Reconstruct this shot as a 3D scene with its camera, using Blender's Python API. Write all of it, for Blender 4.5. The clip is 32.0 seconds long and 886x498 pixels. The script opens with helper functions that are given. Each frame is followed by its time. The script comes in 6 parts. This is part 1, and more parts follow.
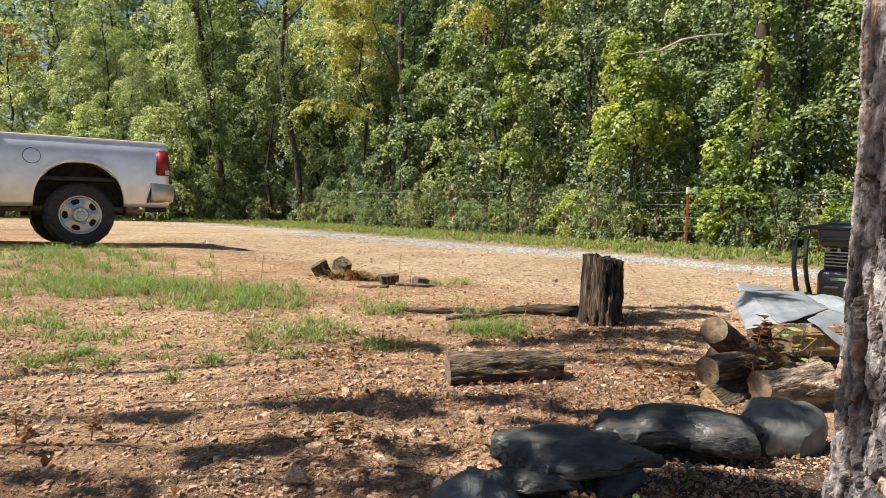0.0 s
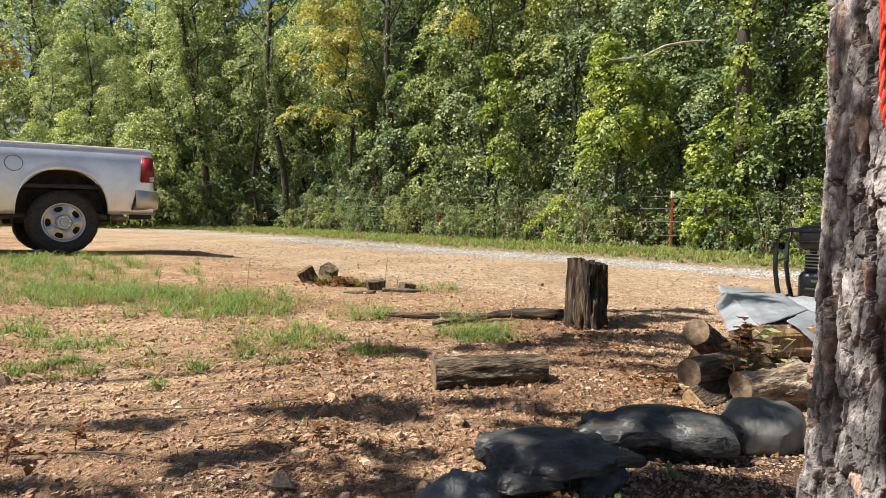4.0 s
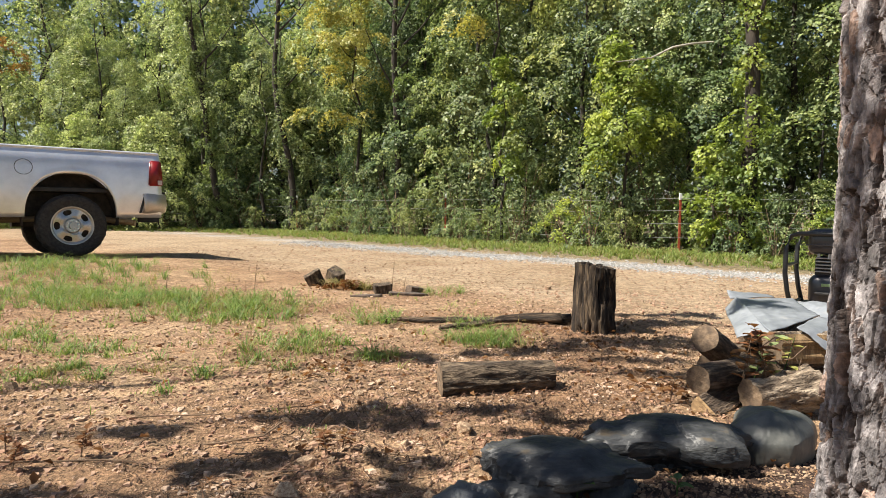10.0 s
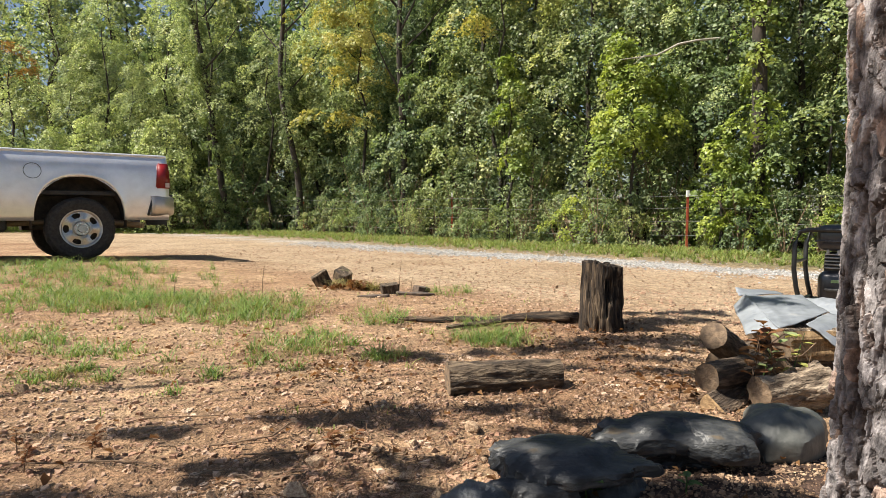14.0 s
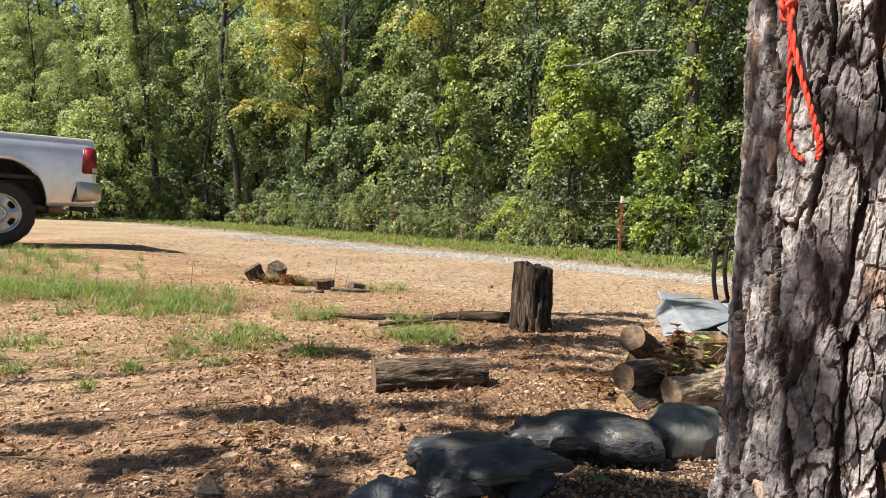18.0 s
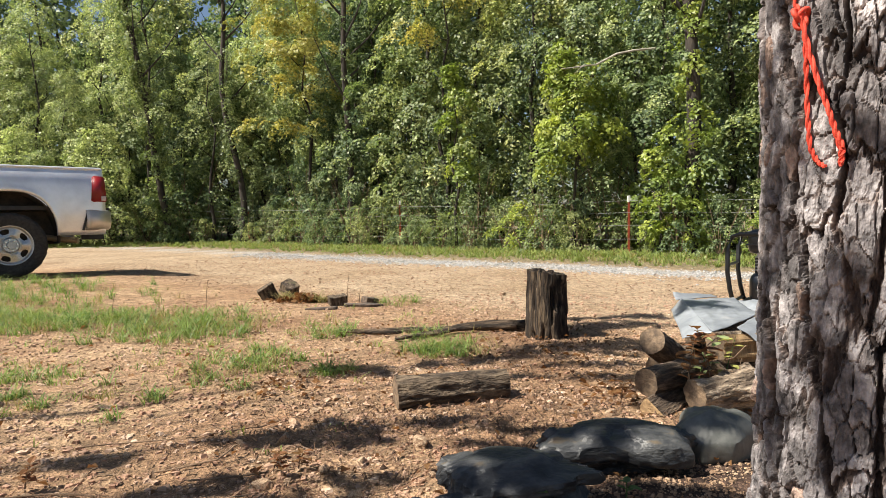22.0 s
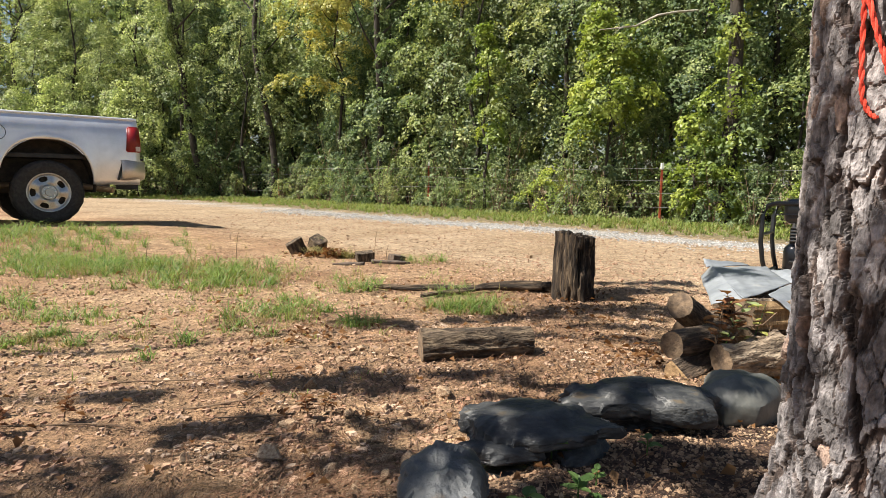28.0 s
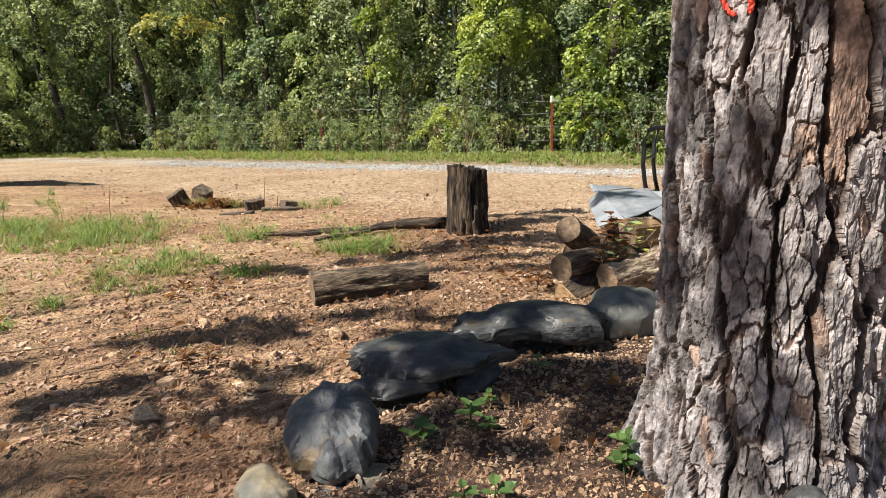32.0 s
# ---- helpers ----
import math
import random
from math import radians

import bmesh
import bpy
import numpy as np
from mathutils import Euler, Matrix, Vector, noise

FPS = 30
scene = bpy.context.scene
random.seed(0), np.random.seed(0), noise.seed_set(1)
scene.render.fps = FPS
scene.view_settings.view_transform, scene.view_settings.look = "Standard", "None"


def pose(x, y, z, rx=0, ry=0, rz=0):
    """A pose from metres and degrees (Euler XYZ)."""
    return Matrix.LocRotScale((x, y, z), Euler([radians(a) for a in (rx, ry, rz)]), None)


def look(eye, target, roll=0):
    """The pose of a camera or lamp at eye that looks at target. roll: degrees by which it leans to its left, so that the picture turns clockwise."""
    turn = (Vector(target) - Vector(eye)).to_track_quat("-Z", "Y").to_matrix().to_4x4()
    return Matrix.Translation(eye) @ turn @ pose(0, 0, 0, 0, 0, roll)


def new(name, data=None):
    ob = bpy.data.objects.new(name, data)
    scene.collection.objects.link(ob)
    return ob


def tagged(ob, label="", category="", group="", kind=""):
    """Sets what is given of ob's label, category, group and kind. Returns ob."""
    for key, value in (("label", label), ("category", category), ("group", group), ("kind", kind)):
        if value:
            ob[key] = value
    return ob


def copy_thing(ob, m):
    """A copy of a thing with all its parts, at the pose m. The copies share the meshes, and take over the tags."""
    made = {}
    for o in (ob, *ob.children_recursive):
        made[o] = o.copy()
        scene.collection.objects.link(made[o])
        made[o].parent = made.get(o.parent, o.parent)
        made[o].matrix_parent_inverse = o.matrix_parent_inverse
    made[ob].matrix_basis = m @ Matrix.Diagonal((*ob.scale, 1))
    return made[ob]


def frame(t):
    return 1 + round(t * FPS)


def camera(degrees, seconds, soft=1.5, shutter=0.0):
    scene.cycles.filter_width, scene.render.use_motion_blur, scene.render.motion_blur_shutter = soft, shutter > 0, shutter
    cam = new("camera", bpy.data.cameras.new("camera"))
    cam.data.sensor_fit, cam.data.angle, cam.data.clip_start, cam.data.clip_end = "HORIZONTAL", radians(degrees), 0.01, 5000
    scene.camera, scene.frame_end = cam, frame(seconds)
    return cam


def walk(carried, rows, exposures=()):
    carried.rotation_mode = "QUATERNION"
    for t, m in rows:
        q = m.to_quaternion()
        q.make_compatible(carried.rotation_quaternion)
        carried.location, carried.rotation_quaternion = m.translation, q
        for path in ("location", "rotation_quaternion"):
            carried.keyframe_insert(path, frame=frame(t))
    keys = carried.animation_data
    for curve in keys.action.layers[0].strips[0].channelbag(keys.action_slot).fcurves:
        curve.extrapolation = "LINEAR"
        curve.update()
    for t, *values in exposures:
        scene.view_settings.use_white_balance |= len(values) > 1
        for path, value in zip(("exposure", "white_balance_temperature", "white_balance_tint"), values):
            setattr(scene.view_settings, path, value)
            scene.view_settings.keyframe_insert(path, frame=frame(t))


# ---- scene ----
cam = camera(70, 32.0, soft=0.55)
PATH = [
    (0, (0.009, 0.016, 0.779), (0.009, 2.01, 0.635), 1.2),
    (0.5, (0.008, -0.01, 0.767), (0.002, 1.984, 0.617), 1.5),
    (1, (0.007, -0.012, 0.769), (-0.004, 1.983, 0.625), 1.6),
    (1.5, (0.008, -0.011, 0.767), (0.011, 1.985, 0.637), 1.5),
    (2, (0.013, 0.006, 0.787), (0.01, 2.001, 0.64), 1.5),
    (2.5, (0.014, -0.005, 0.774), (0.001, 1.991, 0.642), 0.9),
    (3, (0.019, -0.001, 0.78), (0.043, 1.996, 0.659), 0.8),
    (3.5, (0.017, -0.005, 0.775), (0.054, 1.99, 0.65), 1.1),
    (5.5, (0.039, 0.008, 0.803), (0.082, 2.004, 0.674), -0.2),
    (6, (0.032, 0.012, 0.791), (0.069, 2.007, 0.655), 1.0),
    (6.5, (0.023, 0.011, 0.79), (0.043, 2.006, 0.654), 1.0),
    (7, (0.028, 0.006, 0.803), (0.054, 2.001, 0.666), -0.0),
    (7.5, (0.027, 0.006, 0.801), (0.064, 2.001, 0.672), -0.1),
    (8, (0.028, 0.006, 0.802), (0.062, 2.001, 0.673), -0.1),
    (8.5, (0.025, 0.008, 0.798), (0.047, 2.004, 0.661), -0.4),
    (9, (0.025, 0.012, 0.792), (0.057, 2.006, 0.643), 0.6),
    (9.5, (0.026, 0.012, 0.796), (0.046, 2.007, 0.662), 0.5),
    (10, (0.024, 0.01, 0.797), (0.04, 2.006, 0.675), 0.8),
    (10.5, (0.027, 0.003, 0.802), (0.064, 1.999, 0.69), 0.8),
    (11, (0.024, 0.007, 0.797), (0.053, 2.002, 0.671), 0.7),
    (11.5, (0.022, 0.011, 0.796), (0.064, 2.006, 0.672), 0.8),
    (12, (0.023, 0.011, 0.798), (0.053, 2.008, 0.689), 0.7),
    (12.5, (0.025, 0.008, 0.797), (0.04, 2.005, 0.687), 0.6),
    (13, (0.024, 0.012, 0.796), (0.038, 2.007, 0.658), 0.2),
    (13.5, (0.026, 0.012, 0.795), (0.022, 2.008, 0.672), 0.4),
    (15.5, (0.026, 0.002, 0.798), (0.027, 1.998, 0.673), -0.1),
    (16, (0.016, 0.002, 0.797), (-0.008, 1.997, 0.662), 0.4),
    (16.5, (0.016, 0.041, 0.86), (0.03, 2.039, 0.773), -4.1),
    (17, (0.037, 0.034, 0.834), (0.196, 2.018, 0.643), -1.7),
    (17.5, (0.072, -0.02, 0.8), (0.249, 1.966, 0.641), 0.8),
    (18, (0.077, -0.011, 0.8), (0.254, 1.977, 0.674), 2.3),
    (18.5, (0.054, 0.013, 0.804), (0.211, 2.003, 0.688), 1.3),
    (19, (0.052, 0.013, 0.806), (0.208, 2.005, 0.703), 1.4),
    (19.5, (0.045, -0.01, 0.824), (0.16, 1.987, 0.779), 0.4),
    (20, (0.038, -0.024, 0.841), (0.117, 1.974, 0.832), -0.5),
    (20.5, (0.034, -0.019, 0.831), (0.124, 1.978, 0.768), -0.5),
    (21, (0.042, -0.026, 0.841), (0.15, 1.97, 0.786), -1.7),
    (21.5, (0.04, -0.024, 0.84), (0.16, 1.972, 0.787), -0.9),
    (22, (0.043, -0.013, 0.831), (0.197, 1.979, 0.727), -0.7),
    (22.5, (0.041, -0.019, 0.825), (0.17, 1.973, 0.714), 0.0),
    (23, (0.037, -0.019, 0.821), (0.15, 1.975, 0.707), 0.8),
    (23.5, (0.036, -0.026, 0.824), (0.134, 1.967, 0.694), -0.1),
    (24, (0.035, -0.01, 0.81), (0.175, 1.979, 0.652), 0.8),
    (24.5, (0.033, -0.019, 0.817), (0.158, 1.974, 0.692), 0.5),
    (25, (0.035, -0.018, 0.818), (0.166, 1.974, 0.703), 0.4),
    (25.5, (0.026, -0.008, 0.794), (0.156, 1.977, 0.591), 2.3),
    (27.5, (0.035, -0.002, 0.801), (0.185, 1.983, 0.609), 1.9),
    (28, (0.035, -0.012, 0.794), (0.105, 1.975, 0.575), 1.1),
    (28.5, (0.032, 0.005, 0.787), (0.109, 1.992, 0.576), 1.3),
    (29, (0.029, -0.003, 0.789), (0.087, 1.985, 0.58), 1.5),
    (29.5, (0.035, -0.002, 0.795), (0.111, 1.988, 0.614), 1.6),
    (30, (0.031, -0.007, 0.796), (0.096, 1.984, 0.609), 1.2),
    (30.5, (0.042, 0.024, 0.767), (0.23, 1.991, 0.458), 2.1),
    (31, (0.059, 0.033, 0.746), (0.268, 1.979, 0.336), 0.9),
    (31.5, (0.069, 0.054, 0.752), (0.361, 1.985, 0.321), 0.7),
    (32, (0.102, 0.05, 0.751), (0.47, 1.975, 0.355), -1.4),
]
walk(cam, [(t, look(eye, target, roll)) for t, eye, target, roll in PATH], exposures=[(0.0, 1.15), (32.0, 1.15)])

# ---- sky and sun ----
SUN = Vector((-0.604, -0.123, 0.788)).normalized()   # towards the sun
sky = bpy.data.worlds.new("sky")
scene.world = sky
sky.use_nodes = True
sky_nodes = sky.node_tree.nodes
sky_tex = sky_nodes.new("ShaderNodeTexSky")
sky_tex.sky_type = "NISHITA"
sky_tex.sun_disc = False
sky_tex.sun_elevation = math.asin(SUN.z)
sky_tex.sun_rotation = math.atan2(SUN.x, SUN.y)
sky.node_tree.links.new(sky_tex.outputs[0], sky_nodes["Background"].inputs[0])
sky_nodes["Background"].inputs[1].default_value = 0.044
sun_data = bpy.data.lights.new("sun", "SUN")
sun_data.energy, sun_data.angle, sun_data.color = 5.0, radians(0.53), (1.0, 0.93, 0.82)
sun = new("sun", sun_data)
sun.matrix_world = look(SUN * 60, (0, 0, 0))

rng = np.random.default_rng(7)


# ---- materials ----
def rgb(c):
    return (*c, 1.0)


def material(name, colours, scale=6.0, rough=0.85, bump=0.3, bump_scale=60.0, metal=0.0, stretch=(1, 1, 1), spots=None,
             vary=0.0, sheer=0.0, gloss=0.5, depth=0.01, coords="Object"):
    """A procedural surface: two scales of colour noise, relief, and variation from object to object and piece to piece."""
    m = bpy.data.materials.new(name)
    m.use_nodes = True
    n, l = m.node_tree.nodes, m.node_tree.links
    b = n["Principled BSDF"]
    tc = n.new("ShaderNodeTexCoord")
    mp = n.new("ShaderNodeMapping")
    mp.inputs["Scale"].default_value = stretch
    info = n.new("ShaderNodeObjectInfo")
    l.new(tc.outputs[coords], mp.inputs[0])
    shift = n.new("ShaderNodeMath")
    shift.operation = "MULTIPLY"
    shift.inputs[1].default_value = 17.0
    l.new(info.outputs["Random"], shift.inputs[0])
    l.new(shift.outputs[0], mp.inputs["Location"])
    big = n.new("ShaderNodeTexNoise")
    big.inputs["Scale"].default_value, big.inputs["Detail"].default_value = scale, 6.0
    big.inputs["Roughness"].default_value = 0.62
    l.new(mp.outputs[0], big.inputs["Vector"])
    ramp = n.new("ShaderNodeValToRGB")
    e = ramp.color_ramp.elements
    while len(e) < len(colours):
        e.new(0.5)
    for k, c in enumerate(colours):
        e[k].position = 0.37 + 0.26 * k / max(1, len(colours) - 1)
        e[k].color = rgb(c)
    l.new(big.outputs["Fac"], ramp.inputs[0])
    out = ramp.outputs[0]
    fine = n.new("ShaderNodeTexNoise")
    fine.inputs["Scale"].default_value, fine.inputs["Detail"].default_value = bump_scale, 5.0
    l.new(mp.outputs[0], fine.inputs["Vector"])
    mix = n.new("ShaderNodeMix")
    mix.data_type, mix.blend_type = "RGBA", "OVERLAY"
    mix.inputs["Factor"].default_value = 0.35
    l.new(out, mix.inputs["A"])
    l.new(fine.outputs["Fac"], mix.inputs["B"])
    out = mix.outputs["Result"]
    if spots:
        colour, at, sc = spots
        sp = n.new("ShaderNodeTexNoise")
        sp.inputs["Scale"].default_value, sp.inputs["Detail"].default_value = sc, 4.0
        l.new(mp.outputs[0], sp.inputs["Vector"])
        cut = n.new("ShaderNodeMapRange")
        cut.inputs["From Min"].default_value, cut.inputs["From Max"].default_value = at, at + 0.1
        l.new(sp.outputs["Fac"], cut.inputs["Value"])
        mx = n.new("ShaderNodeMix")
        mx.data_type = "RGBA"
        mx.inputs["B"].default_value = rgb(colour)
        l.new(cut.outputs[0], mx.inputs["Factor"])
        l.new(out, mx.inputs["A"])
        out = mx.outputs["Result"]
    if vary:
        geo = n.new("ShaderNodeNewGeometry")
        add = n.new("ShaderNodeMath")
        add.operation = "ADD"
        l.new(geo.outputs["Random Per Island"], add.inputs[0])
        l.new(info.outputs["Random"], add.inputs[1])
        rng_v = n.new("ShaderNodeMapRange")
        rng_v.inputs["From Max"].default_value = 2.0
        rng_v.inputs["To Min"].default_value, rng_v.inputs["To Max"].default_value = 1 - vary, 1 + vary
        l.new(add.outputs[0], rng_v.inputs["Value"])
        hsv = n.new("ShaderNodeHueSaturation")
        l.new(rng_v.outputs[0], hsv.inputs["Value"])
        l.new(out, hsv.inputs["Color"])
        out = hsv.outputs[0]
    l.new(out, b.inputs["Base Color"])
    b.inputs["Roughness"].default_value, b.inputs["Metallic"].default_value = rough, metal
    b.inputs["Specular IOR Level"].default_value = gloss
    if bump:
        bm_node = n.new("ShaderNodeBump")
        bm_node.inputs["Strength"].default_value, bm_node.inputs["Distance"].default_value = bump, depth
        l.new(fine.outputs["Fac"], bm_node.inputs["Height"])
        l.new(bm_node.outputs[0], b.inputs["Normal"])
    return m


def leaf_material(name, dark, light, through_c, hue=0.025, sheen=0.35):
    """Thin leaves: gloss above, light through them, colour varied leaf by leaf and plant by plant."""
    m = bpy.data.materials.new(name)
    m.use_nodes = True
    n, l = m.node_tree.nodes, m.node_tree.links
    b = n["Principled BSDF"]
    geo, info = n.new("ShaderNodeNewGeometry"), n.new("ShaderNodeObjectInfo")
    ramp = n.new("ShaderNodeValToRGB")
    ramp.color_ramp.elements[0].color, ramp.color_ramp.elements[1].color = rgb(dark), rgb(light)
    l.new(geo.outputs["Random Per Island"], ramp.inputs[0])
    hs = n.new("ShaderNodeHueSaturation")
    span = n.new("ShaderNodeMapRange")
    span.inputs["To Min"].default_value, span.inputs["To Max"].default_value = 0.5 - hue, 0.5 + hue
    l.new(info.outputs["Random"], span.inputs["Value"])
    l.new(ramp.outputs[0], hs.inputs["Color"])
    tone = n.new("ShaderNodeMapRange")
    tone.inputs["To Min"].default_value, tone.inputs["To Max"].default_value = 1.22, 0.78
    l.new(info.outputs["Random"], tone.inputs["Value"])
    spray_tone = n.new("ShaderNodeAttribute")
    spray_tone.attribute_name = "spray_tone"
    lift = n.new("ShaderNodeMath")
    lift.operation = "MULTIPLY_ADD"
    l.new(spray_tone.outputs["Fac"], lift.inputs[0])
    l.new(tone.outputs[0], lift.inputs[1])
    l.new(tone.outputs[0], lift.inputs[2])
    l.new(lift.outputs[0], hs.inputs["Value"])
    warm = n.new("ShaderNodeMath")
    warm.operation = "MULTIPLY_ADD"
    warm.inputs[1].default_value = -0.06
    l.new(spray_tone.outputs["Fac"], warm.inputs[0])
    l.new(span.outputs[0], warm.inputs[2])
    l.new(warm.outputs[0], hs.inputs["Hue"])
    l.new(hs.outputs[0], b.inputs["Base Color"])
    b.inputs["Roughness"].default_value = 0.45
    b.inputs["Specular IOR Level"].default_value = sheen
    tr = n.new("ShaderNodeBsdfTranslucent")
    hs2 = n.new("ShaderNodeMix")
    hs2.data_type, hs2.blend_type = "RGBA", "MULTIPLY"
    hs2.inputs["Factor"].default_value = 1.0
    hs2.inputs["B"].default_value = rgb(through_c)
    l.new(hs.outputs[0], hs2.inputs["A"])
    l.new(hs2.outputs["Result"], tr.inputs["Color"])
    mx = n.new("ShaderNodeMixShader")
    mx.inputs[0].default_value = 0.34
    l.new(b.outputs[0], mx.inputs[1])
    l.new(tr.outputs[0], mx.inputs[2])
    l.new(mx.outputs[0], n["Material Output"].inputs[0])
    return m


def plain(name, colour, rough=0.5, metal=0.0, gloss=0.5, bump=0.0, coat=0.0):
    m = material(name, [tuple(c * 0.9 for c in colour), tuple(min(1, c * 1.08) for c in colour)], 3.0, rough, bump, 80.0, metal, gloss=gloss, depth=0.003)
    m.node_tree.nodes["Principled BSDF"].inputs["Coat Weight"].default_value = coat
    return m


GREEN = leaf_material("green_leaves", (0.085, 0.122, 0.045), (0.33, 0.385, 0.165), (1.4, 1.45, 0.9), 0.025, 0.28)
DEEP = leaf_material("deep_green_leaves", (0.055, 0.092, 0.048), (0.25, 0.31, 0.15), (1.4, 1.45, 0.9), 0.025, 0.28)
LIME = leaf_material("lime_leaves", (0.145, 0.20, 0.04), (0.325, 0.39, 0.10), (1.5, 1.5, 0.8), 0.012)
YELLOW_GREEN = leaf_material("yellow_green_leaves", (0.155, 0.205, 0.08), (0.43, 0.49, 0.235), (1.4, 1.45, 0.9), 0.012)
GOLD = leaf_material("yellowing_leaves", (0.22, 0.225, 0.05), (0.50, 0.48, 0.16), (1.4, 1.35, 0.8), 0.008)
RUST = leaf_material("rusty_leaves", (0.25, 0.15, 0.04), (0.42, 0.28, 0.09), (1.3, 1.15, 0.7), 0.01)
GRASS = leaf_material("grass_blades", (0.062, 0.118, 0.034), (0.20, 0.285, 0.085), (1.4, 1.5, 0.8), 0.015, 0.3)
VERGE_GRASS = leaf_material("verge_grass_blades", (0.12, 0.17, 0.04), (0.32, 0.36, 0.11), (1.4, 1.45, 0.8), 0.015, 0.3)
DRY_GRASS = leaf_material("dry_grass_blades", (0.15, 0.15, 0.05), (0.33, 0.27, 0.12), (1.3, 1.2, 0.8), 0.01, 0.2)
NEEDLES = leaf_material("pine_needles", (0.03, 0.06, 0.015), (0.07, 0.11, 0.03), (1.4, 1.6, 0.8))
SPROUT = leaf_material("seedling_leaves", (0.05, 0.10, 0.03), (0.10, 0.165, 0.05), (1.4, 1.6, 0.8), 0.01)
BROWN_LEAF = leaf_material("dead_leaves", (0.10, 0.045, 0.02), (0.24, 0.13, 0.06), (1.3, 1.0, 0.7), 0.01, 0.2)
STRAW = material("fallen_needles", [(0.115, 0.056, 0.03), (0.23, 0.12, 0.065)], 8, 0.8, 0.0, vary=0.35)
PEBBLE = material("pebbles", [(0.23, 0.14, 0.083), (0.32, 0.208, 0.128), (0.41, 0.29, 0.19)], 9, 0.9, 0.3, 120, vary=0.5, depth=0.004)
CHIP = material("stone_chips", [(0.27, 0.15, 0.095), (0.37, 0.235, 0.155), (0.47, 0.345, 0.25)], 5, 0.9, 0.3, 120, vary=0.35, depth=0.004)
ROCK = material("field_stone", [(0.20, 0.12, 0.07), (0.33, 0.225, 0.14), (0.44, 0.33, 0.22)], 14, 0.9, 0.5, 70, vary=0.2, depth=0.006)
WHITE_GRAVEL = material("grey_gravel", [(0.32, 0.315, 0.305), (0.52, 0.515, 0.50)], 9, 0.85, 0.3, 120, vary=0.4, depth=0.005)
SLATE = material("slate", [(0.016, 0.017, 0.019), (0.036, 0.038, 0.041), (0.075, 0.076, 0.074)], 9, 0.48, 0.7, 45, stretch=(1, 1.8, 2.6), spots=((0.13, 0.098, 0.06), 0.64, 9.0), depth=0.006)
SLATE_GREY = material("grey_slate", [(0.060, 0.064, 0.060), (0.105, 0.108, 0.10), (0.15, 0.148, 0.132)], 7, 0.48, 0.4, 40, spots=((0.19, 0.15, 0.10), 0.66, 8.0), depth=0.005)
SLATE_BLUE = material("blue_grey_slate", [(0.030, 0.034, 0.040), (0.060, 0.066, 0.074), (0.10, 0.105, 0.108)], 8, 0.6, 0.9, 45, spots=((0.21, 0.145, 0.075), 0.57, 6.0), depth=0.008)
SLATE_TAN = material("weathered_slate", [(0.095, 0.095, 0.086), (0.175, 0.15, 0.108), (0.25, 0.20, 0.11)], 9, 0.75, 0.5, 50, spots=((0.23, 0.16, 0.045), 0.58, 7.0), depth=0.008)
LOG_BARK = material("log_bark", [(0.028, 0.020, 0.014), (0.078, 0.054, 0.037), (0.18, 0.132, 0.09)], 60, 0.95, 1.0, 150, stretch=(1, 1, 0.18), depth=0.02)
YARD_BARK = material("weathered_log_bark", [(0.032, 0.023, 0.016), (0.095, 0.068, 0.045), (0.215, 0.16, 0.105)], 34, 0.95, 1.0, 130, stretch=(1, 1, 0.30), spots=((0.10, 0.115, 0.045), 0.66, 9.0), depth=0.02)
RIDGED_BARK = material("ridged_bark", [(0.07, 0.048, 0.032), (0.23, 0.175, 0.122), (0.42, 0.335, 0.245)], 30, 0.95, 1.0, 110, stretch=(1, 1, 0.35), depth=0.02)
BRANCH_WOOD = material("rotten_branch_wood", [(0.022, 0.016, 0.011), (0.07, 0.048, 0.032), (0.20, 0.145, 0.095)], 40, 0.95, 1.0, 160, stretch=(0.12, 1, 1), depth=0.016)
OLD_WOOD = material("weathered_wood", [(0.013, 0.009, 0.006), (0.046, 0.031, 0.020), (0.16, 0.112, 0.068)], 42, 0.95, 1.0, 170, stretch=(1, 1, 0.10), depth=0.016)
END_WOOD = material("cut_wood", [(0.072, 0.048, 0.031), (0.20, 0.137, 0.084)], 26, 0.85, 0.5, 140, depth=0.006)
SPLIT_WOOD = material("split_wood", [(0.20, 0.125, 0.062), (0.35, 0.235, 0.12)], 50, 0.85, 0.5, 150, stretch=(1, 1, 0.10), depth=0.01)
CHAR = material("charred_wood", [(0.045, 0.036, 0.03), (0.14, 0.10, 0.072)], 20, 0.95, 0.7, 60, depth=0.01)
TREE_BARK = material("tree_bark", [(0.018, 0.015, 0.012), (0.055, 0.045, 0.035)], 9, 0.95, 0.7, 30, stretch=(1, 1, 0.25), depth=0.02)
DEAD_WOOD = material("bleached_branch", [(0.3, 0.27, 0.22), (0.45, 0.42, 0.36)], 9, 0.9, 0.3, 40)
LITTER = material("bark_litter", [(0.055, 0.032, 0.02), (0.16, 0.095, 0.055)], 10, 0.95, 0.0, vary=0.5)
TWIG = material("twigs", [(0.12, 0.075, 0.045), (0.24, 0.16, 0.10)], 12, 0.9, 0.0)


# ---- geometry helpers ----
def mesh_object(name, verts, faces, mat, parent=None, smooth=False, label=""):
    me = bpy.data.meshes.new(name)
    me.from_pydata([tuple(map(float, v)) for v in verts], [], [tuple(map(int, f)) for f in faces])
    me.materials.append(mat)
    if smooth:
        me.polygons.foreach_set("use_smooth", [True] * len(me.polygons))
    ob = new(name, me)
    ob.parent = parent
    if label:
        ob["label"] = label
    return ob


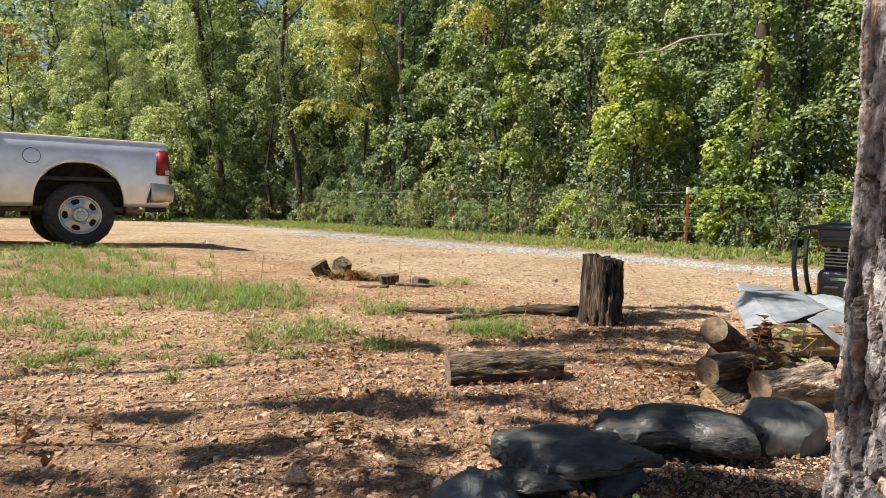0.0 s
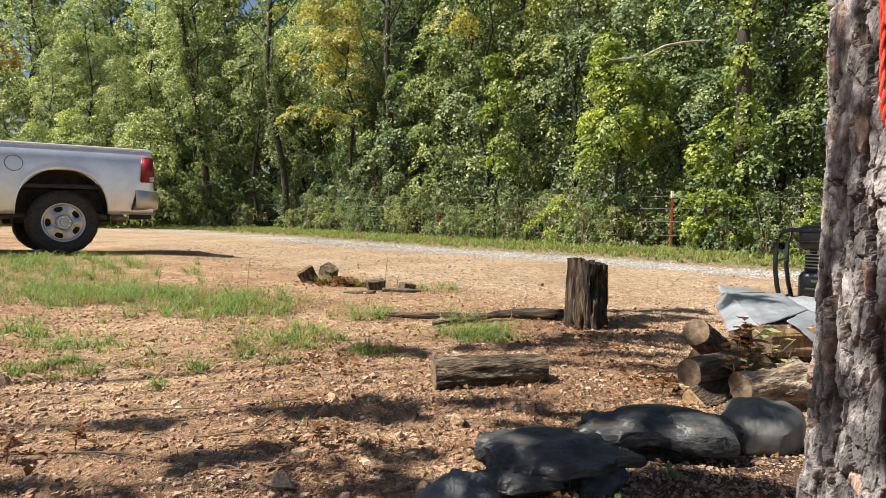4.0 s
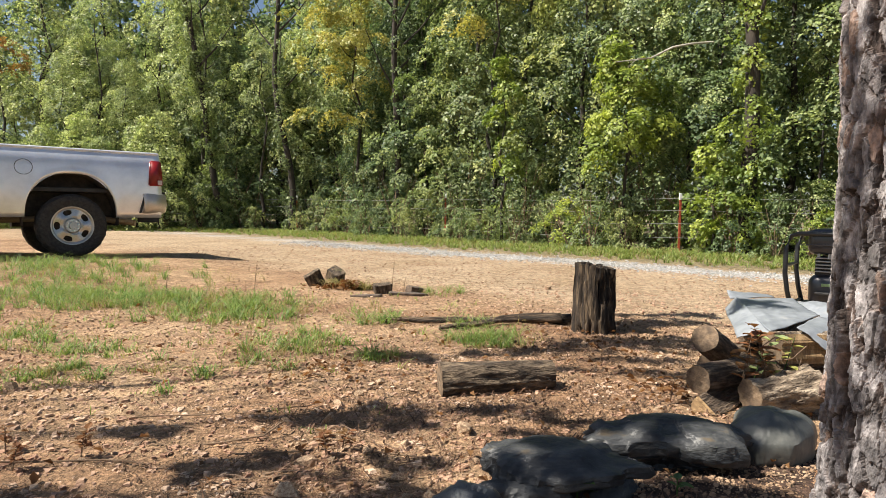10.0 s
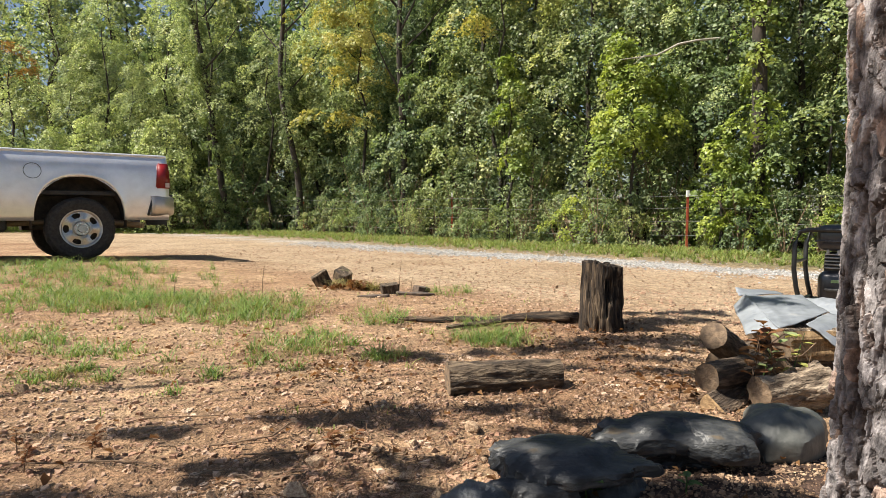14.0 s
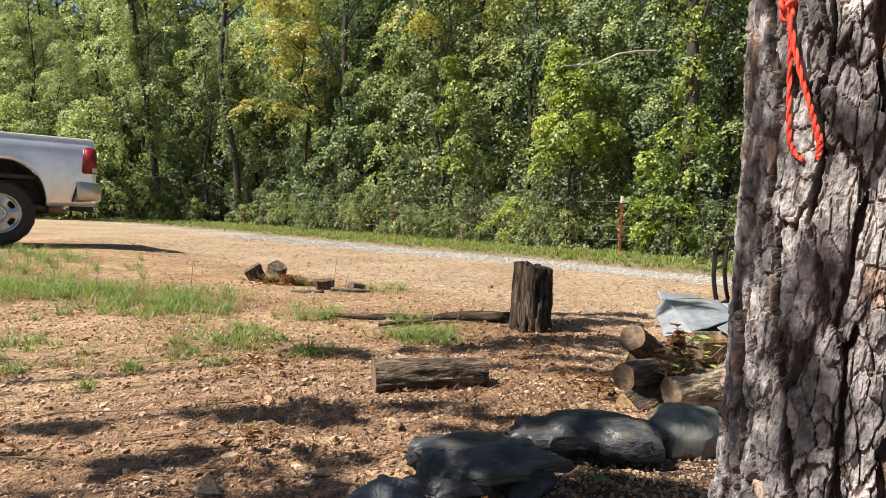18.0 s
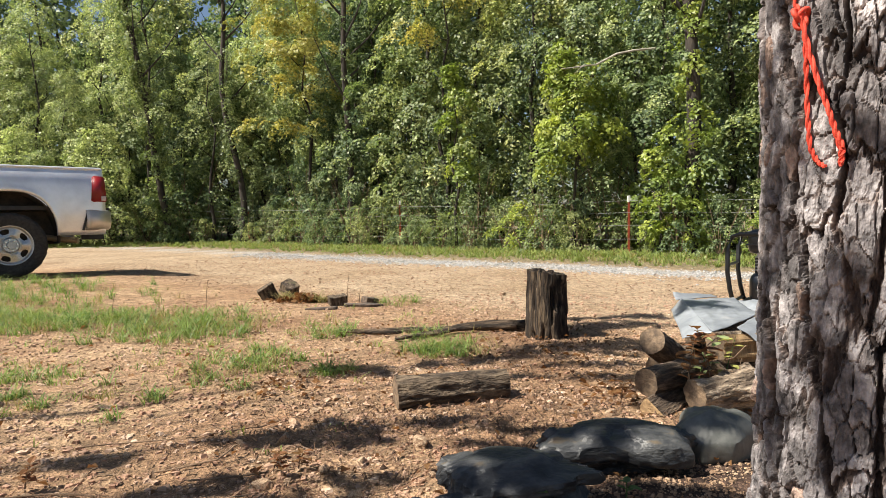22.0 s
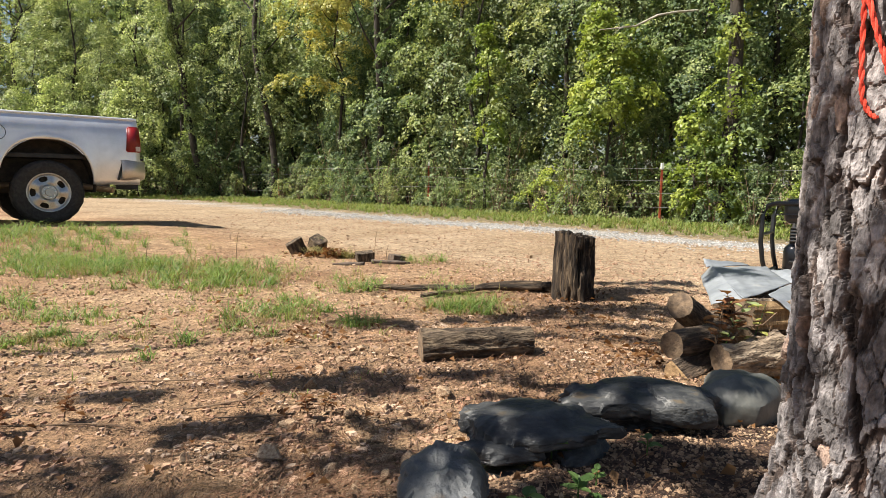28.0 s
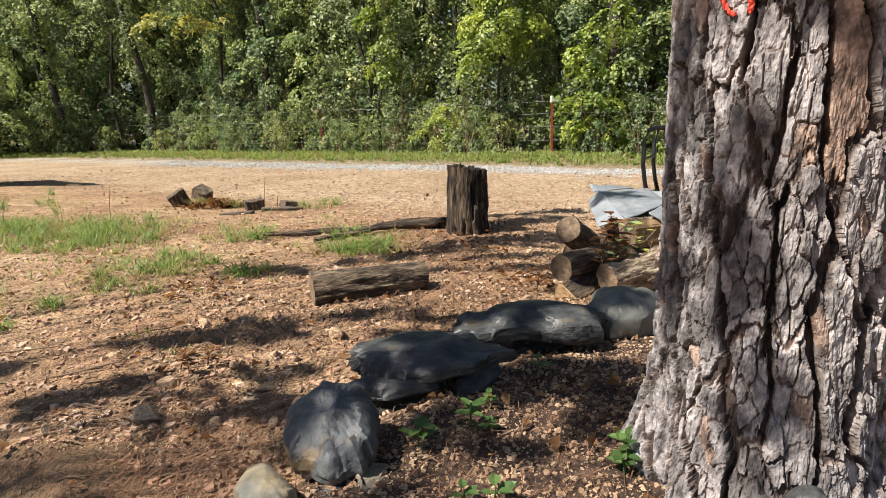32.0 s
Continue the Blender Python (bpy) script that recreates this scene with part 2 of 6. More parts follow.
def part(name, bm, mat, parent, label="", smooth=False):
    me = bpy.data.meshes.new(name)
    bm.to_mesh(me)
    bm.free()
    me.materials.append(mat)
    if smooth:
        me.polygons.foreach_set("use_smooth", [True] * len(me.polygons))
    ob = new(name, me)
    ob.parent = parent
    if label:
        ob["label"] = label
    return ob


def thing(name, label, category, m=None, group="", kind=""):
    ob = tagged(new(name), label, category, group, kind)
    ob.empty_display_size = 0.1
    if m is not None:
        ob.matrix_world = m
    return ob


def box(sx, sy, sz, centre=(0, 0, 0), bevel=0.0, turn=None, seg=2):
    bm = bmesh.new()
    bmesh.ops.create_cube(bm, size=1.0, matrix=Matrix.Diagonal((sx, sy, sz, 1)))
    if bevel:
        bmesh.ops.bevel(bm, geom=bm.edges[:], offset=bevel, segments=seg, affect="EDGES", profile=0.5)
    m = Matrix.Translation(centre)
    if turn is not None:
        m = m @ turn
    bmesh.ops.transform(bm, matrix=m, verts=bm.verts[:])
    return bm


def tube(points, radii, seg=10, rough=0.0, caps=True, seed=0):
    """A tapered tube along points; rough: uneven radius."""
    r2 = random.Random(seed)
    bm = bmesh.new()
    pts = [Vector(p) for p in points]
    rings = []
    for i, p in enumerate(pts):
        d = (pts[min(i + 1, len(pts) - 1)] - pts[max(i - 1, 0)]).normalized()
        a = d.orthogonal().normalized() if abs(d.z) > 0.9 else d.cross(Vector((0, 0, 1))).normalized()
        c = d.cross(a)
        r = radii[i] if hasattr(radii, "__len__") else radii
        rings.append([bm.verts.new(p + (a * math.cos(t) + c * math.sin(t)) * r * (1 + rough * (r2.random() - 0.5)))
                      for t in (2 * math.pi * k / seg for k in range(seg))])
    for i in range(len(rings) - 1):
        for k in range(seg):
            bm.faces.new((rings[i][k], rings[i][(k + 1) % seg], rings[i + 1][(k + 1) % seg], rings[i + 1][k]))
    if caps:
        bm.faces.new(rings[0][::-1])
        bm.faces.new(rings[-1])
    bmesh.ops.recalc_face_normals(bm, faces=bm.faces[:])
    return bm


def lattice(seed, n=64):
    return np.random.default_rng(seed).random((n, n))


TABLES = [lattice(k) for k in range(12)]


def vnoise(x, y, seed=0):
    """Smooth value noise, 0 to 1, one cell per unit."""
    t = TABLES[seed % 12]
    n = t.shape[0]
    x, y = np.asarray(x, float) + 1000.37 * (seed // 12), np.asarray(y, float)
    i, j = np.floor(x).astype(int), np.floor(y).astype(int)
    fx, fy = x - i, y - j
    fx, fy = fx * fx * (3 - 2 * fx), fy * fy * (3 - 2 * fy)
    a, b = t[i % n, j % n], t[(i + 1) % n, j % n]
    c, d = t[i % n, (j + 1) % n], t[(i + 1) % n, (j + 1) % n]
    return (a * (1 - fx) + b * fx) * (1 - fy) + (c * (1 - fx) + d * fx) * fy


def fbm(x, y, seed=0, octaves=4):
    out, amp, tot = 0.0, 1.0, 0.0
    for k in range(octaves):
        out = out + amp * vnoise(np.asarray(x) * 2 ** k, np.asarray(y) * 2 ** k, seed + k)
        tot += amp
        amp *= 0.5
    return out / tot


def step(a, b, x):
    t = np.clip((np.asarray(x, float) - a) / (b - a), 0, 1)
    return t * t * (3 - 2 * t)


# ---- ground ----
BED_X, BED_Y = [-0.32, -0.20, -0.04, 0.10, 0.40, 0.75, 1.10, 2.0], [0.3, 0.95, 1.20, 1.42, 1.70, 1.90, 2.00, 2.1]


def bed_mask(x, y):
    """1 inside the raised bed round the pine, 0 outside."""
    w = 0.9 * (fbm(np.asarray(x) * 1.6, np.asarray(y) * 1.6, 7) - 0.5)
    return step(-0.06, 0.06, np.interp(x, BED_X, BED_Y) - y) * step(-0.30, -0.16, x) * (1 - step(1.6 + w, 2.1 + w, x)) * step(0.0 + w, 0.5 + w, y)


def puddle_mask(x, y):
    return 1 - step(0.5, 1.1, np.hypot((x + 0.80) / 0.40, (y - 1.33) / 0.22) + 0.9 * (fbm(x * 7, y * 7, 3) - 0.5))


def height(x, y):
    x, y = np.asarray(x, float), np.asarray(y, float)
    rise = step(2.0, 4.4, -x) * step(4.5, 7.8, y)
    z = 0.13 * rise - 0.12 * rise * step(8.7, 10.6, y)
    fade = 1 - step(30, 90, np.hypot(x, y))
    z = z + fade * (0.05 * (fbm(x * 0.35, y * 0.35, 1) - 0.5) + 0.030 * (fbm(x * 1.7, y * 1.7, 2) - 0.5))
    near = 1 - step(5, 12, np.hypot(x, y))
    z = z + near * (0.026 * (fbm(x * 6, y * 6, 5, 3) - 0.5) + 0.010 * (fbm(x * 17, y * 17, 8, 1) - 0.5))
    z = z + 0.02 * bed_mask(x, y) - 0.045 * puddle_mask(x, y)
    return z


def across(x, y):
    """Distance from the yard towards the woods, square to the track."""
    return 0.676 * np.asarray(x) + 0.737 * np.asarray(y)


def graded(a, b, fine, lo, hi, grow=1.09):
    mid = list(np.arange(a, b, fine))
    up, d = [mid[-1]], fine
    while up[-1] < hi:
        d = min(d * grow, 25)
        up.append(up[-1] + d)
    down, d = [mid[0]], fine
    while down[-1] > lo:
        d = min(d * grow, 25)
        down.append(down[-1] - d)
    return np.array(down[:0:-1] + mid + up[1:])


gx, gy = graded(-2.2, 2.4, 0.021, -260, 260), graded(1.0, 4.6, 0.021, -200, 320)
XX, YY = np.meshgrid(gx, gy)
ZZ = height(XX, YY)
nx, ny = len(gx), len(gy)
gi = np.arange(nx * ny).reshape(ny, nx)
g_faces = np.stack([gi[:-1, :-1], gi[:-1, 1:], gi[1:, 1:], gi[1:, :-1]], -1).reshape(-1, 4)
g_me = bpy.data.meshes.new("ground")
g_me.from_pydata(np.stack([XX, YY, ZZ], -1).reshape(-1, 3).tolist(), [], g_faces.tolist())
g_me.polygons.foreach_set("use_smooth", [True] * len(g_me.polygons))
wob = 0.5 * (fbm(XX * 0.8, YY * 0.8, 4) - 0.5)
AC = across(XX, YY) + wob
masks = {
    "track": step(3.9, 5.4, AC + 0.8 * (fbm(XX * 0.5, YY * 0.5, 6) - 0.5)) * (1 - step(9.2, 9.5, AC)),
    "gravel": step(8.35, 8.75, AC) * (1 - step(9.25, 9.7, AC)),
    "verge": step(9.3, 9.9, AC),
    "bed": bed_mask(XX, YY),
    "wet": 1 - step(0.9, 1.9, np.hypot((XX + 0.64) / 0.42, (YY - 1.33) / 0.27) + 0.6 * (fbm(XX * 5, YY * 5, 3) - 0.5)),
}
for key, vals in masks.items():
    att = g_me.attributes.new(key, "FLOAT", "POINT")
    att.data.foreach_set("value", vals.ravel().astype(np.float32))


def ground_material():
    m = bpy.data.materials.new("yard_soil")
    m.use_nodes = True
    n, l = m.node_tree.nodes, m.node_tree.links
    b = n["Principled BSDF"]
    tc = n.new("ShaderNodeTexCoord")

    def noise_tex(scale, detail=6.0, rough=0.6):
        t = n.new("ShaderNodeTexNoise")
        t.inputs["Scale"].default_value, t.inputs["Detail"].default_value, t.inputs["Roughness"].default_value = scale, detail, rough
        l.new(tc.outputs["Object"], t.inputs["Vector"])
        return t.outputs["Fac"]

    def ramp(fac, stops):
        r = n.new("ShaderNodeValToRGB")
        e = r.color_ramp.elements
        while len(e) < len(stops):
            e.new(0.5)
        for k, (p, c) in enumerate(stops):
            e[k].position, e[k].color = p, rgb(c)
        l.new(fac, r.inputs[0])
        return r.outputs[0]

    def blend(fac, a, c, kind="MIX", amount=None):
        x = n.new("ShaderNodeMix")
        x.data_type, x.blend_type = "RGBA", kind
        if amount is None:
            l.new(fac, x.inputs["Factor"])
        else:
            x.inputs["Factor"].default_value = amount
        l.new(a, x.inputs["A"])
        l.new(c, x.inputs["B"])
        return x.outputs["Result"]

    def mask(key):
        a = n.new("ShaderNodeAttribute")
        a.attribute_name = key
        return a.outputs["Fac"]

    broad, grain, grit = noise_tex(0.9), noise_tex(13.0), noise_tex(75.0, 4.0)
    soil = ramp(broad, [(0.36, (0.215, 0.120, 0.066)), (0.5, (0.285, 0.180, 0.104)), (0.64, (0.37, 0.252, 0.150))])
    track = ramp(broad, [(0.36, (0.27, 0.19, 0.116)), (0.64, (0.365, 0.275, 0.183))])
    gravel = ramp(grit, [(0.36, (0.24, 0.22, 0.19)), (0.64, (0.40, 0.38, 0.35))])
    verge = ramp(grain, [(0.36, (0.12, 0.10, 0.05)), (0.64, (0.25, 0.20, 0.115))])
    bed = ramp(grain, [(0.3, (0.035, 0.022, 0.016)), (0.55, (0.075, 0.045, 0.032)), (0.75, (0.13, 0.085, 0.06))])
    c = blend(mask("track"), soil, track)
    c = blend(mask("gravel"), c, gravel)
    c = blend(mask("verge"), c, verge)
    c = blend(mask("bed"), c, bed)
    c = blend(None, c, ramp(grain, [(0.36, (0.28, 0.28, 0.28)), (0.64, (0.70, 0.70, 0.70))]), "OVERLAY", 0.75)
    c = blend(None, c, ramp(grit, [(0.36, (0.25, 0.25, 0.25)), (0.64, (0.75, 0.75, 0.75))]), "OVERLAY", 0.8)
    wet_c = n.new("ShaderNodeMix")
    wet_c.data_type, wet_c.blend_type = "RGBA", "MULTIPLY"
    l.new(mask("wet"), wet_c.inputs["Factor"])
    l.new(c, wet_c.inputs["A"])
    wet_c.inputs["B"].default_value = (0.52, 0.50, 0.47, 1)
    l.new(wet_c.outputs["Result"], b.inputs["Base Color"])
    ro = n.new("ShaderNodeMapRange")
    ro.inputs["To Min"].default_value, ro.inputs["To Max"].default_value = 0.95, 0.45
    l.new(mask("wet"), ro.inputs["Value"])
    l.new(ro.outputs[0], b.inputs["Roughness"])
    b.inputs["Specular IOR Level"].default_value = 0.3
    vor = n.new("ShaderNodeTexVoronoi")
    vor.inputs["Scale"].default_value = 55.0
    l.new(tc.outputs["Object"], vor.inputs["Vector"])
    add = n.new("ShaderNodeMath")
    l.new(grit, add.inputs[0])
    soften = n.new("ShaderNodeMath")
    soften.operation = "MULTIPLY"
    soften.inputs[1].default_value = 0.3
    l.new(vor.outputs["Distance"], soften.inputs[0])
    l.new(soften.outputs[0], add.inputs[1])
    bn = n.new("ShaderNodeBump")
    bn.inputs["Strength"].default_value, bn.inputs["Distance"].default_value = 1.0, 0.02
    l.new(add.outputs[0], bn.inputs["Height"])
    l.new(bn.outputs[0], b.inputs["Normal"])
    return m


g_me.materials.append(ground_material())
ground = tagged(new("ground", g_me), "reddish-brown stony dirt yard with a gravel track", "ground", kind="structure")


# ---- woods ----
def leaves_mesh(centres, size, seed, up=0.35, aspect=0.62, fold=0.18, jitter=0.35):
    """Folded leaf blades, one island each, at the centres; further columns give a spray's own facing and its tone."""
    r = np.random.default_rng(seed)
    c = np.asarray(centres)
    n = len(c)
    nrm = r.normal(size=(n, 3)) + np.array([0, 0, up * 2])
    if c.shape[1] >= 6:
        nrm = r.normal(size=(n, 3)) * 0.42 + c[:, 3:6]
        c = c[:, :3]
    nrm /= np.linalg.norm(nrm, axis=1, keepdims=True)
    a = np.cross(nrm, r.normal(size=(n, 3)))
    a /= np.linalg.norm(a, axis=1, keepdims=True)
    b = np.cross(nrm, a)
    s = size * (1 + jitter * r.normal(size=(n, 1)).clip(-2, 2))
    v = np.stack([c - a * s * 0.5, c - b * s * aspect * 0.5 + nrm * s * fold - a * s * 0.06, c + a * s * 0.5, c + b * s * aspect * 0.5 + nrm * s * fold - a * s * 0.06], 1)
    return v.reshape(-1, 3), np.arange(4 * n).reshape(-1, 4)


def leaf_object(name, centres, size, mat, parent, seed, label="", **kw):
    v, fc = leaves_mesh(centres, size, seed, **kw)
    me = bpy.data.meshes.new(name)
    me.vertices.add(len(v))
    me.vertices.foreach_set("co", v.ravel().astype(np.float32))
    me.loops.add(fc.size)
    me.loops.foreach_set("vertex_index", fc.ravel().astype(np.int32))
    me.polygons.add(len(fc))
    me.polygons.foreach_set("loop_start", np.arange(0, fc.size, 4, dtype=np.int32))
    me.update(calc_edges=True)
    if np.shape(centres)[1] > 6:
        tone = me.attributes.new("spray_tone", "FLOAT", "POINT")
        tone.data.foreach_set("value", np.repeat(np.asarray(centres)[:, 6], 4).astype(np.float32))
    me.materials.append(mat)
    ob = new(name, me)
    ob.parent = parent
    if label:
        ob["label"] = label
    return ob


def spray(r, c, out, n, size, lift=0.75, tone=0.3):
    """Leaf centres, facing and tone of one drooping spray at c that grows outwards along out: a thin uneven shell of leaves."""
    face = np.array([out[0] * 0.75, out[1] * 0.75, lift]) + r.normal(size=3) * 0.30
    face /= np.linalg.norm(face)
    a = np.array([out[0], out[1], -0.25]) + r.normal(size=3) * 0.35
    a -= face * a.dot(face)
    a /= np.linalg.norm(a)
    b = np.cross(face, a)
    t = r.random(n) * 2 * np.pi
    q = np.sqrt(r.random(n)) * (1 + 0.30 * np.sin(3 * t + 6 * r.random()) + 0.18 * np.sin(7 * t + 6 * r.random())) + 0.10 * np.abs(r.normal(size=n))
    p = c + np.outer(q * np.cos(t) * size, a) + np.outer(q * np.sin(t) * size * 0.68, b) + np.outer(size * (0.10 * r.normal(size=n) - 0.42 * q * q), face)
    f = face[None] + np.outer(q * np.cos(t) * 0.45, a) + np.outer(q * np.sin(t) * 0.45, b)
    f /= np.linalg.norm(f, axis=1, keepdims=True)
    return np.c_[p, f, np.full(n, tone * (r.random() * 2 - 1))]


def clumps(r, n_clumps, per, base, top, radius, spread, hollow=0.55, taper=True):
    """Sprays round a crown between two heights, uneven in outline and density."""
    out = []
    for k in range(n_clumps):
        h = r.random() ** 0.9
        z = base + (top - base) * h
        wide = radius * (0.75 + 0.45 * math.sin(math.pi * min(1, h * 1.05 + 0.12))) * (1 - 0.55 * h ** 3 if taper else 1)
        ang = r.random() * 2 * math.pi
        rad = wide * (hollow + (1 - hollow) * r.random()) * (0.65 + 0.6 * r.random())
        sc = spread * (0.55 + 1.1 * r.random() ** 1.6)
        k_n = int(per * (sc / spread) ** 1.6 * (0.6 + 0.6 * r.random()))
        d = np.array([math.cos(ang), math.sin(ang)])
        out.append(spray(r, np.array([rad * d[0], rad * d[1], z]), d, k_n, sc))
    return np.concatenate(out)


def tiers(r, levels, per, size):
    """Sprays in flat layers: (x, y, z, reach x, reach y, sprays)."""
    out = []
    for cx, cy, cz, rx, ry, k in levels:
        for _ in range(k):
            a, q = r.random() * 2 * math.pi, math.sqrt(r.random())
            d = np.array([math.cos(a), math.sin(a)])
            sc = size * (0.6 + 0.9 * r.random() ** 1.5)
            c = np.array([cx + rx * q * d[0], cy + ry * q * d[1], cz - 0.22 * q * q * max(rx, ry) * 0.6 + 0.10 * r.normal()])
            out.append(spray(r, c, d, int(per * (sc / size) ** 1.6), sc, 0.95))
    return np.concatenate(out)


def limbs(r, height_, base_r, n_limbs, reach, lean=(0, 0), start=0.25):
    """A tapered, slightly crooked trunk with limbs, as one mesh."""
    bm = bmesh.new()

    def add(points, radii, seg):
        t = tube(points, radii, seg, 0.15, seed=int(r.integers(1e6)))
        me = bpy.data.meshes.new("t")
        t.to_mesh(me)
        t.free()
        bm.from_mesh(me)
        bpy.data.meshes.remove(me)

    n = 9
    line = []
    for k in range(n):
        f = k / (n - 1)
        line.append(Vector((lean[0] * f + 0.011 * height_ * r.normal() * (f > 0), lean[1] * f + 0.011 * height_ * r.normal() * (f > 0), height_ * f - 0.05)))
    add(line, [base_r * (1.25 - f * 1.1) for f in (k / (n - 1) for k in range(n))], 9)
    for k in range(n_limbs):
        f = start + (0.95 - start) * (k + r.random()) / n_limbs
        p = line[min(n - 2, int(f * (n - 1)))].lerp(line[min(n - 1, int(f * (n - 1)) + 1)], f * (n - 1) % 1)
        ang = r.random() * 2 * math.pi
        ln = reach * (0.5 + 0.7 * r.random()) * (1 - 0.45 * f)
        d = Vector((math.cos(ang), math.sin(ang), 0.35 + 0.5 * r.random()))
        pts = [p + d * ln * g + Vector((0, 0, 0.12 * ln * g * g)) + Vector(r.normal(size=3)) * 0.05 * ln * g for g in (0, 0.33, 0.66, 1.0)]
        q = base_r * (0.42 - 0.2 * f)
        add(pts, [q, q * 0.7, q * 0.45, q * 0.2], 6)
    return bm


def make_tree(seed, tall, base, radius, n_clumps, per, leaf, mat, label, category="tree", trunk_r=0.13, spread=0.34, n_limbs=9, lean=(0, 0), name="tree", m=None, levels=None, start=0.25):
    r = np.random.default_rng(seed)
    t = thing(name, label, category, m or Matrix.Identity(4), group="trees of the wood")
    part("trunk", limbs(r, tall * 0.9, trunk_r, n_limbs, radius, lean, start), TREE_BARK, t, smooth=True)
    if levels:
        c = tiers(r, levels, per, spread)
    else:
        c = clumps(r, n_clumps, per, base, tall, radius, spread)
        c[:, 0] += lean[0] * c[:, 2] / tall
        c[:, 1] += lean[1] * c[:, 2] / tall
    leaf_object("crown", c, leaf, mat, t, seed)
    return t


def make_shrub(seed, tall, radius, n_clumps, per, leaf, mat, label, name="shrub", m=None):
    r = np.random.default_rng(seed)
    t = thing(name, label, "shrub", m or Matrix.Identity(4), group="undergrowth along the fence")
    bm = bmesh.new()
    for k in range(7):
        ang, ln = r.random() * 6.28, tall * (0.6 + 0.4 * r.random())
        tip = Vector((math.cos(ang) * radius * 0.7, math.sin(ang) * radius * 0.7, ln))
        s = tube([(0, 0, -0.05), tip * 0.5 + Vector((0, 0, 0.12)), tip], [0.014, 0.009, 0.003], 5, seed=k)
        me = bpy.data.meshes.new("t")
        s.to_mesh(me)
        s.free()
        bm.from_mesh(me)
        bpy.data.meshes.remove(me)
    part("woody_base", bm, TWIG, t)
    c = clumps(r, n_clumps, per, 0.08, tall, radius, 0.17, 0.35)
    c[:, 2] = np.abs(c[:, 2])
    leaf_object("foliage", c, leaf, mat, t, seed)
    return t


def on_ground(x, y, turn=0.0, scale=1.0, sink=0.0):
    return Matrix.Translation((x, y, float(height(x, y)) - sink)) @ Matrix.Rotation(radians(turn), 4, "Z") @ Matrix.Scale(scale, 4)


TREES = [
    make_tree(11, 9.0, 0.9, 2.0, 250, 112, 0.074, GREEN, "green broadleaf tree at the wood's edge", spread=0.36, trunk_r=0.08),
    make_tree(12, 8.4, 0.6, 1.9, 245, 112, 0.072, DEEP, "dark green broadleaf tree at the wood's edge", spread=0.35, trunk_r=0.07),
    make_tree(13, 10.0, 0.9, 2.3, 150, 66, 0.12, GREEN, "tall green broadleaf tree with open crown", spread=0.46, trunk_r=0.1),
    make_tree(14, 10.5, 4.2, 1.9, 130, 85, 0.068, YELLOW_GREEN, "broadleaf tree with fine yellow-green leaves", spread=0.36, start=0.45, trunk_r=0.08),
    make_tree(16, 8.2, 1.2, 2.0, 230, 105, 0.074, YELLOW_GREEN, "yellow-green broadleaf tree at the wood's edge", spread=0.38, trunk_r=0.07),
    make_tree(15, 11.5, 0.6, 2.6, 130, 46, 0.19, DEEP, "tall dark tree behind the wood's edge", trunk_r=0.13, spread=0.56),
]
SHRUBS = [
    make_shrub(21, 1.6, 0.8, 40, 58, 0.056, GREEN, "dense green bush by the wire fence"),
    make_shrub(22, 2.1, 0.9, 46, 58, 0.058, DEEP, "tall green bush by the wire fence"),
    make_shrub(23, 1.3, 0.85, 38, 60, 0.054, LIME, "yellow-green bush by the wire fence"),
]
FENCE0, ALONG, INTO = Vector((4.8, 12.5)), Vector((-0.737, 0.676)), Vector((0.676, 0.737))


def edge(s, deep):
    """A place s metres along the wood's edge and so deep behind the fence; past 13 m the edge runs on to the west."""
    if s <= 13:
        p = FENCE0 + ALONG * s + INTO * deep
    else:
        p = FENCE0 + ALONG * 13 + INTO * deep + Vector((-1.0, 0.16)) * (s - 13)
    return p.x, p.y


r = random.Random(5)
used = [False] * len(TREES)


def plant(pool, flags, k, m):
    if not flags[k]:
        flags[k] = True
        pool[k].matrix_world = m
        return pool[k]
    return copy_thing(pool[k], m)


for deep, stepping, kinds in ((2.6, 1.75, (0, 1, 0, 1, 1)), (4.6, 2.0, (2, 5, 2, 5)), (8.0, 3.2, (5, 2, 5)), (11.5, 3.8, (5,))):
    s, n = -5.5, 0
    while s < 27:
        x, y = edge(s + r.uniform(-0.4, 0.4), deep + r.uniform(-0.5, 0.5))
        kind = kinds[n % len(kinds)]
        if s > 10 and deep < 4 and n % 4 != 1:
            kind = 4
        plant(TREES, used, kind, on_ground(x, y, r.uniform(0, 360), r.uniform(0.86, 1.12) * (0.80 if s > 15 and deep < 4 else 1.0)))
        s, n = s + stepping * r.uniform(0.85, 1.15), n + 1
for k in range(12):   # tall trees beyond the west end
    plant(TREES, used, 5, on_ground(-27 + 2.7 * k, 31 + 2.0 * (k % 3), 40 * k, 1.3))
for x, y, sc in ((-14.6, 23.8, 0.92), (-12.2, 22.9, 0.86), (-10.0, 23.4, 0.95), (-17.2, 24.6, 1.05), (-8.3, 22.4, 0.98), (5.9, 13.6, 0.72), (-13.2, 22.6, 0.62), (-10.9, 22.4, 0.60), (-5.9, 21.4, 0.7)):
    plant(TREES, used, 3, on_ground(x, y, r.uniform(0, 360), sc))
used = [False] * len(SHRUBS)
s = -5.0
n = 0
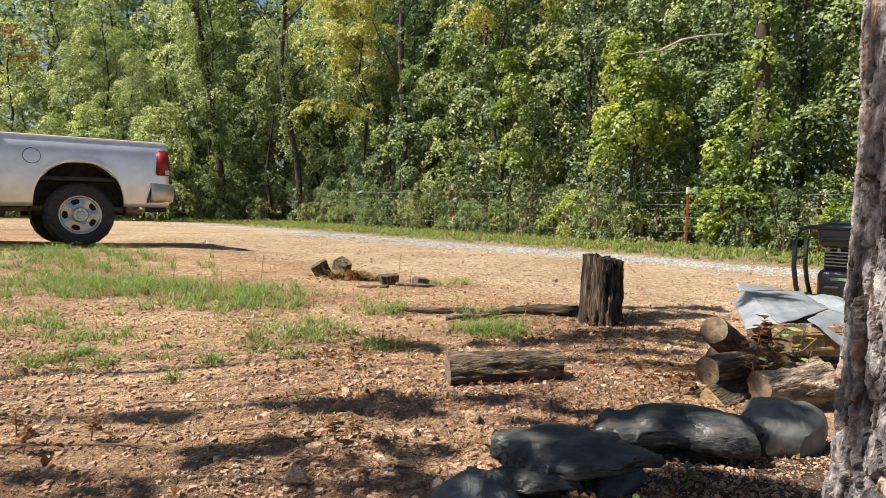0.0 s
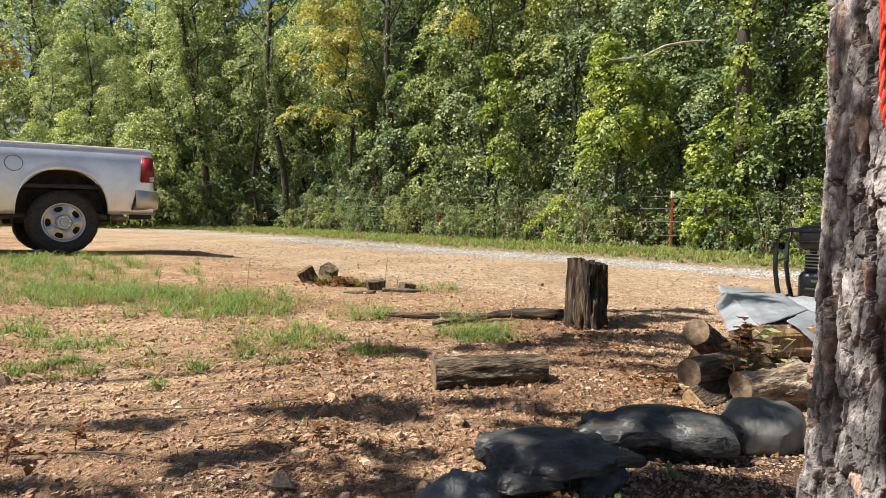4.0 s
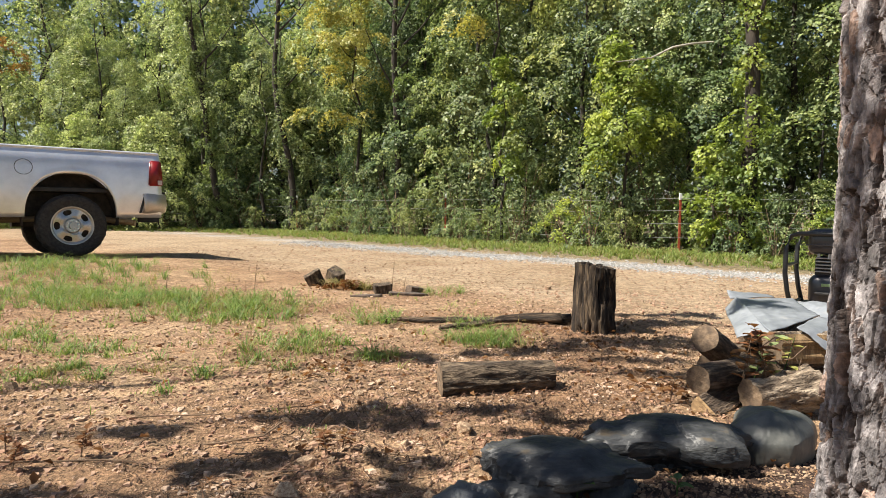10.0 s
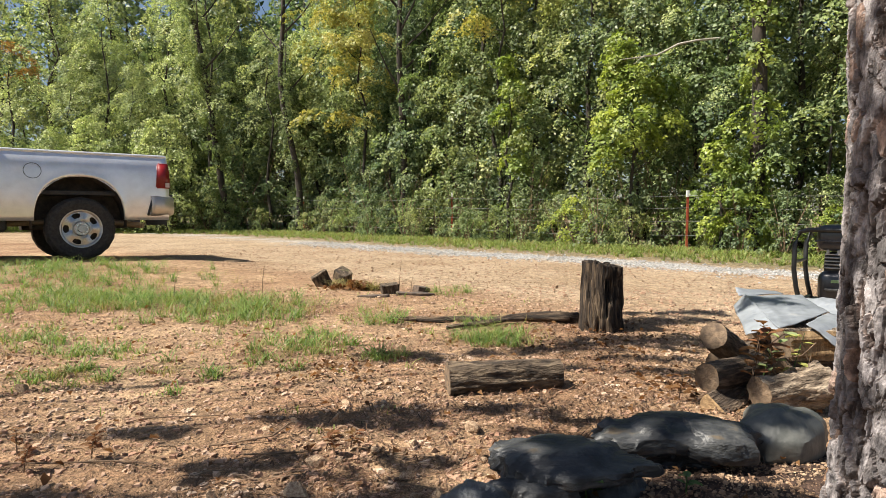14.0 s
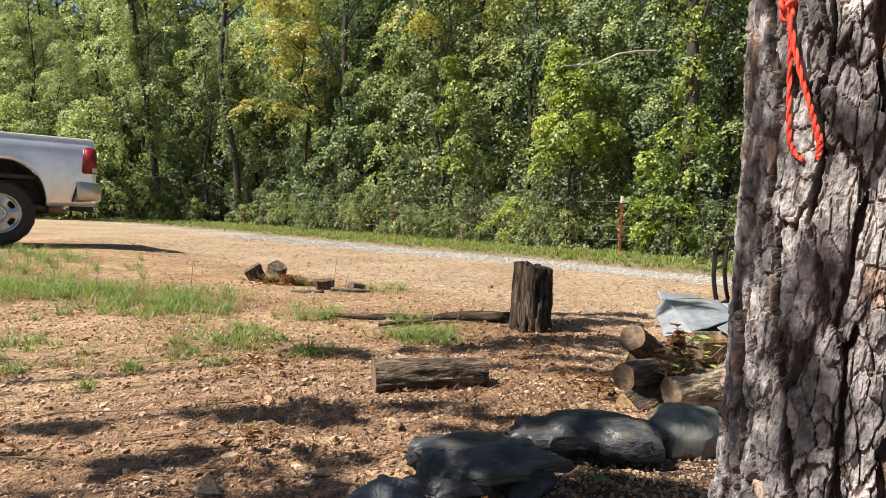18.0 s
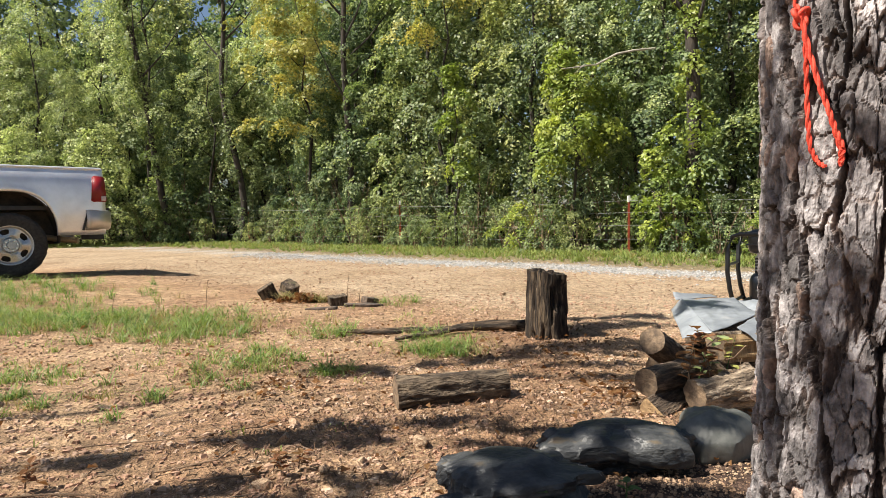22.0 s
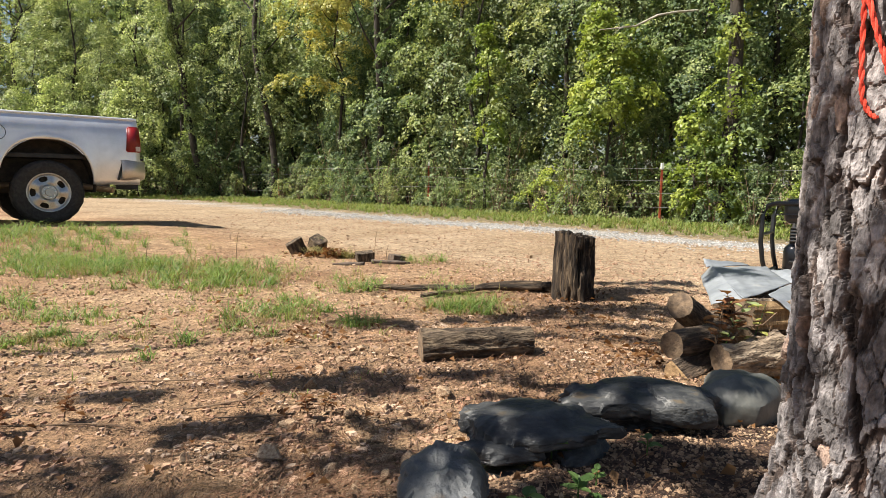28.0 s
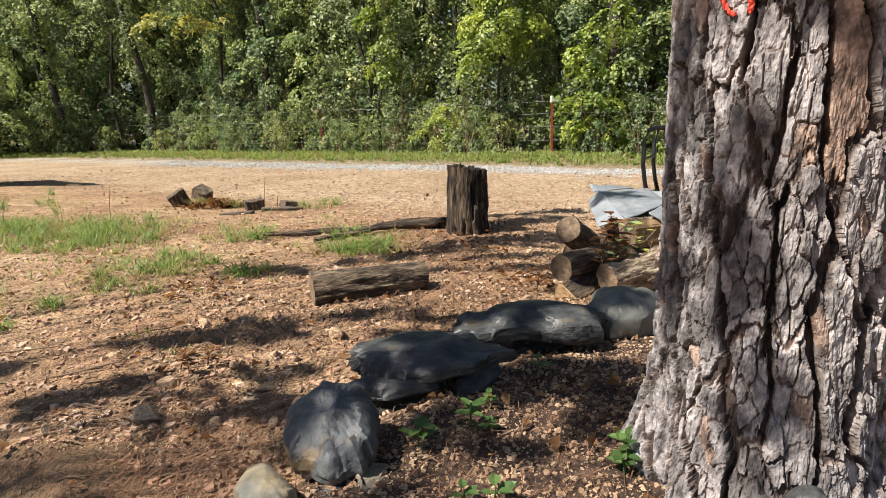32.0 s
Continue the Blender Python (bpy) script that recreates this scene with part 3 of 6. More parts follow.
while s < 26:
    low = n % 2
    by_post = min(abs(s - q) for q in (0.0, 6.2, 12.9)) < 0.5
    x, y = edge(s, (0.45 if by_post else r.uniform(-0.8, -0.1)) if low else r.uniform(0.35, 0.9))
    plant(SHRUBS, used, (2 if s < 7 else 0, 0, 1, 0, 1, 1, 0)[n % 7], on_ground(x, y, r.uniform(0, 360), (r.uniform(0.5, 0.85) if low else r.uniform(0.85, 1.25)) * (1.3 if s > 14 else 1.0)))
    s, n = s + r.uniform(0.26, 0.46), n + 1

SAPLINGS = [
    make_tree(51, 4.4, 0.3, 1.05, 90, 75, 0.064, GREEN, "young green broadleaf tree among the bushes", trunk_r=0.045, spread=0.27, n_limbs=8, name="young_tree"),
    make_tree(52, 3.6, 0.25, 1.0, 80, 75, 0.062, DEEP, "young dark green tree among the bushes", trunk_r=0.04, spread=0.26, n_limbs=8, name="young_tree"),
    make_tree(53, 5.2, 0.6, 0.95, 90, 75, 0.064, GREEN, "slender green young tree behind the fence", trunk_r=0.045, spread=0.27, n_limbs=8, name="young_tree"),
    make_tree(54, 4.0, 0.4, 1.35, 110, 80, 0.072, YELLOW_GREEN, "bright yellow-green young tree in front of the wood", trunk_r=0.04, spread=0.30, n_limbs=8, name="young_tree"),
]
used = [False] * 4
for k in range(9):
    plant(SAPLINGS, used, 3, on_ground(-16.6 + 0.95 * k, 20.9 + 0.5 * (k % 2) - 0.04 * k, 67 * k, 0.85 + 0.12 * (k % 3)))
s, n = -5.0, 0
while s < 26:
    x, y = edge(s, r.uniform(1.0, 2.0))
    if not 2.6 < x < 5.4:
        plant(SAPLINGS, used, (0, 1, 2, 1, 0)[n % 5], on_ground(x, y, r.uniform(0, 360), r.uniform(0.75, 1.2)))
    s, n = s + r.uniform(1.0, 1.7), n + 1

# the lime-coloured saplings, and the yellowing trees
make_tree(31, 4.4, 1.5, 0.9, 0, 110, 0.074, LIME, "lime-green sapling with layered branches", trunk_r=0.04, spread=0.27, m=on_ground(3.93, 13.5), n_limbs=9, lean=(-0.05, -0.3), start=0.35,
          levels=[(-0.25, -0.2, 4.15, 0.35, 0.35, 10), (-0.1, -0.25, 3.75, 0.65, 0.5, 16), (0.15, -0.3, 3.3, 0.85, 0.6, 20), (0.05, -0.3, 2.85, 0.95, 0.65, 18), (-0.1, -0.3, 2.35, 0.9, 0.6, 12), (-0.55, -0.3, 2.0, 0.35, 0.4, 5)])
make_tree(32, 4.5, 1.0, 0.45, 0, 90, 0.072, LIME, "slim yellow-green young tree", trunk_r=0.035, spread=0.22, m=on_ground(1.55, 15.2), n_limbs=6,
          levels=[(-0.1, 0, 4.3, 0.3, 0.3, 8), (0.05, 0, 3.7, 0.42, 0.35, 10), (0.0, 0, 3.1, 0.4, 0.35, 9), (0.2, 0, 2.5, 0.45, 0.35, 8), (0.1, -0.1, 1.9, 0.35, 0.3, 5)])
make_tree(33, 8.6, 3.5, 1.4, 0, 105, 0.07, GOLD, "broadleaf tree with yellowing autumn leaves", trunk_r=0.055, spread=0.30, m=on_ground(-2.3, 20.0), n_limbs=12, lean=(-0.5, 0.0), start=0.4,
          levels=[(-0.9, -0.4, 3.75, 1.5, 0.5, 12), (-0.2, -0.3, 4.6, 1.0, 0.6, 9), (-1.0, -0.3, 5.3, 1.5, 0.7, 16), (-0.6, -0.3, 6.1, 1.7, 0.8, 26), (-0.9, -0.2, 6.9, 1.7, 0.9, 26), (-0.4, 0, 7.7, 1.4, 0.9, 18), (-0.3, 0, 8.5, 1.0, 0.8, 12)])
make_tree(34, 6.8, 5.6, 0.85, 22, 80, 0.07, RUST, "tree with rusty orange leaves", trunk_r=0.07, spread=0.24, m=on_ground(-15.8, 23.3), n_limbs=7, start=0.5)
make_tree(35, 8.2, 5.4, 1.0, 0, 85, 0.066, GOLD, "yellow-leaved tree top above the wood's edge", trunk_r=0.06, spread=0.28, m=on_ground(1.4, 16.9), n_limbs=8, start=0.5,
          levels=[(-0.6, -0.3, 5.7, 1.0, 0.5, 9), (0.2, -0.2, 6.6, 1.2, 0.6, 14), (-0.2, 0, 7.6, 1.0, 0.6, 12)])
make_tree(36, 2.3, 0.4, 0.8, 0, 95, 0.062, LIME, "bright yellow-green bush under a vine-wrapped trunk", trunk_r=0.03, spread=0.22, m=on_ground(5.25, 12.0), n_limbs=6, name="young_tree",
          levels=[(-0.1, -0.2, 2.1, 0.35, 0.3, 6), (0.1, -0.25, 1.6, 0.55, 0.4, 12), (0.0, -0.3, 1.1, 0.65, 0.45, 12), (0.1, -0.3, 0.6, 0.6, 0.4, 8)])


def vine_trunk(x, y, tall, radius, lean, seed, mat, label, n_sprays, wide=0.45, low=0.0, crook=0.05):
    r3 = np.random.default_rng(seed)
    t = thing("vine_covered_tree", label, "tree", on_ground(x, y), group="trees of the wood")
    pts = [(lean[0] * f + crook * math.sin(9 * f + seed), lean[1] * f, tall * f - 0.05) for f in np.linspace(0, 1, 14)]
    trunk_part = part("trunk", tube(pts, [radius * (1.2 - 0.6 * f) for f in np.linspace(0, 1, 14)], 10, 0.15, seed=seed), TREE_BARK, t, smooth=True)
    for k in range(7):
        f0, a = 0.5 + 0.07 * k, r3.random() * 6.28
        p = Vector((lean[0] * f0, lean[1] * f0, tall * f0))
        d = Vector((math.cos(a), 0.4 * math.sin(a), 0.8))
        part("bough", tube([p, p + d * 0.7 + Vector((0, 0, 0.1)), p + d * 1.5 + Vector((0, 0, 0.5))], [radius * 0.4, radius * 0.25, radius * 0.08], 6, 0.15, seed=k), TREE_BARK, t)
    out = []
    for k in range(n_sprays):
        f = low + (1 - low) * r3.random() ** 1.25
        a = r3.random() * 2 * np.pi
        d = np.array([math.cos(a), math.sin(a)])
        ragged = abs(math.sin(f * 13 + seed) * math.sin(f * 29 + 2 * seed))
        rad = radius + 0.04 + wide * ragged * r3.random() * (1.2 - 0.7 * f)
        sc = 0.12 + 0.16 * r3.random()
        out.append(spray(r3, np.array([lean[0] * f + rad * d[0], lean[1] * f + rad * d[1], tall * f]), d, int(60 * (sc / 0.2) ** 1.6), sc, 0.25))
    leaf_object("vines", np.concatenate(out), 0.062, mat, t, seed, "leafy climbing vines")
    return t


vine_trunk(-7.15, 21.3, 10.8, 0.095, (-1.9, 0.4), 41, GREEN, "leaning tree trunk wrapped in leafy vines", 260, 0.8)
vine_trunk(5.8, 11.7, 8.0, 0.13, (-0.15, 0.2), 42, LIME, "upright tree trunk wrapped in leafy vines", 170, 0.55)
vine_trunk(-1.2, 18.9, 8.5, 0.10, (-0.15, 0.1), 43, DEEP, "slim tree trunk with a few vines", 60, 0.3)
vine_trunk(-4.75, 20.6, 9.0, 0.09, (-0.75, 0.3), 44, DEEP, "crooked dark tree trunk with a few vines", 70, 0.4, crook=0.16)
dead = thing("dead_branch", "bleached bare dead branch hanging among the trees", "branch", Matrix.Translation((3.4, 12.4, 3.70)))
part("limb", tube([(0, 0, 0), (0.7, 0.05, 0.10), (1.1, 0, 0.30), (1.5, 0.1, 0.40), (2.1, 0.3, 0.50)], [0.008, 0.016, 0.02, 0.022, 0.025], 7, 0.2), DEAD_WOOD, dead)
part("twig", tube([(0.7, 0.05, 0.10), (0.4, -0.1, 0.05), (0.2, -0.15, -0.12)], [0.010, 0.007, 0.003], 6), DEAD_WOOD, dead)


# ---- wire fence ----
POST_RED = material("rusty_red_paint", [(0.30, 0.045, 0.02), (0.42, 0.09, 0.04)], 14, 0.7, 0.2, spots=((0.16, 0.07, 0.035), 0.6, 20))
POST_WHITE = plain("white_post_tip", (0.72, 0.72, 0.68), 0.6)
WIRE = plain("galvanised_wire", (0.38, 0.38, 0.37), 0.5, 0.7)
fence = thing("wire_fence", "barbed wire fence on red steel posts with white tips", "fence")
POSTS = [(4.8 + 6.45, 12.5 - 5.9), (4.8, 12.5), (0.21, 16.7), (-4.7, 21.2), (-11.0, 22.3), (-17.5, 23.3)]
for k, (x, y) in enumerate(POSTS):
    z0 = float(height(x, y))
    top = (1.2, 1.2, 1.26, 1.22, 1.25, 1.25)[k]
    bm = box(0.045, 0.012, top - 0.13 + 0.2, (x, y, z0 + (top - 0.13 - 0.2) / 2 - z0 * 0.5), 0.002)
    p = part("post", bm, POST_RED, fence)
    part("post_web", box(0.010, 0.035, top - 0.13 + 0.2, (x, y + 0.02, z0 + (top - 0.13 - 0.2) / 2 - z0 * 0.5), 0.002), POST_RED, p)
    part("post_tip", box(0.047, 0.05, 0.13, (x, y + 0.01, top - 0.065), 0.003), POST_WHITE, p, "white painted post tip")
for h in (0.30, 0.58, 0.84, 1.08):
    for (x0, y0), (x1, y1) in zip(POSTS[:-1], POSTS[1:]):
        pts = [(x0 + (x1 - x0) * f, y0 + (y1 - y0) * f - 0.02, h - 0.05 * math.sin(math.pi * f) + 0.02) for f in np.linspace(0, 1, 7)]
        part("wire", tube(pts, 0.0034, 5), WIRE, fence)


# ---- pine at the yard's edge ----
PX, PY = 0.955, 1.105


def cells(u, v, seed, pu):
    """Cell noise on a sheet that wraps in u: distance to the nearest and second cell, the nearest cell's number, and how far its neighbour lies sideways."""
    r4 = np.random.default_rng(seed)
    jit = r4.random((pu, 64, 2))
    iu, iv = np.floor(u).astype(int), np.floor(v).astype(int)
    f1, f2, idn = np.full(u.shape, 9.0), np.full(u.shape, 9.0), np.zeros(u.shape, int)
    p1, p2 = np.zeros(u.shape + (2,)), np.zeros(u.shape + (2,))
    for du in (-1, 0, 1):
        for dv in (-1, 0, 1):
            cu, cv = (iu + du), (iv + dv)
            j = jit[cu % pu, cv % 64]
            at = np.stack([cu + j[..., 0], cv + j[..., 1]], -1)
            d = np.hypot(at[..., 0] - u, at[..., 1] - v)
            near, second = d < f1, (d >= f1) & (d < f2)
            p2 = np.where(near[..., None], p1, np.where(second[..., None], at, p2))
            p1 = np.where(near[..., None], at, p1)
            f2 = np.where(near, f1, np.minimum(f2, d))
            idn = np.where(near, (cu % pu) * 64 + cv % 64, idn)
            f1 = np.where(near, d, f1)
    gap = np.abs(p2 - p1)
    return f1, f2, idn, gap[..., 0] / (gap[..., 0] + gap[..., 1] + 1e-6)


def pine_bark_material():
    m = material("pine_bark", [(0.085, 0.079, 0.081), (0.24, 0.225, 0.226), (0.42, 0.397, 0.397)], 34, 0.95, 0.8, 150, stretch=(1, 1, 0.7), depth=0.006, spots=((0.085, 0.08, 0.08), 0.57, 7.0))
    n, l = m.node_tree.nodes, m.node_tree.links
    b = n["Principled BSDF"]
    out = b.inputs["Base Color"].links[0].from_socket
    # crack tints the fissures dark: brown inner bark plus shade painted into colour
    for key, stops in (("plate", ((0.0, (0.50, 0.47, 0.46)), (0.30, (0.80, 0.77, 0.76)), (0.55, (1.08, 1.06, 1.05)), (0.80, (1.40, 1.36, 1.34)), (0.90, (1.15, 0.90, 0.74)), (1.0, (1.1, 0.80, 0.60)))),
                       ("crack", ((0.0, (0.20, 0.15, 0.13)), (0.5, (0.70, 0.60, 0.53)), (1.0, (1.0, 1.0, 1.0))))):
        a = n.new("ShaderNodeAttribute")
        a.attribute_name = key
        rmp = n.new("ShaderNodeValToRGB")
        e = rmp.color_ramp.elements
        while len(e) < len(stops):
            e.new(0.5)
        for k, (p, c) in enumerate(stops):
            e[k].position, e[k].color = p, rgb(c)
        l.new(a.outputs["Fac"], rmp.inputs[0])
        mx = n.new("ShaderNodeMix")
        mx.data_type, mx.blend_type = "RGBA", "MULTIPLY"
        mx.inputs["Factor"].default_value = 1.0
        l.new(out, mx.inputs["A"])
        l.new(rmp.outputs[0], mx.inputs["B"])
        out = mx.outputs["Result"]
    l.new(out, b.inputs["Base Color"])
    return m


PINE_BARK = pine_bark_material()
pine = thing("pine_tree", "old pine with thick flaking grey bark plates", "tree", Matrix.Translation((PX, PY, 0.0)))


def bark_skin(z0, z1, nz, thetas, base_r):
    """Trunk skin: tall plates of thin scales at uneven depth, parted by deep upright fissures and shallow cross steps."""
    zz, tt = np.meshgrid(np.linspace(z0, z1, nz), thetas, indexing="ij")
    nt = len(thetas)
    wu = 0.6 * (fbm(tt * 3, zz * 3, 2) - 0.5) + 0.30 * (fbm(tt * 12, zz * 16, 7) - 0.5)
    wv = 1.1 * (fbm(tt * 3 + 9, zz * 4, 5) - 0.5) + 0.35 * (fbm(tt * 12, zz * 16 + 5, 8) - 0.5)
    ragged = 0.16 * (fbm(tt * 24, zz * 40, 2) - 0.5) + 0.12 * (fbm(tt * 60, zz * 90, 5) - 0.5)
    per, pu = 2 * np.pi, 17
    f1, f2, idn, side = cells(tt / per * pu + 0.9 * wu, zz * 4.4 + 0.9 * wv, 3, pu)
    r5 = np.random.default_rng(4)
    hgt, tint = r5.random(pu * 64), r5.random(pu * 64)
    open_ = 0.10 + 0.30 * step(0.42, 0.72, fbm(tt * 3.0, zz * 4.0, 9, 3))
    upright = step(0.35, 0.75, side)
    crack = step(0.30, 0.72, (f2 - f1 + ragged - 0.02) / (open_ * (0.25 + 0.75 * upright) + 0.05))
    pu2 = 54
    g1, g2, id2, side2 = cells(tt / per * pu2 + wu * 1.6, zz * 17 + wv * 1.6, 9, pu2)
    h2, tint2 = np.random.default_rng(6).random(pu2 * 64), np.random.default_rng(5).random(pu2 * 64)
    seam = step(0.02, 0.12, g2 - g1 + 0.7 * ragged)
    scaly = step(0.42, 0.60, fbm(tt * 2.2 + 4, zz * 2.6, 10, 3))
    lay = fbm(tt * 7 + 0.6 * wu, zz * 11 + 0.6 * wv, 1, 5) * 6
    terrace = (np.floor(lay) + step(0.0, 0.16, lay - np.floor(lay))) / 6
    bare = tint[idn] > 0.90
    disp = -0.026 * (1 - crack) * (0.30 + 0.70 * upright) + 0.012 * (hgt[idn] - 0.5) * crack
    disp = disp + np.where(bare, -0.006, (0.006 + 0.009 * scaly) * (h2[id2] - 0.5) - (0.006 + 0.008 * scaly) * (1 - seam) * (0.4 + 0.6 * side2)) * crack
    disp = disp + np.where(bare, 0.003, 0.013) * (terrace - 0.5) + 0.006 * (fbm(tt * 26, zz * 34, 3) - 0.5) + 0.004 * (fbm(tt * 80, zz * 90, 6) - 0.5)
    flare = 0.040 * np.exp(-np.clip(zz - 0.06, 0, 9) / 0.14) * (1 + 0.5 * np.sin(3 * tt + 1.0))
    rad = base_r * (1.03 - 0.035 * zz) + flare + disp
    v3 = np.stack([rad * np.cos(tt), rad * np.sin(tt), zz], -1).reshape(-1, 3)
    idx = np.arange(nz * nt).reshape(nz, nt)
    nxt = np.roll(idx, -1, 1)
    fc = np.stack([idx[:-1], nxt[:-1], nxt[1:], idx[1:]], -1).reshape(-1, 4)
    plate = np.where(bare, tint[idn], np.where(tint2[id2] > 0.93, 0.92, 0.40 * tint[idn] + 0.46 * tint2[id2]))
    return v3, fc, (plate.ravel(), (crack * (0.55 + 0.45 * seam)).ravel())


def bark_object(name, parts_):
    bv, bf, (plate, crack) = parts_
    me = bpy.data.meshes.new(name)
    me.from_pydata(bv.tolist(), [], bf.tolist())
    me.materials.append(PINE_BARK)
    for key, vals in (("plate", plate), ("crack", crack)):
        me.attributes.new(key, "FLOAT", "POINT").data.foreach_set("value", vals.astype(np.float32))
    ob = new(name, me)
    ob.parent = pine


FINE = np.r_[np.linspace(radians(135), radians(305), 340), np.linspace(radians(306), radians(494), 40)]
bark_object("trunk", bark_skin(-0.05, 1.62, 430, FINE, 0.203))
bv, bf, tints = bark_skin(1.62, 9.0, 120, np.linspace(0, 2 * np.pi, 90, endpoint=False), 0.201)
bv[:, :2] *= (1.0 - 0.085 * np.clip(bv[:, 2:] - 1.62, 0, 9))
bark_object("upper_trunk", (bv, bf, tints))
rp = np.random.default_rng(8)
for k in range(13):
    zb, ab, ln = 5.6 + 0.28 * k, k * 2.4, 2.3 - 0.12 * k
    tip = Vector((math.cos(ab) * ln, math.sin(ab) * ln, zb + 0.35 * ln))
    part("bough", tube([(0, 0, zb), tip.lerp(Vector((0, 0, zb)), 0.5) - Vector((0, 0, 0.08)), tip], [0.045, 0.03, 0.008], 7), TREE_BARK, pine)
cc = clumps(rp, 60, 60, 6.2, 10.2, 2.1, 0.3)
leaf_object("needles", cc, 0.20, NEEDLES, pine, 8, "long green pine needles", aspect=0.12)


def on_trunk(deg, z, out=0.012):
    a = radians(deg)
    rr = 0.205 * (1.03 - 0.035 * z) + out
    return Vector((PX + rr * math.cos(a), PY + rr * math.sin(a), z))


CORD = material("orange_cord", [(0.55, 0.04, 0.02), (0.74, 0.08, 0.04)], 60, 0.7, 0.5, 300, depth=0.002)
cord = thing("orange_cord", "knotted orange-red cord hanging on the pine trunk", "cord")


def strand(name, line, radius=0.0026, out=0.009, twist=0.0023, seed=0):
    """Two twisted plies along a line of (bearing, height) on the trunk."""
    pts = [on_trunk(a, z, out) for a, z in line]
    dense = []
    for i in range(len(pts) - 1):
        for k in range(7):
            dense.append(pts[i].lerp(pts[i + 1], k / 7))
    dense.append(pts[-1])
    for ply in (0, math.pi):
        wound = []
        for i, p in enumerate(dense):
            d = (dense[min(i + 1, len(dense) - 1)] - dense[max(i - 1, 0)]).normalized()
            a = d.orthogonal().normalized()
            c = d.cross(a)
            t = i * 0.9 + ply
            wound.append(p + (a * math.cos(t) + c * math.sin(t)) * twist)
        part(name, tube(wound, radius, 6), CORD, cord)


A = [(-172, 1.62), (-168.0, 1.40), (-165.6, 1.259), (-168.4, 1.195), (-163.3, 1.165)]
strand("standing_cord", A)
strand("short_tail", [(-163.3, 1.165), (-162, 1.12), (-161, 1.06), (-160, 0.992), (-158.5, 0.94), (-155, 0.915), (-151.6, 0.906)])
strand("long_tail", [(-163.3, 1.165), (-161, 1.11), (-155.5, 1.056), (-151, 1.006), (-148, 0.968), (-145, 0.931), (-145, 0.905)])
strand("folded_tail", [(-162.5, 1.165), (-158, 1.10), (-153.5, 1.04), (-149.5, 1.0), (-146.5, 0.965), (-143.5, 0.935), (-144, 0.91)], out=0.018)
K0 = on_trunk(-163.3, 1.165, 0.015)
loop = []
for k in range(61):
    t = 2 * math.pi * k / 60
    loop.append(K0 + 0.0052 * Vector((math.sin(t) + 2 * math.sin(2 * t), 0.9 * math.sin(3 * t), 1.2 * (math.cos(t) - 2 * math.cos(2 * t)))))
part("knot", tube(loop, 0.0045, 8), CORD, cord, smooth=True)


# ---- shade tree west of the yard, out of view ----
shade = thing("shade_tree", "large broadleaf tree shading the yard", "tree", on_ground(-6.8, 1.2))
BASE = shade.matrix_world.translation
# leaf sprays of the crown: where each throws its shade (x, y), its spread and its density
sprays_low = [(-0.24, 2.34, 0.32, 0.12, 0.9), (1.15, 1.04, 0.12, 0.05, 0.5), (1.3, 1.1, 0.08, 0.04, 0.5), (-0.98, 2.2, 0.16, 0.06, 0.9),
    (-0.63, 1.86, 0.13, 0.08, 0.7), (-1.15, 1.72, 0.14, 0.06, 0.6), (-0.55, 1.98, 0.16, 0.04, 0.6), (-0.05, 1.93, 0.14, 0.05, 0.6),
    (0.0, 1.66, 0.2, 0.09, 0.7), (-0.3, 1.65, 0.16, 0.06, 0.4), (-0.55, 1.9, 0.2, 0.05, 0.6), (-0.22, 1.8, 0.25, 0.05, 0.6),
    (-0.85, 1.63, 0.12, 0.05, 0.7), (-0.42, 1.32, 0.10, 0.06, 0.35), (-0.72, 1.46, 0.16, 0.05, 0.6), (-1.15, 1.4, 0.2, 0.08, 0.7)]
sprays_mid = [(-0.2, 3.35, 0.25, 0.14, 0.7), (0.35, 3.45, 0.3, 0.08, 0.6), (1.3, 4.5, 0.35, 0.24, 0.8), (1.75, 4.6, 0.3, 0.18, 0.8),
    (1.15, 3.8, 0.42, 0.2, 0.8), (0.75, 3.55, 0.3, 0.08, 0.8), (1.2, 3.1, 0.2, 0.1, 0.7), (1.38, 2.55, 0.14, 0.1, 0.9),
    (1.15, 2.6, 0.1, 0.07, 0.6), (1.1, 3.35, 0.3, 0.06, 0.6), (0.75, 3.1, 0.3, 0.06, 0.5), (1.6, 3.9, 0.25, 0.14, 0.7),
    (1.9, 4.95, 0.4, 0.1, 0.8), (0.6, 2.35, 0.25, 0.05, 0.5), (0.2, 1.66, 0.1, 0.05, 0.7), (0.8, 1.95, 0.25, 0.09, 0.8)]
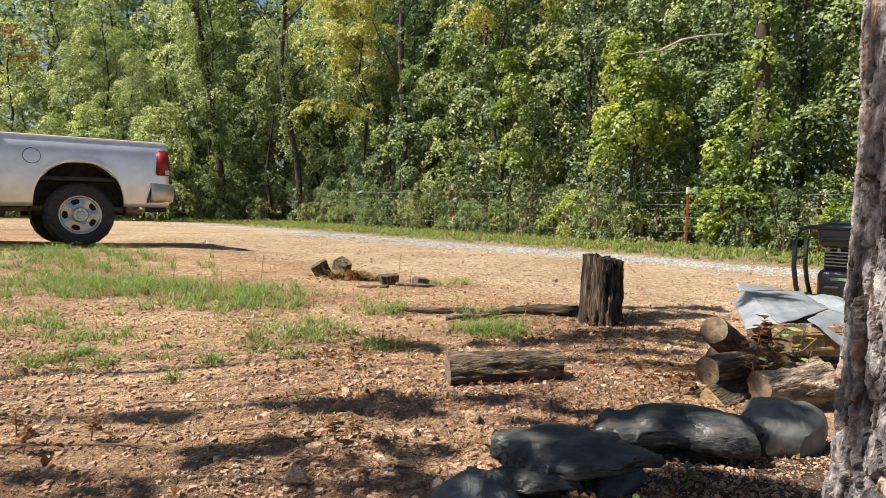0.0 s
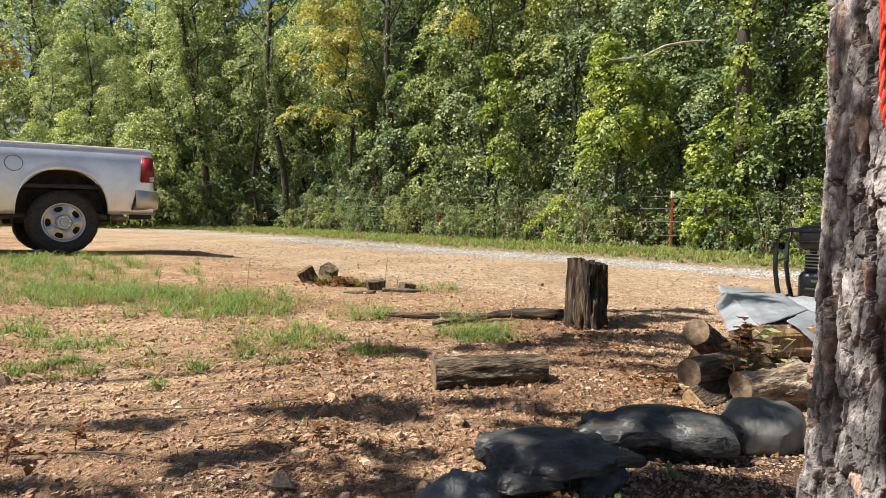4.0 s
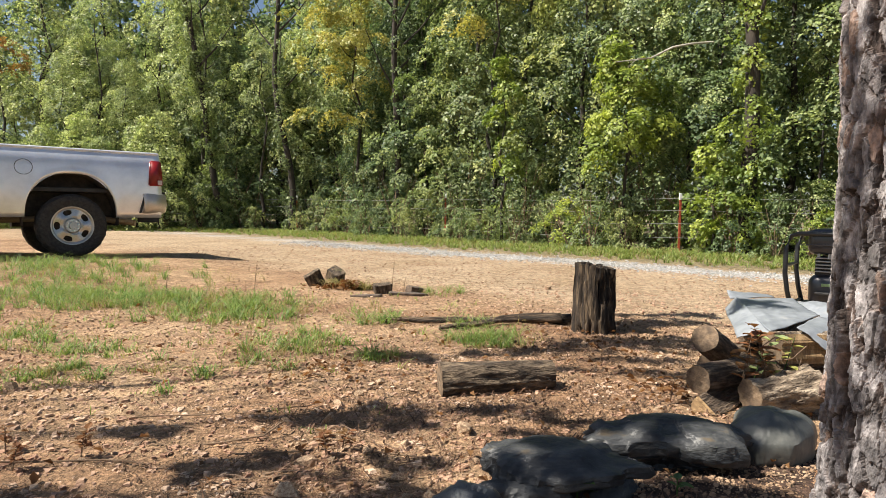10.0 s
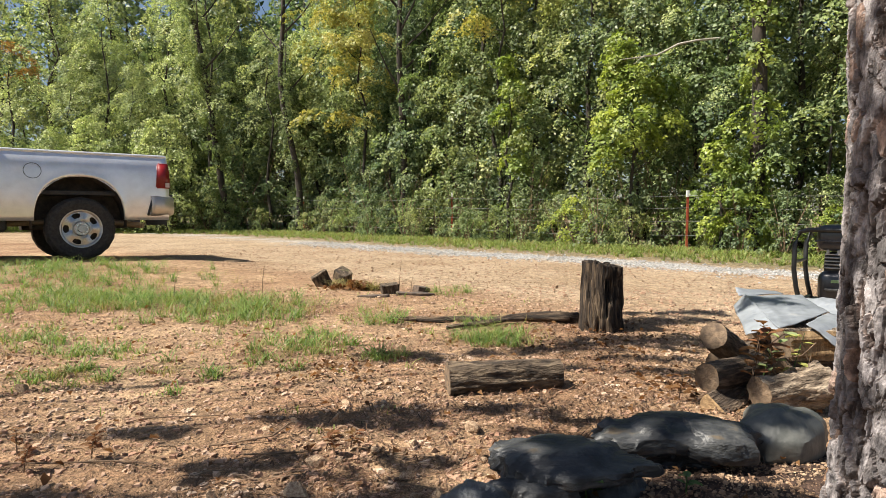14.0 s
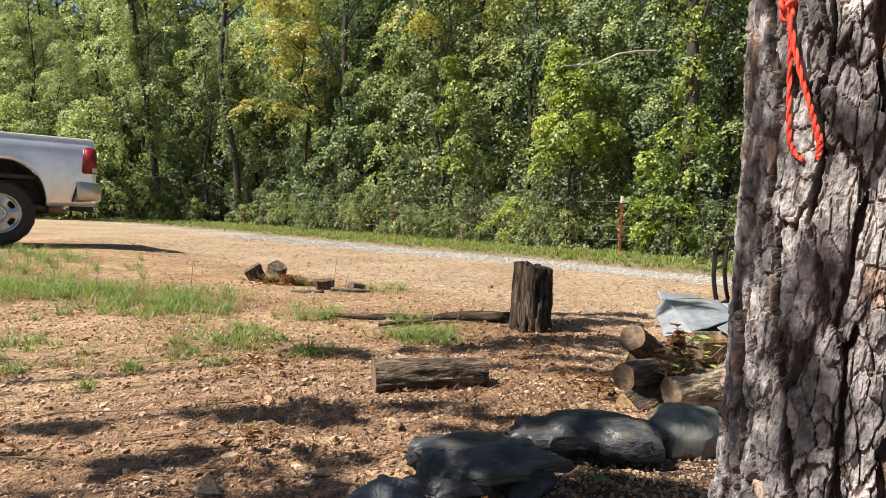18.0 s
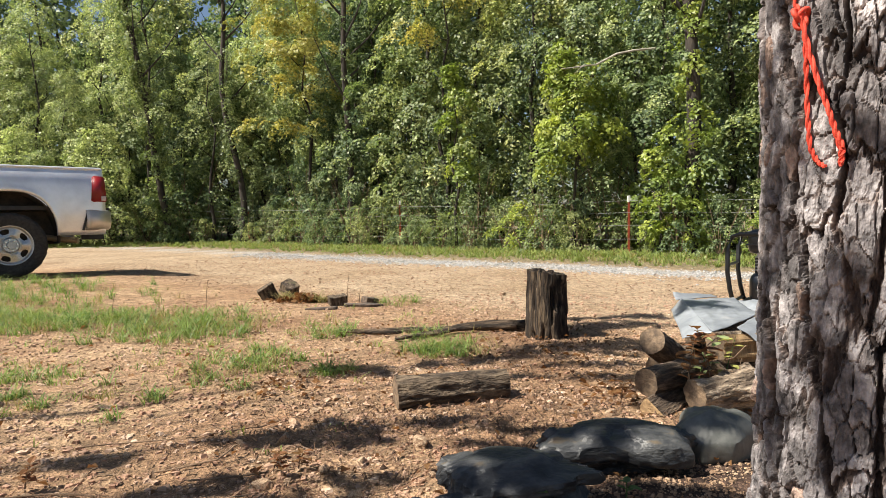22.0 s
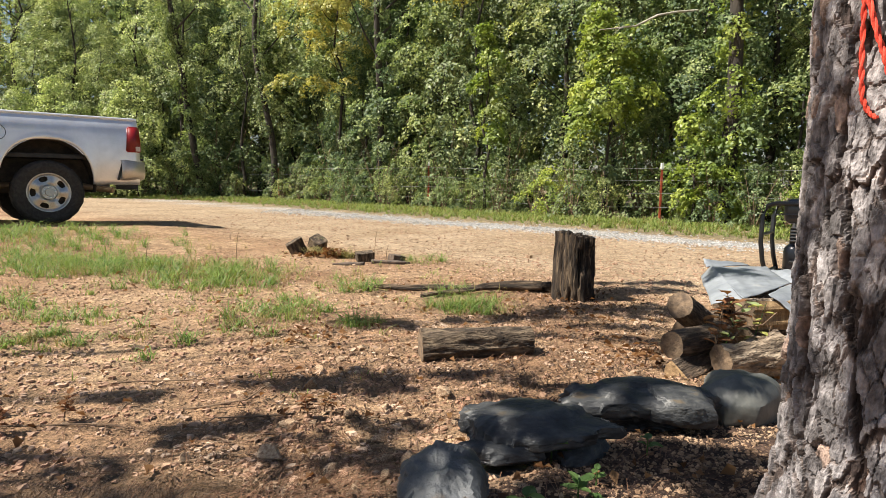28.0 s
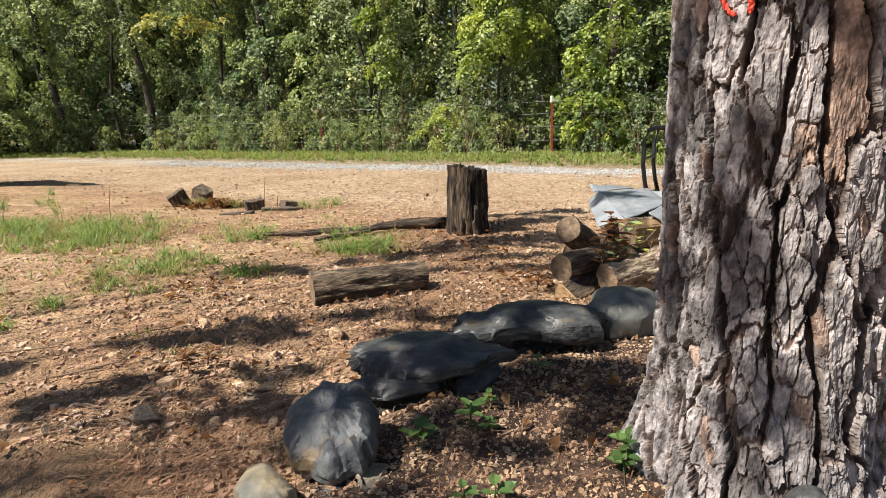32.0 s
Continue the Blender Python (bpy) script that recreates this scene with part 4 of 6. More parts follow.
sprays_high = [(1.15, 2.02, 0.14, 0.09, 0.8), (0.62, 1.62, 0.35, 0.09, 1.0), (0.88, 1.45, 0.2, 0.13, 1.0), (0.35, 1.42, 0.12, 0.08, 1.0),
    (0.5, 1.33, 0.10, 0.05, 0.4), (0.24, 1.16, 0.1, 0.07, 0.8), (1.0, 0.99, 0.1, 0.06, 0.7), (0.1, 1.43, 0.11, 0.1, 0.8),
    (0.25, 2.45, 0.22, 0.06, 0.7), (0.45, 2.2, 0.2, 0.05, 0.7), (2.0, 3.6, 0.2, 0.12, 0.5), (3.25, 5.05, 0.42, 0.3, 1.0),
    (1.25, 2.9, 0.15, 0.07, 0.6), (1.52, 2.75, 0.2, 0.08, 0.5),
    (1.60, 1.08, 0.10, 0.06, 0.2), (1.86, 1.13, 0.13, 0.07, 0.3), (1.12, 1.21, 0.10, 0.05, 0.2), (1.38, 1.25, 0.13, 0.06, 0.28), (1.60, 1.29, 0.13, 0.06, 0.28), (1.84, 1.34, 0.14, 0.07, 0.28), (0.85, 1.66, 0.22, 0.10, 1.0), (0.62, 1.74, 0.2, 0.07, 1.0)]
rs = np.random.default_rng(17)
cloud = []
wood = bmesh.new()
for cx, cy, rx, ry, dense in sprays_low + sprays_mid + sprays_high:
    h = rs.uniform(3.4, 4.2) if cy < 2.5 else rs.uniform(4.6, 5.6)
    n = max(14, int(math.pi * rx * ry * dense * 1250))
    a_s = rs.random(n) * 2 * np.pi
    q_s = np.sqrt(rs.random(n)) * (1.0 + 0.25 * np.sin(3 * a_s + cx * 9) + 0.1 * rs.normal(size=n))
    p = np.stack([q_s * np.cos(a_s), q_s * np.sin(a_s)], -1)
    lift = h + rs.normal(size=n) * 0.16
    c = np.stack([cx + p[:, 0] * rx, cy + p[:, 1] * ry, np.zeros(n)], -1) + np.outer(lift / SUN.z, np.array(SUN))
    cloud.append(c - np.array(BASE))
    mid = Vector(c.mean(0)) - BASE
    t = tube([Vector((0, 0, mid.z - 2.2)), mid * 0.5 + Vector((0, 0, 2.0)), mid + Vector((0, 0, 0.1))], [0.014, 0.007, 0.003], 6)
    me = bpy.data.meshes.new("t")
    t.to_mesh(me)
    t.free()
    wood.from_mesh(me)
    bpy.data.meshes.remove(me)
part("limbs", wood, TREE_BARK, shade)
part("trunk", tube([(0, 0, -0.1), (0.05, 0, 1.6), (-0.1, -0.05, 3.2), (-0.4, -0.2, 4.8)], [0.28, 0.22, 0.17, 0.10], 12, 0.1), TREE_BARK, shade, smooth=True)
for k in range(34):   # the fuller side of the crown, away from the yard
    cen = np.array([rs.uniform(-3.4, -0.9), rs.uniform(-3.2, -0.6), rs.uniform(3.6, 6.6)])
    cloud.append(cen + rs.normal(size=(70, 3)) * np.array([0.32, 0.32, 0.2]))
for k in range(6):
    tip = Vector((-0.6 - 0.4 * k, -0.6 - 0.4 * (k % 3), 4.4 + 0.3 * k))
    t = tube([(-0.1, -0.05, 2.6 + 0.3 * k), tip * 0.6 + Vector((0, 0, 1.3)), tip], [0.07, 0.045, 0.012], 7, 0.15, seed=k)
    part("bough", t, TREE_BARK, shade)
leaf_object("crown", np.concatenate(cloud), 0.10, GREEN, shade, 17)


# ---- silver pickup truck ----
PAINT = plain("silver_paint", (0.88, 0.89, 0.91), 0.32, 0.58, 0.5, coat=0.7)
TYRE = material("tyre_rubber", [(0.022, 0.021, 0.02), (0.045, 0.042, 0.038)], 30, 0.8, 0.3, 120)
BLACK = material("black_plastic", [(0.018, 0.018, 0.018), (0.035, 0.034, 0.033)], 12, 0.6, 0.2, 120)
WELL = material("dusty_wheel_well", [(0.04, 0.033, 0.027), (0.09, 0.07, 0.052)], 9, 0.9, 0.2, 60)
CHROME = plain("chrome", (0.75, 0.75, 0.74), 0.14, 1.0)
STEEL = plain("wheel_metal", (0.50, 0.50, 0.49), 0.34, 0.9)
LAMP_RED = plain("red_lamp_lens", (0.22, 0.010, 0.012), 0.3, 0.0, 0.4, coat=0.15)
LAMP_CLEAR = plain("clear_lamp_lens", (0.6, 0.5, 0.46), 0.15)
GLASS_DARK = plain("tinted_glass", (0.02, 0.025, 0.028), 0.05)

TRUCK = Matrix.Translation((-4.74, 8.30, 0.125)) @ Matrix.Rotation(radians(38), 4, "Z") @ Matrix.Rotation(radians(-2.2), 4, "X")
truck = thing("pickup_truck", "silver pickup truck parked on the gravel track", "truck", TRUCK)
RAIL, SILL = 1.43, 0.515


def arch(xx, centre, half=0.525, top=1.085, low=SILL):
    """Lower edge of the body side, raised over the wheel."""
    q = abs(xx - centre) / half
    return low if q >= 1 else low + (top - low) * (1 - q ** 2.6) ** (1 / 2.2)


def side_depth(z):
    """How far the skin lies in from the widest line, by height: rounded rail, slight tumblehome, tuck at the sill."""
    top = 0.085 * max(0.0, (z - 1.18) / 0.25) ** 2.0
    return top + 0.16 * max(0, z - 0.92) ** 2 + 0.30 * max(0, 0.88 - z) ** 2


def body_side(x0, x1, wheel, y_sign, y_off, mat, name, parent):
    """A body panel with its wheel opening, a turned-in lip and thickness."""
    bm = bmesh.new()
    xs = sorted(set([x0, x1] + list(np.linspace(x0, x1, 40)) + [wheel + 0.525 * math.sin(a) for a in np.linspace(-math.pi / 2, math.pi / 2, 41) if x0 < wheel + 0.525 * math.sin(a) < x1]))
    rows = 22
    grid = []
    for xx in xs:
        lo = arch(xx, wheel)
        col = []
        for k in range(rows + 1):
            z = lo + (RAIL - lo) * (k / rows) ** 0.8
            e = math.hypot((xx - wheel) / 0.60, (z - 0.48) / 0.70)
            flare = 0.008 * math.exp(-((e - 0.92) / 0.05) ** 2) if z < 1.2 else 0.0
            edge_in = 0.05 * max(0.0, (xx - (x1 - 0.06)) / 0.06) ** 2 if x1 > 0 and wheel == 0 else 0
            col.append(bm.verts.new((xx, y_off + y_sign * (side_depth(z) - flare + edge_in), z)))
        grid.append(col)
    for a, b in zip(grid[:-1], grid[1:]):
        for k in range(rows):
            bm.faces.new((a[k], b[k], b[k + 1], a[k + 1]))
    inner = [bm.verts.new(c[0].co + Vector((0, y_sign * 0.06, 0.0))) for c in grid]
    for i in range(len(grid) - 1):
        bm.faces.new((grid[i][0], inner[i], inner[i + 1], grid[i + 1][0]))
    roof = [bm.verts.new(c[-1].co + Vector((0, y_sign * 0.10, 0.004))) for c in grid]
    for i in range(len(grid) - 1):
        bm.faces.new((grid[i][-1], grid[i + 1][-1], roof[i + 1], roof[i]))
    bmesh.ops.recalc_face_normals(bm, faces=bm.faces[:])
    return part(name, bm, mat, parent, smooth=True)


near = body_side(-1.0, 1.11, 0.0, 1, -0.03, PAINT, "bed_side", truck)
far = body_side(-1.0, 1.11, 0.0, -1, 1.93, PAINT, "bed_side", truck)
part("tailgate", box(0.06, 1.62, 0.72, (1.075, 0.95, 1.07), 0.02), PAINT, truck)
part("bed_floor", box(1.95, 1.70, 0.06, (0.02, 0.95, 0.88), 0.01), BLACK, truck)
part("bed_front", box(0.05, 1.62, 0.50, (-0.97, 0.95, 1.15), 0.01), PAINT, truck)
for yy in (0.075, 1.825):
    part("bed_rail_cap", box(2.06, 0.11, 0.02, (0.05, yy + (0.035 if yy < 1 else -0.035), RAIL - 0.022), 0.008), PAINT, truck)

# fuel door: a round lid and the dark gap round it
ring = bmesh.new()
bmesh.ops.create_circle(ring, segments=40, radius=0.092, cap_ends=False)
gap = bmesh.ops.extrude_edge_only(ring, edges=ring.edges[:])
outer_v = [g for g in gap["geom"] if isinstance(g, bmesh.types.BMVert)]
bmesh.ops.scale(ring, vec=(1.075, 1.075, 1), verts=outer_v)
bmesh.ops.transform(ring, matrix=Matrix.Translation((-0.525, -0.031, 1.145)) @ Matrix.Rotation(radians(90), 4, "X") @ Matrix.Rotation(radians(-2.0), 4, "X"), verts=ring.verts[:])
fuel_gap = part("fuel_door", ring, BLACK, truck, "round fuel door")

# tail lamp wrapped round the corner
lamp = bmesh.new()
pts = [(0.955, 1.305), (1.112, 1.305), (1.122, 0.955), (0.925, 0.955)]
front = [lamp.verts.new((x, -0.03 + side_depth(z) - 0.048 + (0.045 if x > 1.05 else 0), z)) for x, z in pts]
back = [lamp.verts.new((x, 0.06, z)) for x, z in pts]
lamp.faces.new(front)
lamp.faces.new(back[::-1])
for k in range(4):
    lamp.faces.new((front[k], back[k], back[(k + 1) % 4], front[(k + 1) % 4]))
bmesh.ops.recalc_face_normals(lamp, faces=lamp.faces[:])
bmesh.ops.bevel(lamp, geom=lamp.edges[:], offset=0.016, segments=3, affect="EDGES")
tl = part("tail_lamp", lamp, LAMP_RED, truck, "red tail lamp", smooth=True)
part("reverse_lens", box(0.06, 0.02, 0.065, (1.075, -0.047, 1.0), 0.008), LAMP_CLEAR, tl, "pale lens")
part("tail_lamp", box(0.17, 0.06, 0.35, (0.95, 1.915, 1.13), 0.02), LAMP_RED, truck)

# bumper: a bent chrome bar with a dark step
bump = bmesh.new()
prof = [(0.06, 0.57), (0.0, 0.60), (-0.02, 0.70), (-0.01, 0.83), (0.05, 0.855), (0.12, 0.855)]
lines = []
for (bx, by, sc) in ((0.855, -0.045, 1), (0.93, -0.06, 1), (1.05, -0.03, 1), (1.16, 0.06, 1), (1.22, 0.25, 1), (1.24, 0.95, 1), (1.22, 1.65, 1), (1.16, 1.84, 1), (1.05, 1.93, 1), (0.855, 1.945, 1)):
    t = (by - 0.95) / 1.0
    out = Vector((0.35 if abs(t) > 0.93 else 1.0, t * 1.2 if abs(t) > 0.7 else 0, 0)).normalized()
    lines.append([bump.verts.new((bx - out.x * o * 0.9, by - out.y * o * 0.9, z)) for o, z in prof])
for a, b in zip(lines[:-1], lines[1:]):
    for k in range(len(prof) - 1):
        bump.faces.new((a[k], b[k], b[k + 1], a[k + 1]))
bmesh.ops.recalc_face_normals(bump, faces=bump.faces[:])
bmesh.ops.solidify(bump, geom=bump.faces[:], thickness=0.012)
rear_bumper = part("rear_bumper", bump, plain("dull_chrome", (0.58, 0.53, 0.47), 0.42, 0.7), truck, "chrome rear bumper", smooth=True)
part("bumper_end_trim", box(0.025, 0.05, 0.24, (0.846, -0.022, 0.69), 0.008, Matrix.Rotation(radians(14), 4, "Y")), BLACK, rear_bumper, "black plastic bumper end")
part("bumper_step", box(0.16, 1.5, 0.03, (1.13, 0.95, 0.87), 0.01), BLACK, rear_bumper)
part("hitch", box(0.30, 0.08, 0.08, (1.15, 0.95, 0.50), 0.01), BLACK, truck)


def wheel(x, y, flip):
    w = new("wheel")
    w.parent = truck
    w.matrix_basis = Matrix.Translation((x, y, 0.405)) @ Matrix.Rotation(radians(180 if flip else 0), 4, "Z")
    # revolved tyre: tread towards +y, outer wall at y = 0
    prof = [(0.235, 0.020), (0.255, -0.004), (0.33, -0.014), (0.375, -0.004), (0.398, 0.022), (0.408, 0.06), (0.410, 0.13), (0.408, 0.20), (0.398, 0.24), (0.33, 0.262), (0.24, 0.25)]
    nseg = 72
    v, fc = [], []
    for k in range(nseg):
        a = 2 * math.pi * k / nseg
        for j, (rr, yy) in enumerate(prof):
            lug = 0.007 * (1 if (k // 2 + (j % 2)) % 2 else -1) if 0.02 < yy < 0.245 and rr > 0.39 else 0
            v.append(((rr + lug) * math.cos(a), yy, (rr + lug) * math.sin(a)))
    m_ = len(prof)
    for k in range(nseg):
        for j in range(m_ - 1):
            a, b = k * m_ + j, ((k + 1) % nseg) * m_ + j
            fc.append((a, b, b + 1, a + 1))
    mesh_object("tyre", v, fc, TYRE, w)
    # rim dish with five holes
    v, fc = [], []
    rp_ = [(0.252, 0.002), (0.240, 0.0), (0.228, 0.014), (0.218, 0.030)] + [(0.214 - 0.0055 * q, 0.029 - 0.0006 * q) for q in range(17)] + [(0.115, 0.022), (0.09, 0.026), (0.0, 0.026)]
    nseg = 160
    for k in range(nseg):
        a = 2 * math.pi * k / nseg
        for rr, yy in rp_:
            bulge = -0.010 * math.cos(5 * a) if 0.12 < rr < 0.22 else 0
            v.append((rr * math.cos(a), yy + bulge, rr * math.sin(a)))
    m_ = len(rp_)
    for k in range(nseg):
        a = 2 * math.pi * (k + 0.5) / nseg
        for j in range(m_ - 1):
            mid = (rp_[j][0] + rp_[j + 1][0]) / 2
            off = (a * 5 / (2 * math.pi) % 1 - 0.5) * 2 * math.pi / 5
            if abs(off * mid / (0.038 + 0.34 * (mid - 0.14))) ** 2.6 + abs((mid - 0.175) / 0.034) ** 2.6 < 1:
                continue
            p, q = k * m_ + j, ((k + 1) % nseg) * m_ + j
            fc.append((p, q, q + 1, p + 1))
    rim = mesh_object("rim", v, fc, STEEL, w, True, "five-hole bright metal rim")
    sol = bmesh.new()
    bmesh.ops.create_cone(sol, segments=40, radius1=0.235, radius2=0.235, depth=0.02, cap_ends=True, matrix=Matrix.Translation((0, 0.10, 0)) @ Matrix.Rotation(radians(90), 4, "X"))
    part("brake_disc", sol, WELL, w)
    cap = bmesh.new()
    bmesh.ops.create_cone(cap, segments=36, radius1=0.108, radius2=0.085, depth=0.05, cap_ends=True, matrix=Matrix.Translation((0, 0.010, 0)) @ Matrix.Rotation(radians(90), 4, "X"))
    bmesh.ops.create_cone(cap, segments=30, radius1=0.052, radius2=0.044, depth=0.05, cap_ends=True, matrix=Matrix.Translation((0, -0.022, 0)) @ Matrix.Rotation(radians(90), 4, "X"))
    part("hub_cap", cap, STEEL, w)
    for k in range(8):
        a = 2 * math.pi * k / 8 + 0.2
        nut = bmesh.new()
        bmesh.ops.create_cone(nut, segments=6, radius1=0.010, radius2=0.009, depth=0.03, cap_ends=True, matrix=Matrix.Translation((0.066 * math.cos(a), -0.022, 0.066 * math.sin(a))) @ Matrix.Rotation(radians(90), 4, "X"))
        part("wheel_nut", nut, CHROME, w)
    return w


for x in (0.0, -3.57):
    wheel(x, -0.005, False)
    wheel(x, 1.905, True)
# wheel wells, frame, axle, spare and exhaust under the bed
for yy, sg in ((0.33, 1), (1.57, -1)):
    well = bmesh.new()
    n = 24
    a_ = [well.verts.new((0.55 * math.cos(t), yy - sg * 0.33, 0.50 + 0.60 * math.sin(t))) for t in np.linspace(-0.15, math.pi + 0.15, n)]
    b_ = [well.verts.new((0.55 * math.cos(t), yy + sg * 0.05, 0.50 + 0.60 * math.sin(t))) for t in np.linspace(-0.15, math.pi + 0.15, n)]
    for k in range(n - 1):
        well.faces.new((a_[k], a_[k + 1], b_[k + 1], b_[k]))
    well.faces.new(b_)
    part("wheel_well", well, WELL, truck, "dusty black wheel well")
for yy in (0.48, 1.42):
    part("frame_rail", box(5.2, 0.07, 0.17, (-1.6, yy, 0.64), 0.01), BLACK, truck)
part("axle", tube([(0, 0.2, 0.405), (0, 0.8, 0.41), (0, 1.1, 0.41), (0, 1.7, 0.405)], [0.05, 0.06, 0.06, 0.05], 12), BLACK, truck)
part("differential", box(0.30, 0.30, 0.30, (0, 0.95, 0.41), 0.09, seg=3), BLACK, truck)
part("exhaust_pipe", tube([(-1.0, 0.40, 0.48), (0.3, 0.36, 0.52), (0.62, 0.22, 0.46), (0.78, 0.12, 0.44)], 0.04, 12), plain("rusty_exhaust", (0.30, 0.22, 0.13), 0.6, 0.5), truck)
part("fuel_tank", box(1.1, 0.5, 0.28, (-1.35, 0.35, 0.52), 0.05, seg=3), BLACK, truck)
# cab, doors and front, ahead of the bed
cab = bmesh.new()
cab_side = [(-1.04, 0.50), (-1.04, 1.40), (-1.16, 1.86), (-1.35, 1.90), (-2.55, 1.90), (-3.15, 1.38), (-4.45, 1.22), (-4.55, 0.95), (-4.52, 0.55)]
low, high = [], []
for x, z in cab_side:
    tuck = 0.16 if z > 1.5 else 0.0
    low.append(cab.verts.new((x, -0.02 + tuck, z)))
    high.append(cab.verts.new((x, 1.92 - tuck, z)))
for k in range(len(cab_side) - 1):
    cab.faces.new((low[k], low[k + 1], high[k + 1], high[k]))
for rows_ in (low, high):
    cab.faces.new([rows_[k] for k in (0, 1, 5, 6, 7, 8)])
    cab.faces.new([rows_[k] for k in (1, 2, 3, 4, 5)])
cab.faces.new((low[0], high[0], high[8], low[8]))
bmesh.ops.recalc_face_normals(cab, faces=cab.faces[:])
bmesh.ops.bevel(cab, geom=cab.edges[:], offset=0.03, segments=2, affect="EDGES")
cab_part = part("cab", cab, PAINT, truck)
for y_, s_ in ((-0.004, 1), (1.904, -1)):
    for x0, x1 in ((-1.95, -1.25), (-2.75, -2.05)):
        win = bmesh.new()
        q = [win.verts.new(c) for c in ((x0, y_ + s_ * 0.010, 1.44), (x1, y_ + s_ * 0.010, 1.44), (x1 - 0.02, y_ + s_ * 0.118, 1.80), (x0 + (0.25 if x0 < -2.5 else 0.0), y_ + s_ * 0.118, 1.80))]
        win.faces.new(q)
        bmesh.ops.solidify(win, geom=win.faces[:], thickness=0.02)
        part("side_window", win, GLASS_DARK, cab_part)
part("front_bumper", box(0.22, 1.98, 0.26, (-4.60, 0.95, 0.62), 0.05), CHROME, truck)


# ---- logs and stump ----
def log_mesh(length, r0, r1, seed, ridges=0.12, flat=None, nseg=84, nlen=46, bend=0.0):
    """A round of wood along local z: barked side and two cut ends as separate meshes."""
    t, z = np.meshgrid(np.linspace(0, 2 * np.pi, nseg, endpoint=False), np.linspace(0, 1, nlen))
    rad = (r0 + (r1 - r0) * z) * (1 + 0.10 * (fbm(np.cos(t) * 1.3 + 5, np.sin(t) * 1.3 + z * 1.2, seed) - 0.5) * 2)
    groove = fbm(t * 7 / np.pi * 1.0 + 0.4 * fbm(t * 2, z * 6, seed + 2), z * length * 9, seed + 1, 3)
    shag = fbm(t * 5 / np.pi * 2, z * length * 26 + 0.6 * groove, seed + 4, 3)
    scale_ = np.floor(shag * 6) / 6 + 0.5 * step(0.0, 0.3, shag * 6 % 1) / 6
    rad = rad * (1 + ridges * (groove - 0.55) + 0.10 * (scale_ - 0.5))
    x, y = rad * np.cos(t), rad * np.sin(t)
    if flat is not None:
        y = np.minimum(y, flat * r0 * (1 + 0.06 * (fbm(x * 40, z * 3, seed + 5) - 0.5)))
    x = x + bend * np.sin(np.pi * z)
    v = np.stack([x, y, z * length], -1).reshape(-1, 3)
    idx = np.arange(nseg * nlen).reshape(nlen, nseg)
    nxt = np.roll(idx, -1, 1)
    return v, np.stack([idx[:-1], nxt[:-1], nxt[1:], idx[1:]], -1).reshape(-1, 4), idx


def make_log(name, p0, p1, r0, r1, seed, label, bark=None, end=None, ridges=0.12, flat=None, roll=0.0, group="firewood", bend=0.0, category="log"):
    p0, p1 = Vector(p0), Vector(p1)
    d = p1 - p0
    m = Matrix.Translation(p0) @ d.to_track_quat("Z", "Y").to_matrix().to_4x4() @ Matrix.Rotation(radians(roll), 4, "Z")
    t = thing(name, label, category, m, group=group)
    v, fc, idx = log_mesh(d.length, r0, r1, seed, ridges, flat, bend=bend)
    mesh_object("bark", v, fc, bark or LOG_BARK, t, True)
    for row, zz, sg in ((idx[0], 0.0, -1), (idx[-1], d.length, 1)):
        rim_v = v[row] * np.array([0.985, 0.985, 1])
        c = rim_v.mean(0)
        rings = [rim_v]
        for f in (0.72, 0.42, 0.15):
            q = c + (rim_v - c) * f
            q[:, 2] = zz + sg * 0.006 * (fbm(q[:, 0] * 60, q[:, 1] * 60, seed) - 0.3)
            rings.append(q)
        ev = np.concatenate(rings + [c[None]])
        k = len(rim_v)
        ef = [(a * k + i, a * k + (i + 1) % k, (a + 1) * k + (i + 1) % k, (a + 1) * k + i) for a in range(3) for i in range(k)]
        ef += [(3 * k + i, 3 * k + (i + 1) % k, 4 * k) for i in range(k)]
        mesh_object("cut_end", ev, ef, end or END_WOOD, t, False, "pale sawn end")
    return t


make_log("log", (0.04, 2.695, 0.066), (0.535, 2.785, 0.07), 0.072, 0.073, 61, "weathered grey-brown log lying on the dirt", bark=YARD_BARK, end=END_WOOD, ridges=0.46, roll=190, group="yard wood")

stump = thing("stump", "upright weathered dark wooden stump", "stump", Matrix.Translation((1.078, 4.235, -0.01)), group="yard wood")
t, z = np.meshgrid(np.linspace(0, 2 * np.pi, 96, endpoint=False), np.linspace(0, 1, 40))
rad = 0.138 * (1 - 0.04 * z) * (1 + 0.10 * (vnoise(np.cos(t) * 2 + 4, np.sin(t) * 2 + 4, 3) - 0.5)) * (1 + 0.05 * (1 - z) ** 3)
rad = rad * (1 - 0.22 * step(0.52, 0.66, fbm(t * 9 / np.pi * 2, z * 1.6, 4, 3)) - 0.16 * (fbm(t * 26, z * 4, 6, 3) - 0.5))
top = 0.452 + 0.030 * (fbm(np.cos(t) * 5 + 3, np.sin(t) * 5 + 3, 2) - 0.5) + 0.018 * (np.cos(t - 2.9))
v = np.stack([rad * np.cos(t), rad * np.sin(t), z * top], -1).reshape(-1, 3)
idx = np.arange(96 * 40).reshape(40, 96)
nxt = np.roll(idx, -1, 1)
mesh_object("side", v, np.stack([idx[:-1], nxt[:-1], nxt[1:], idx[1:]], -1).reshape(-1, 4), OLD_WOOD, stump, True)
rim_v = v[idx[-1]]
c = rim_v.mean(0) + np.array([0, 0, -0.015])
ev, ef = [rim_v], []
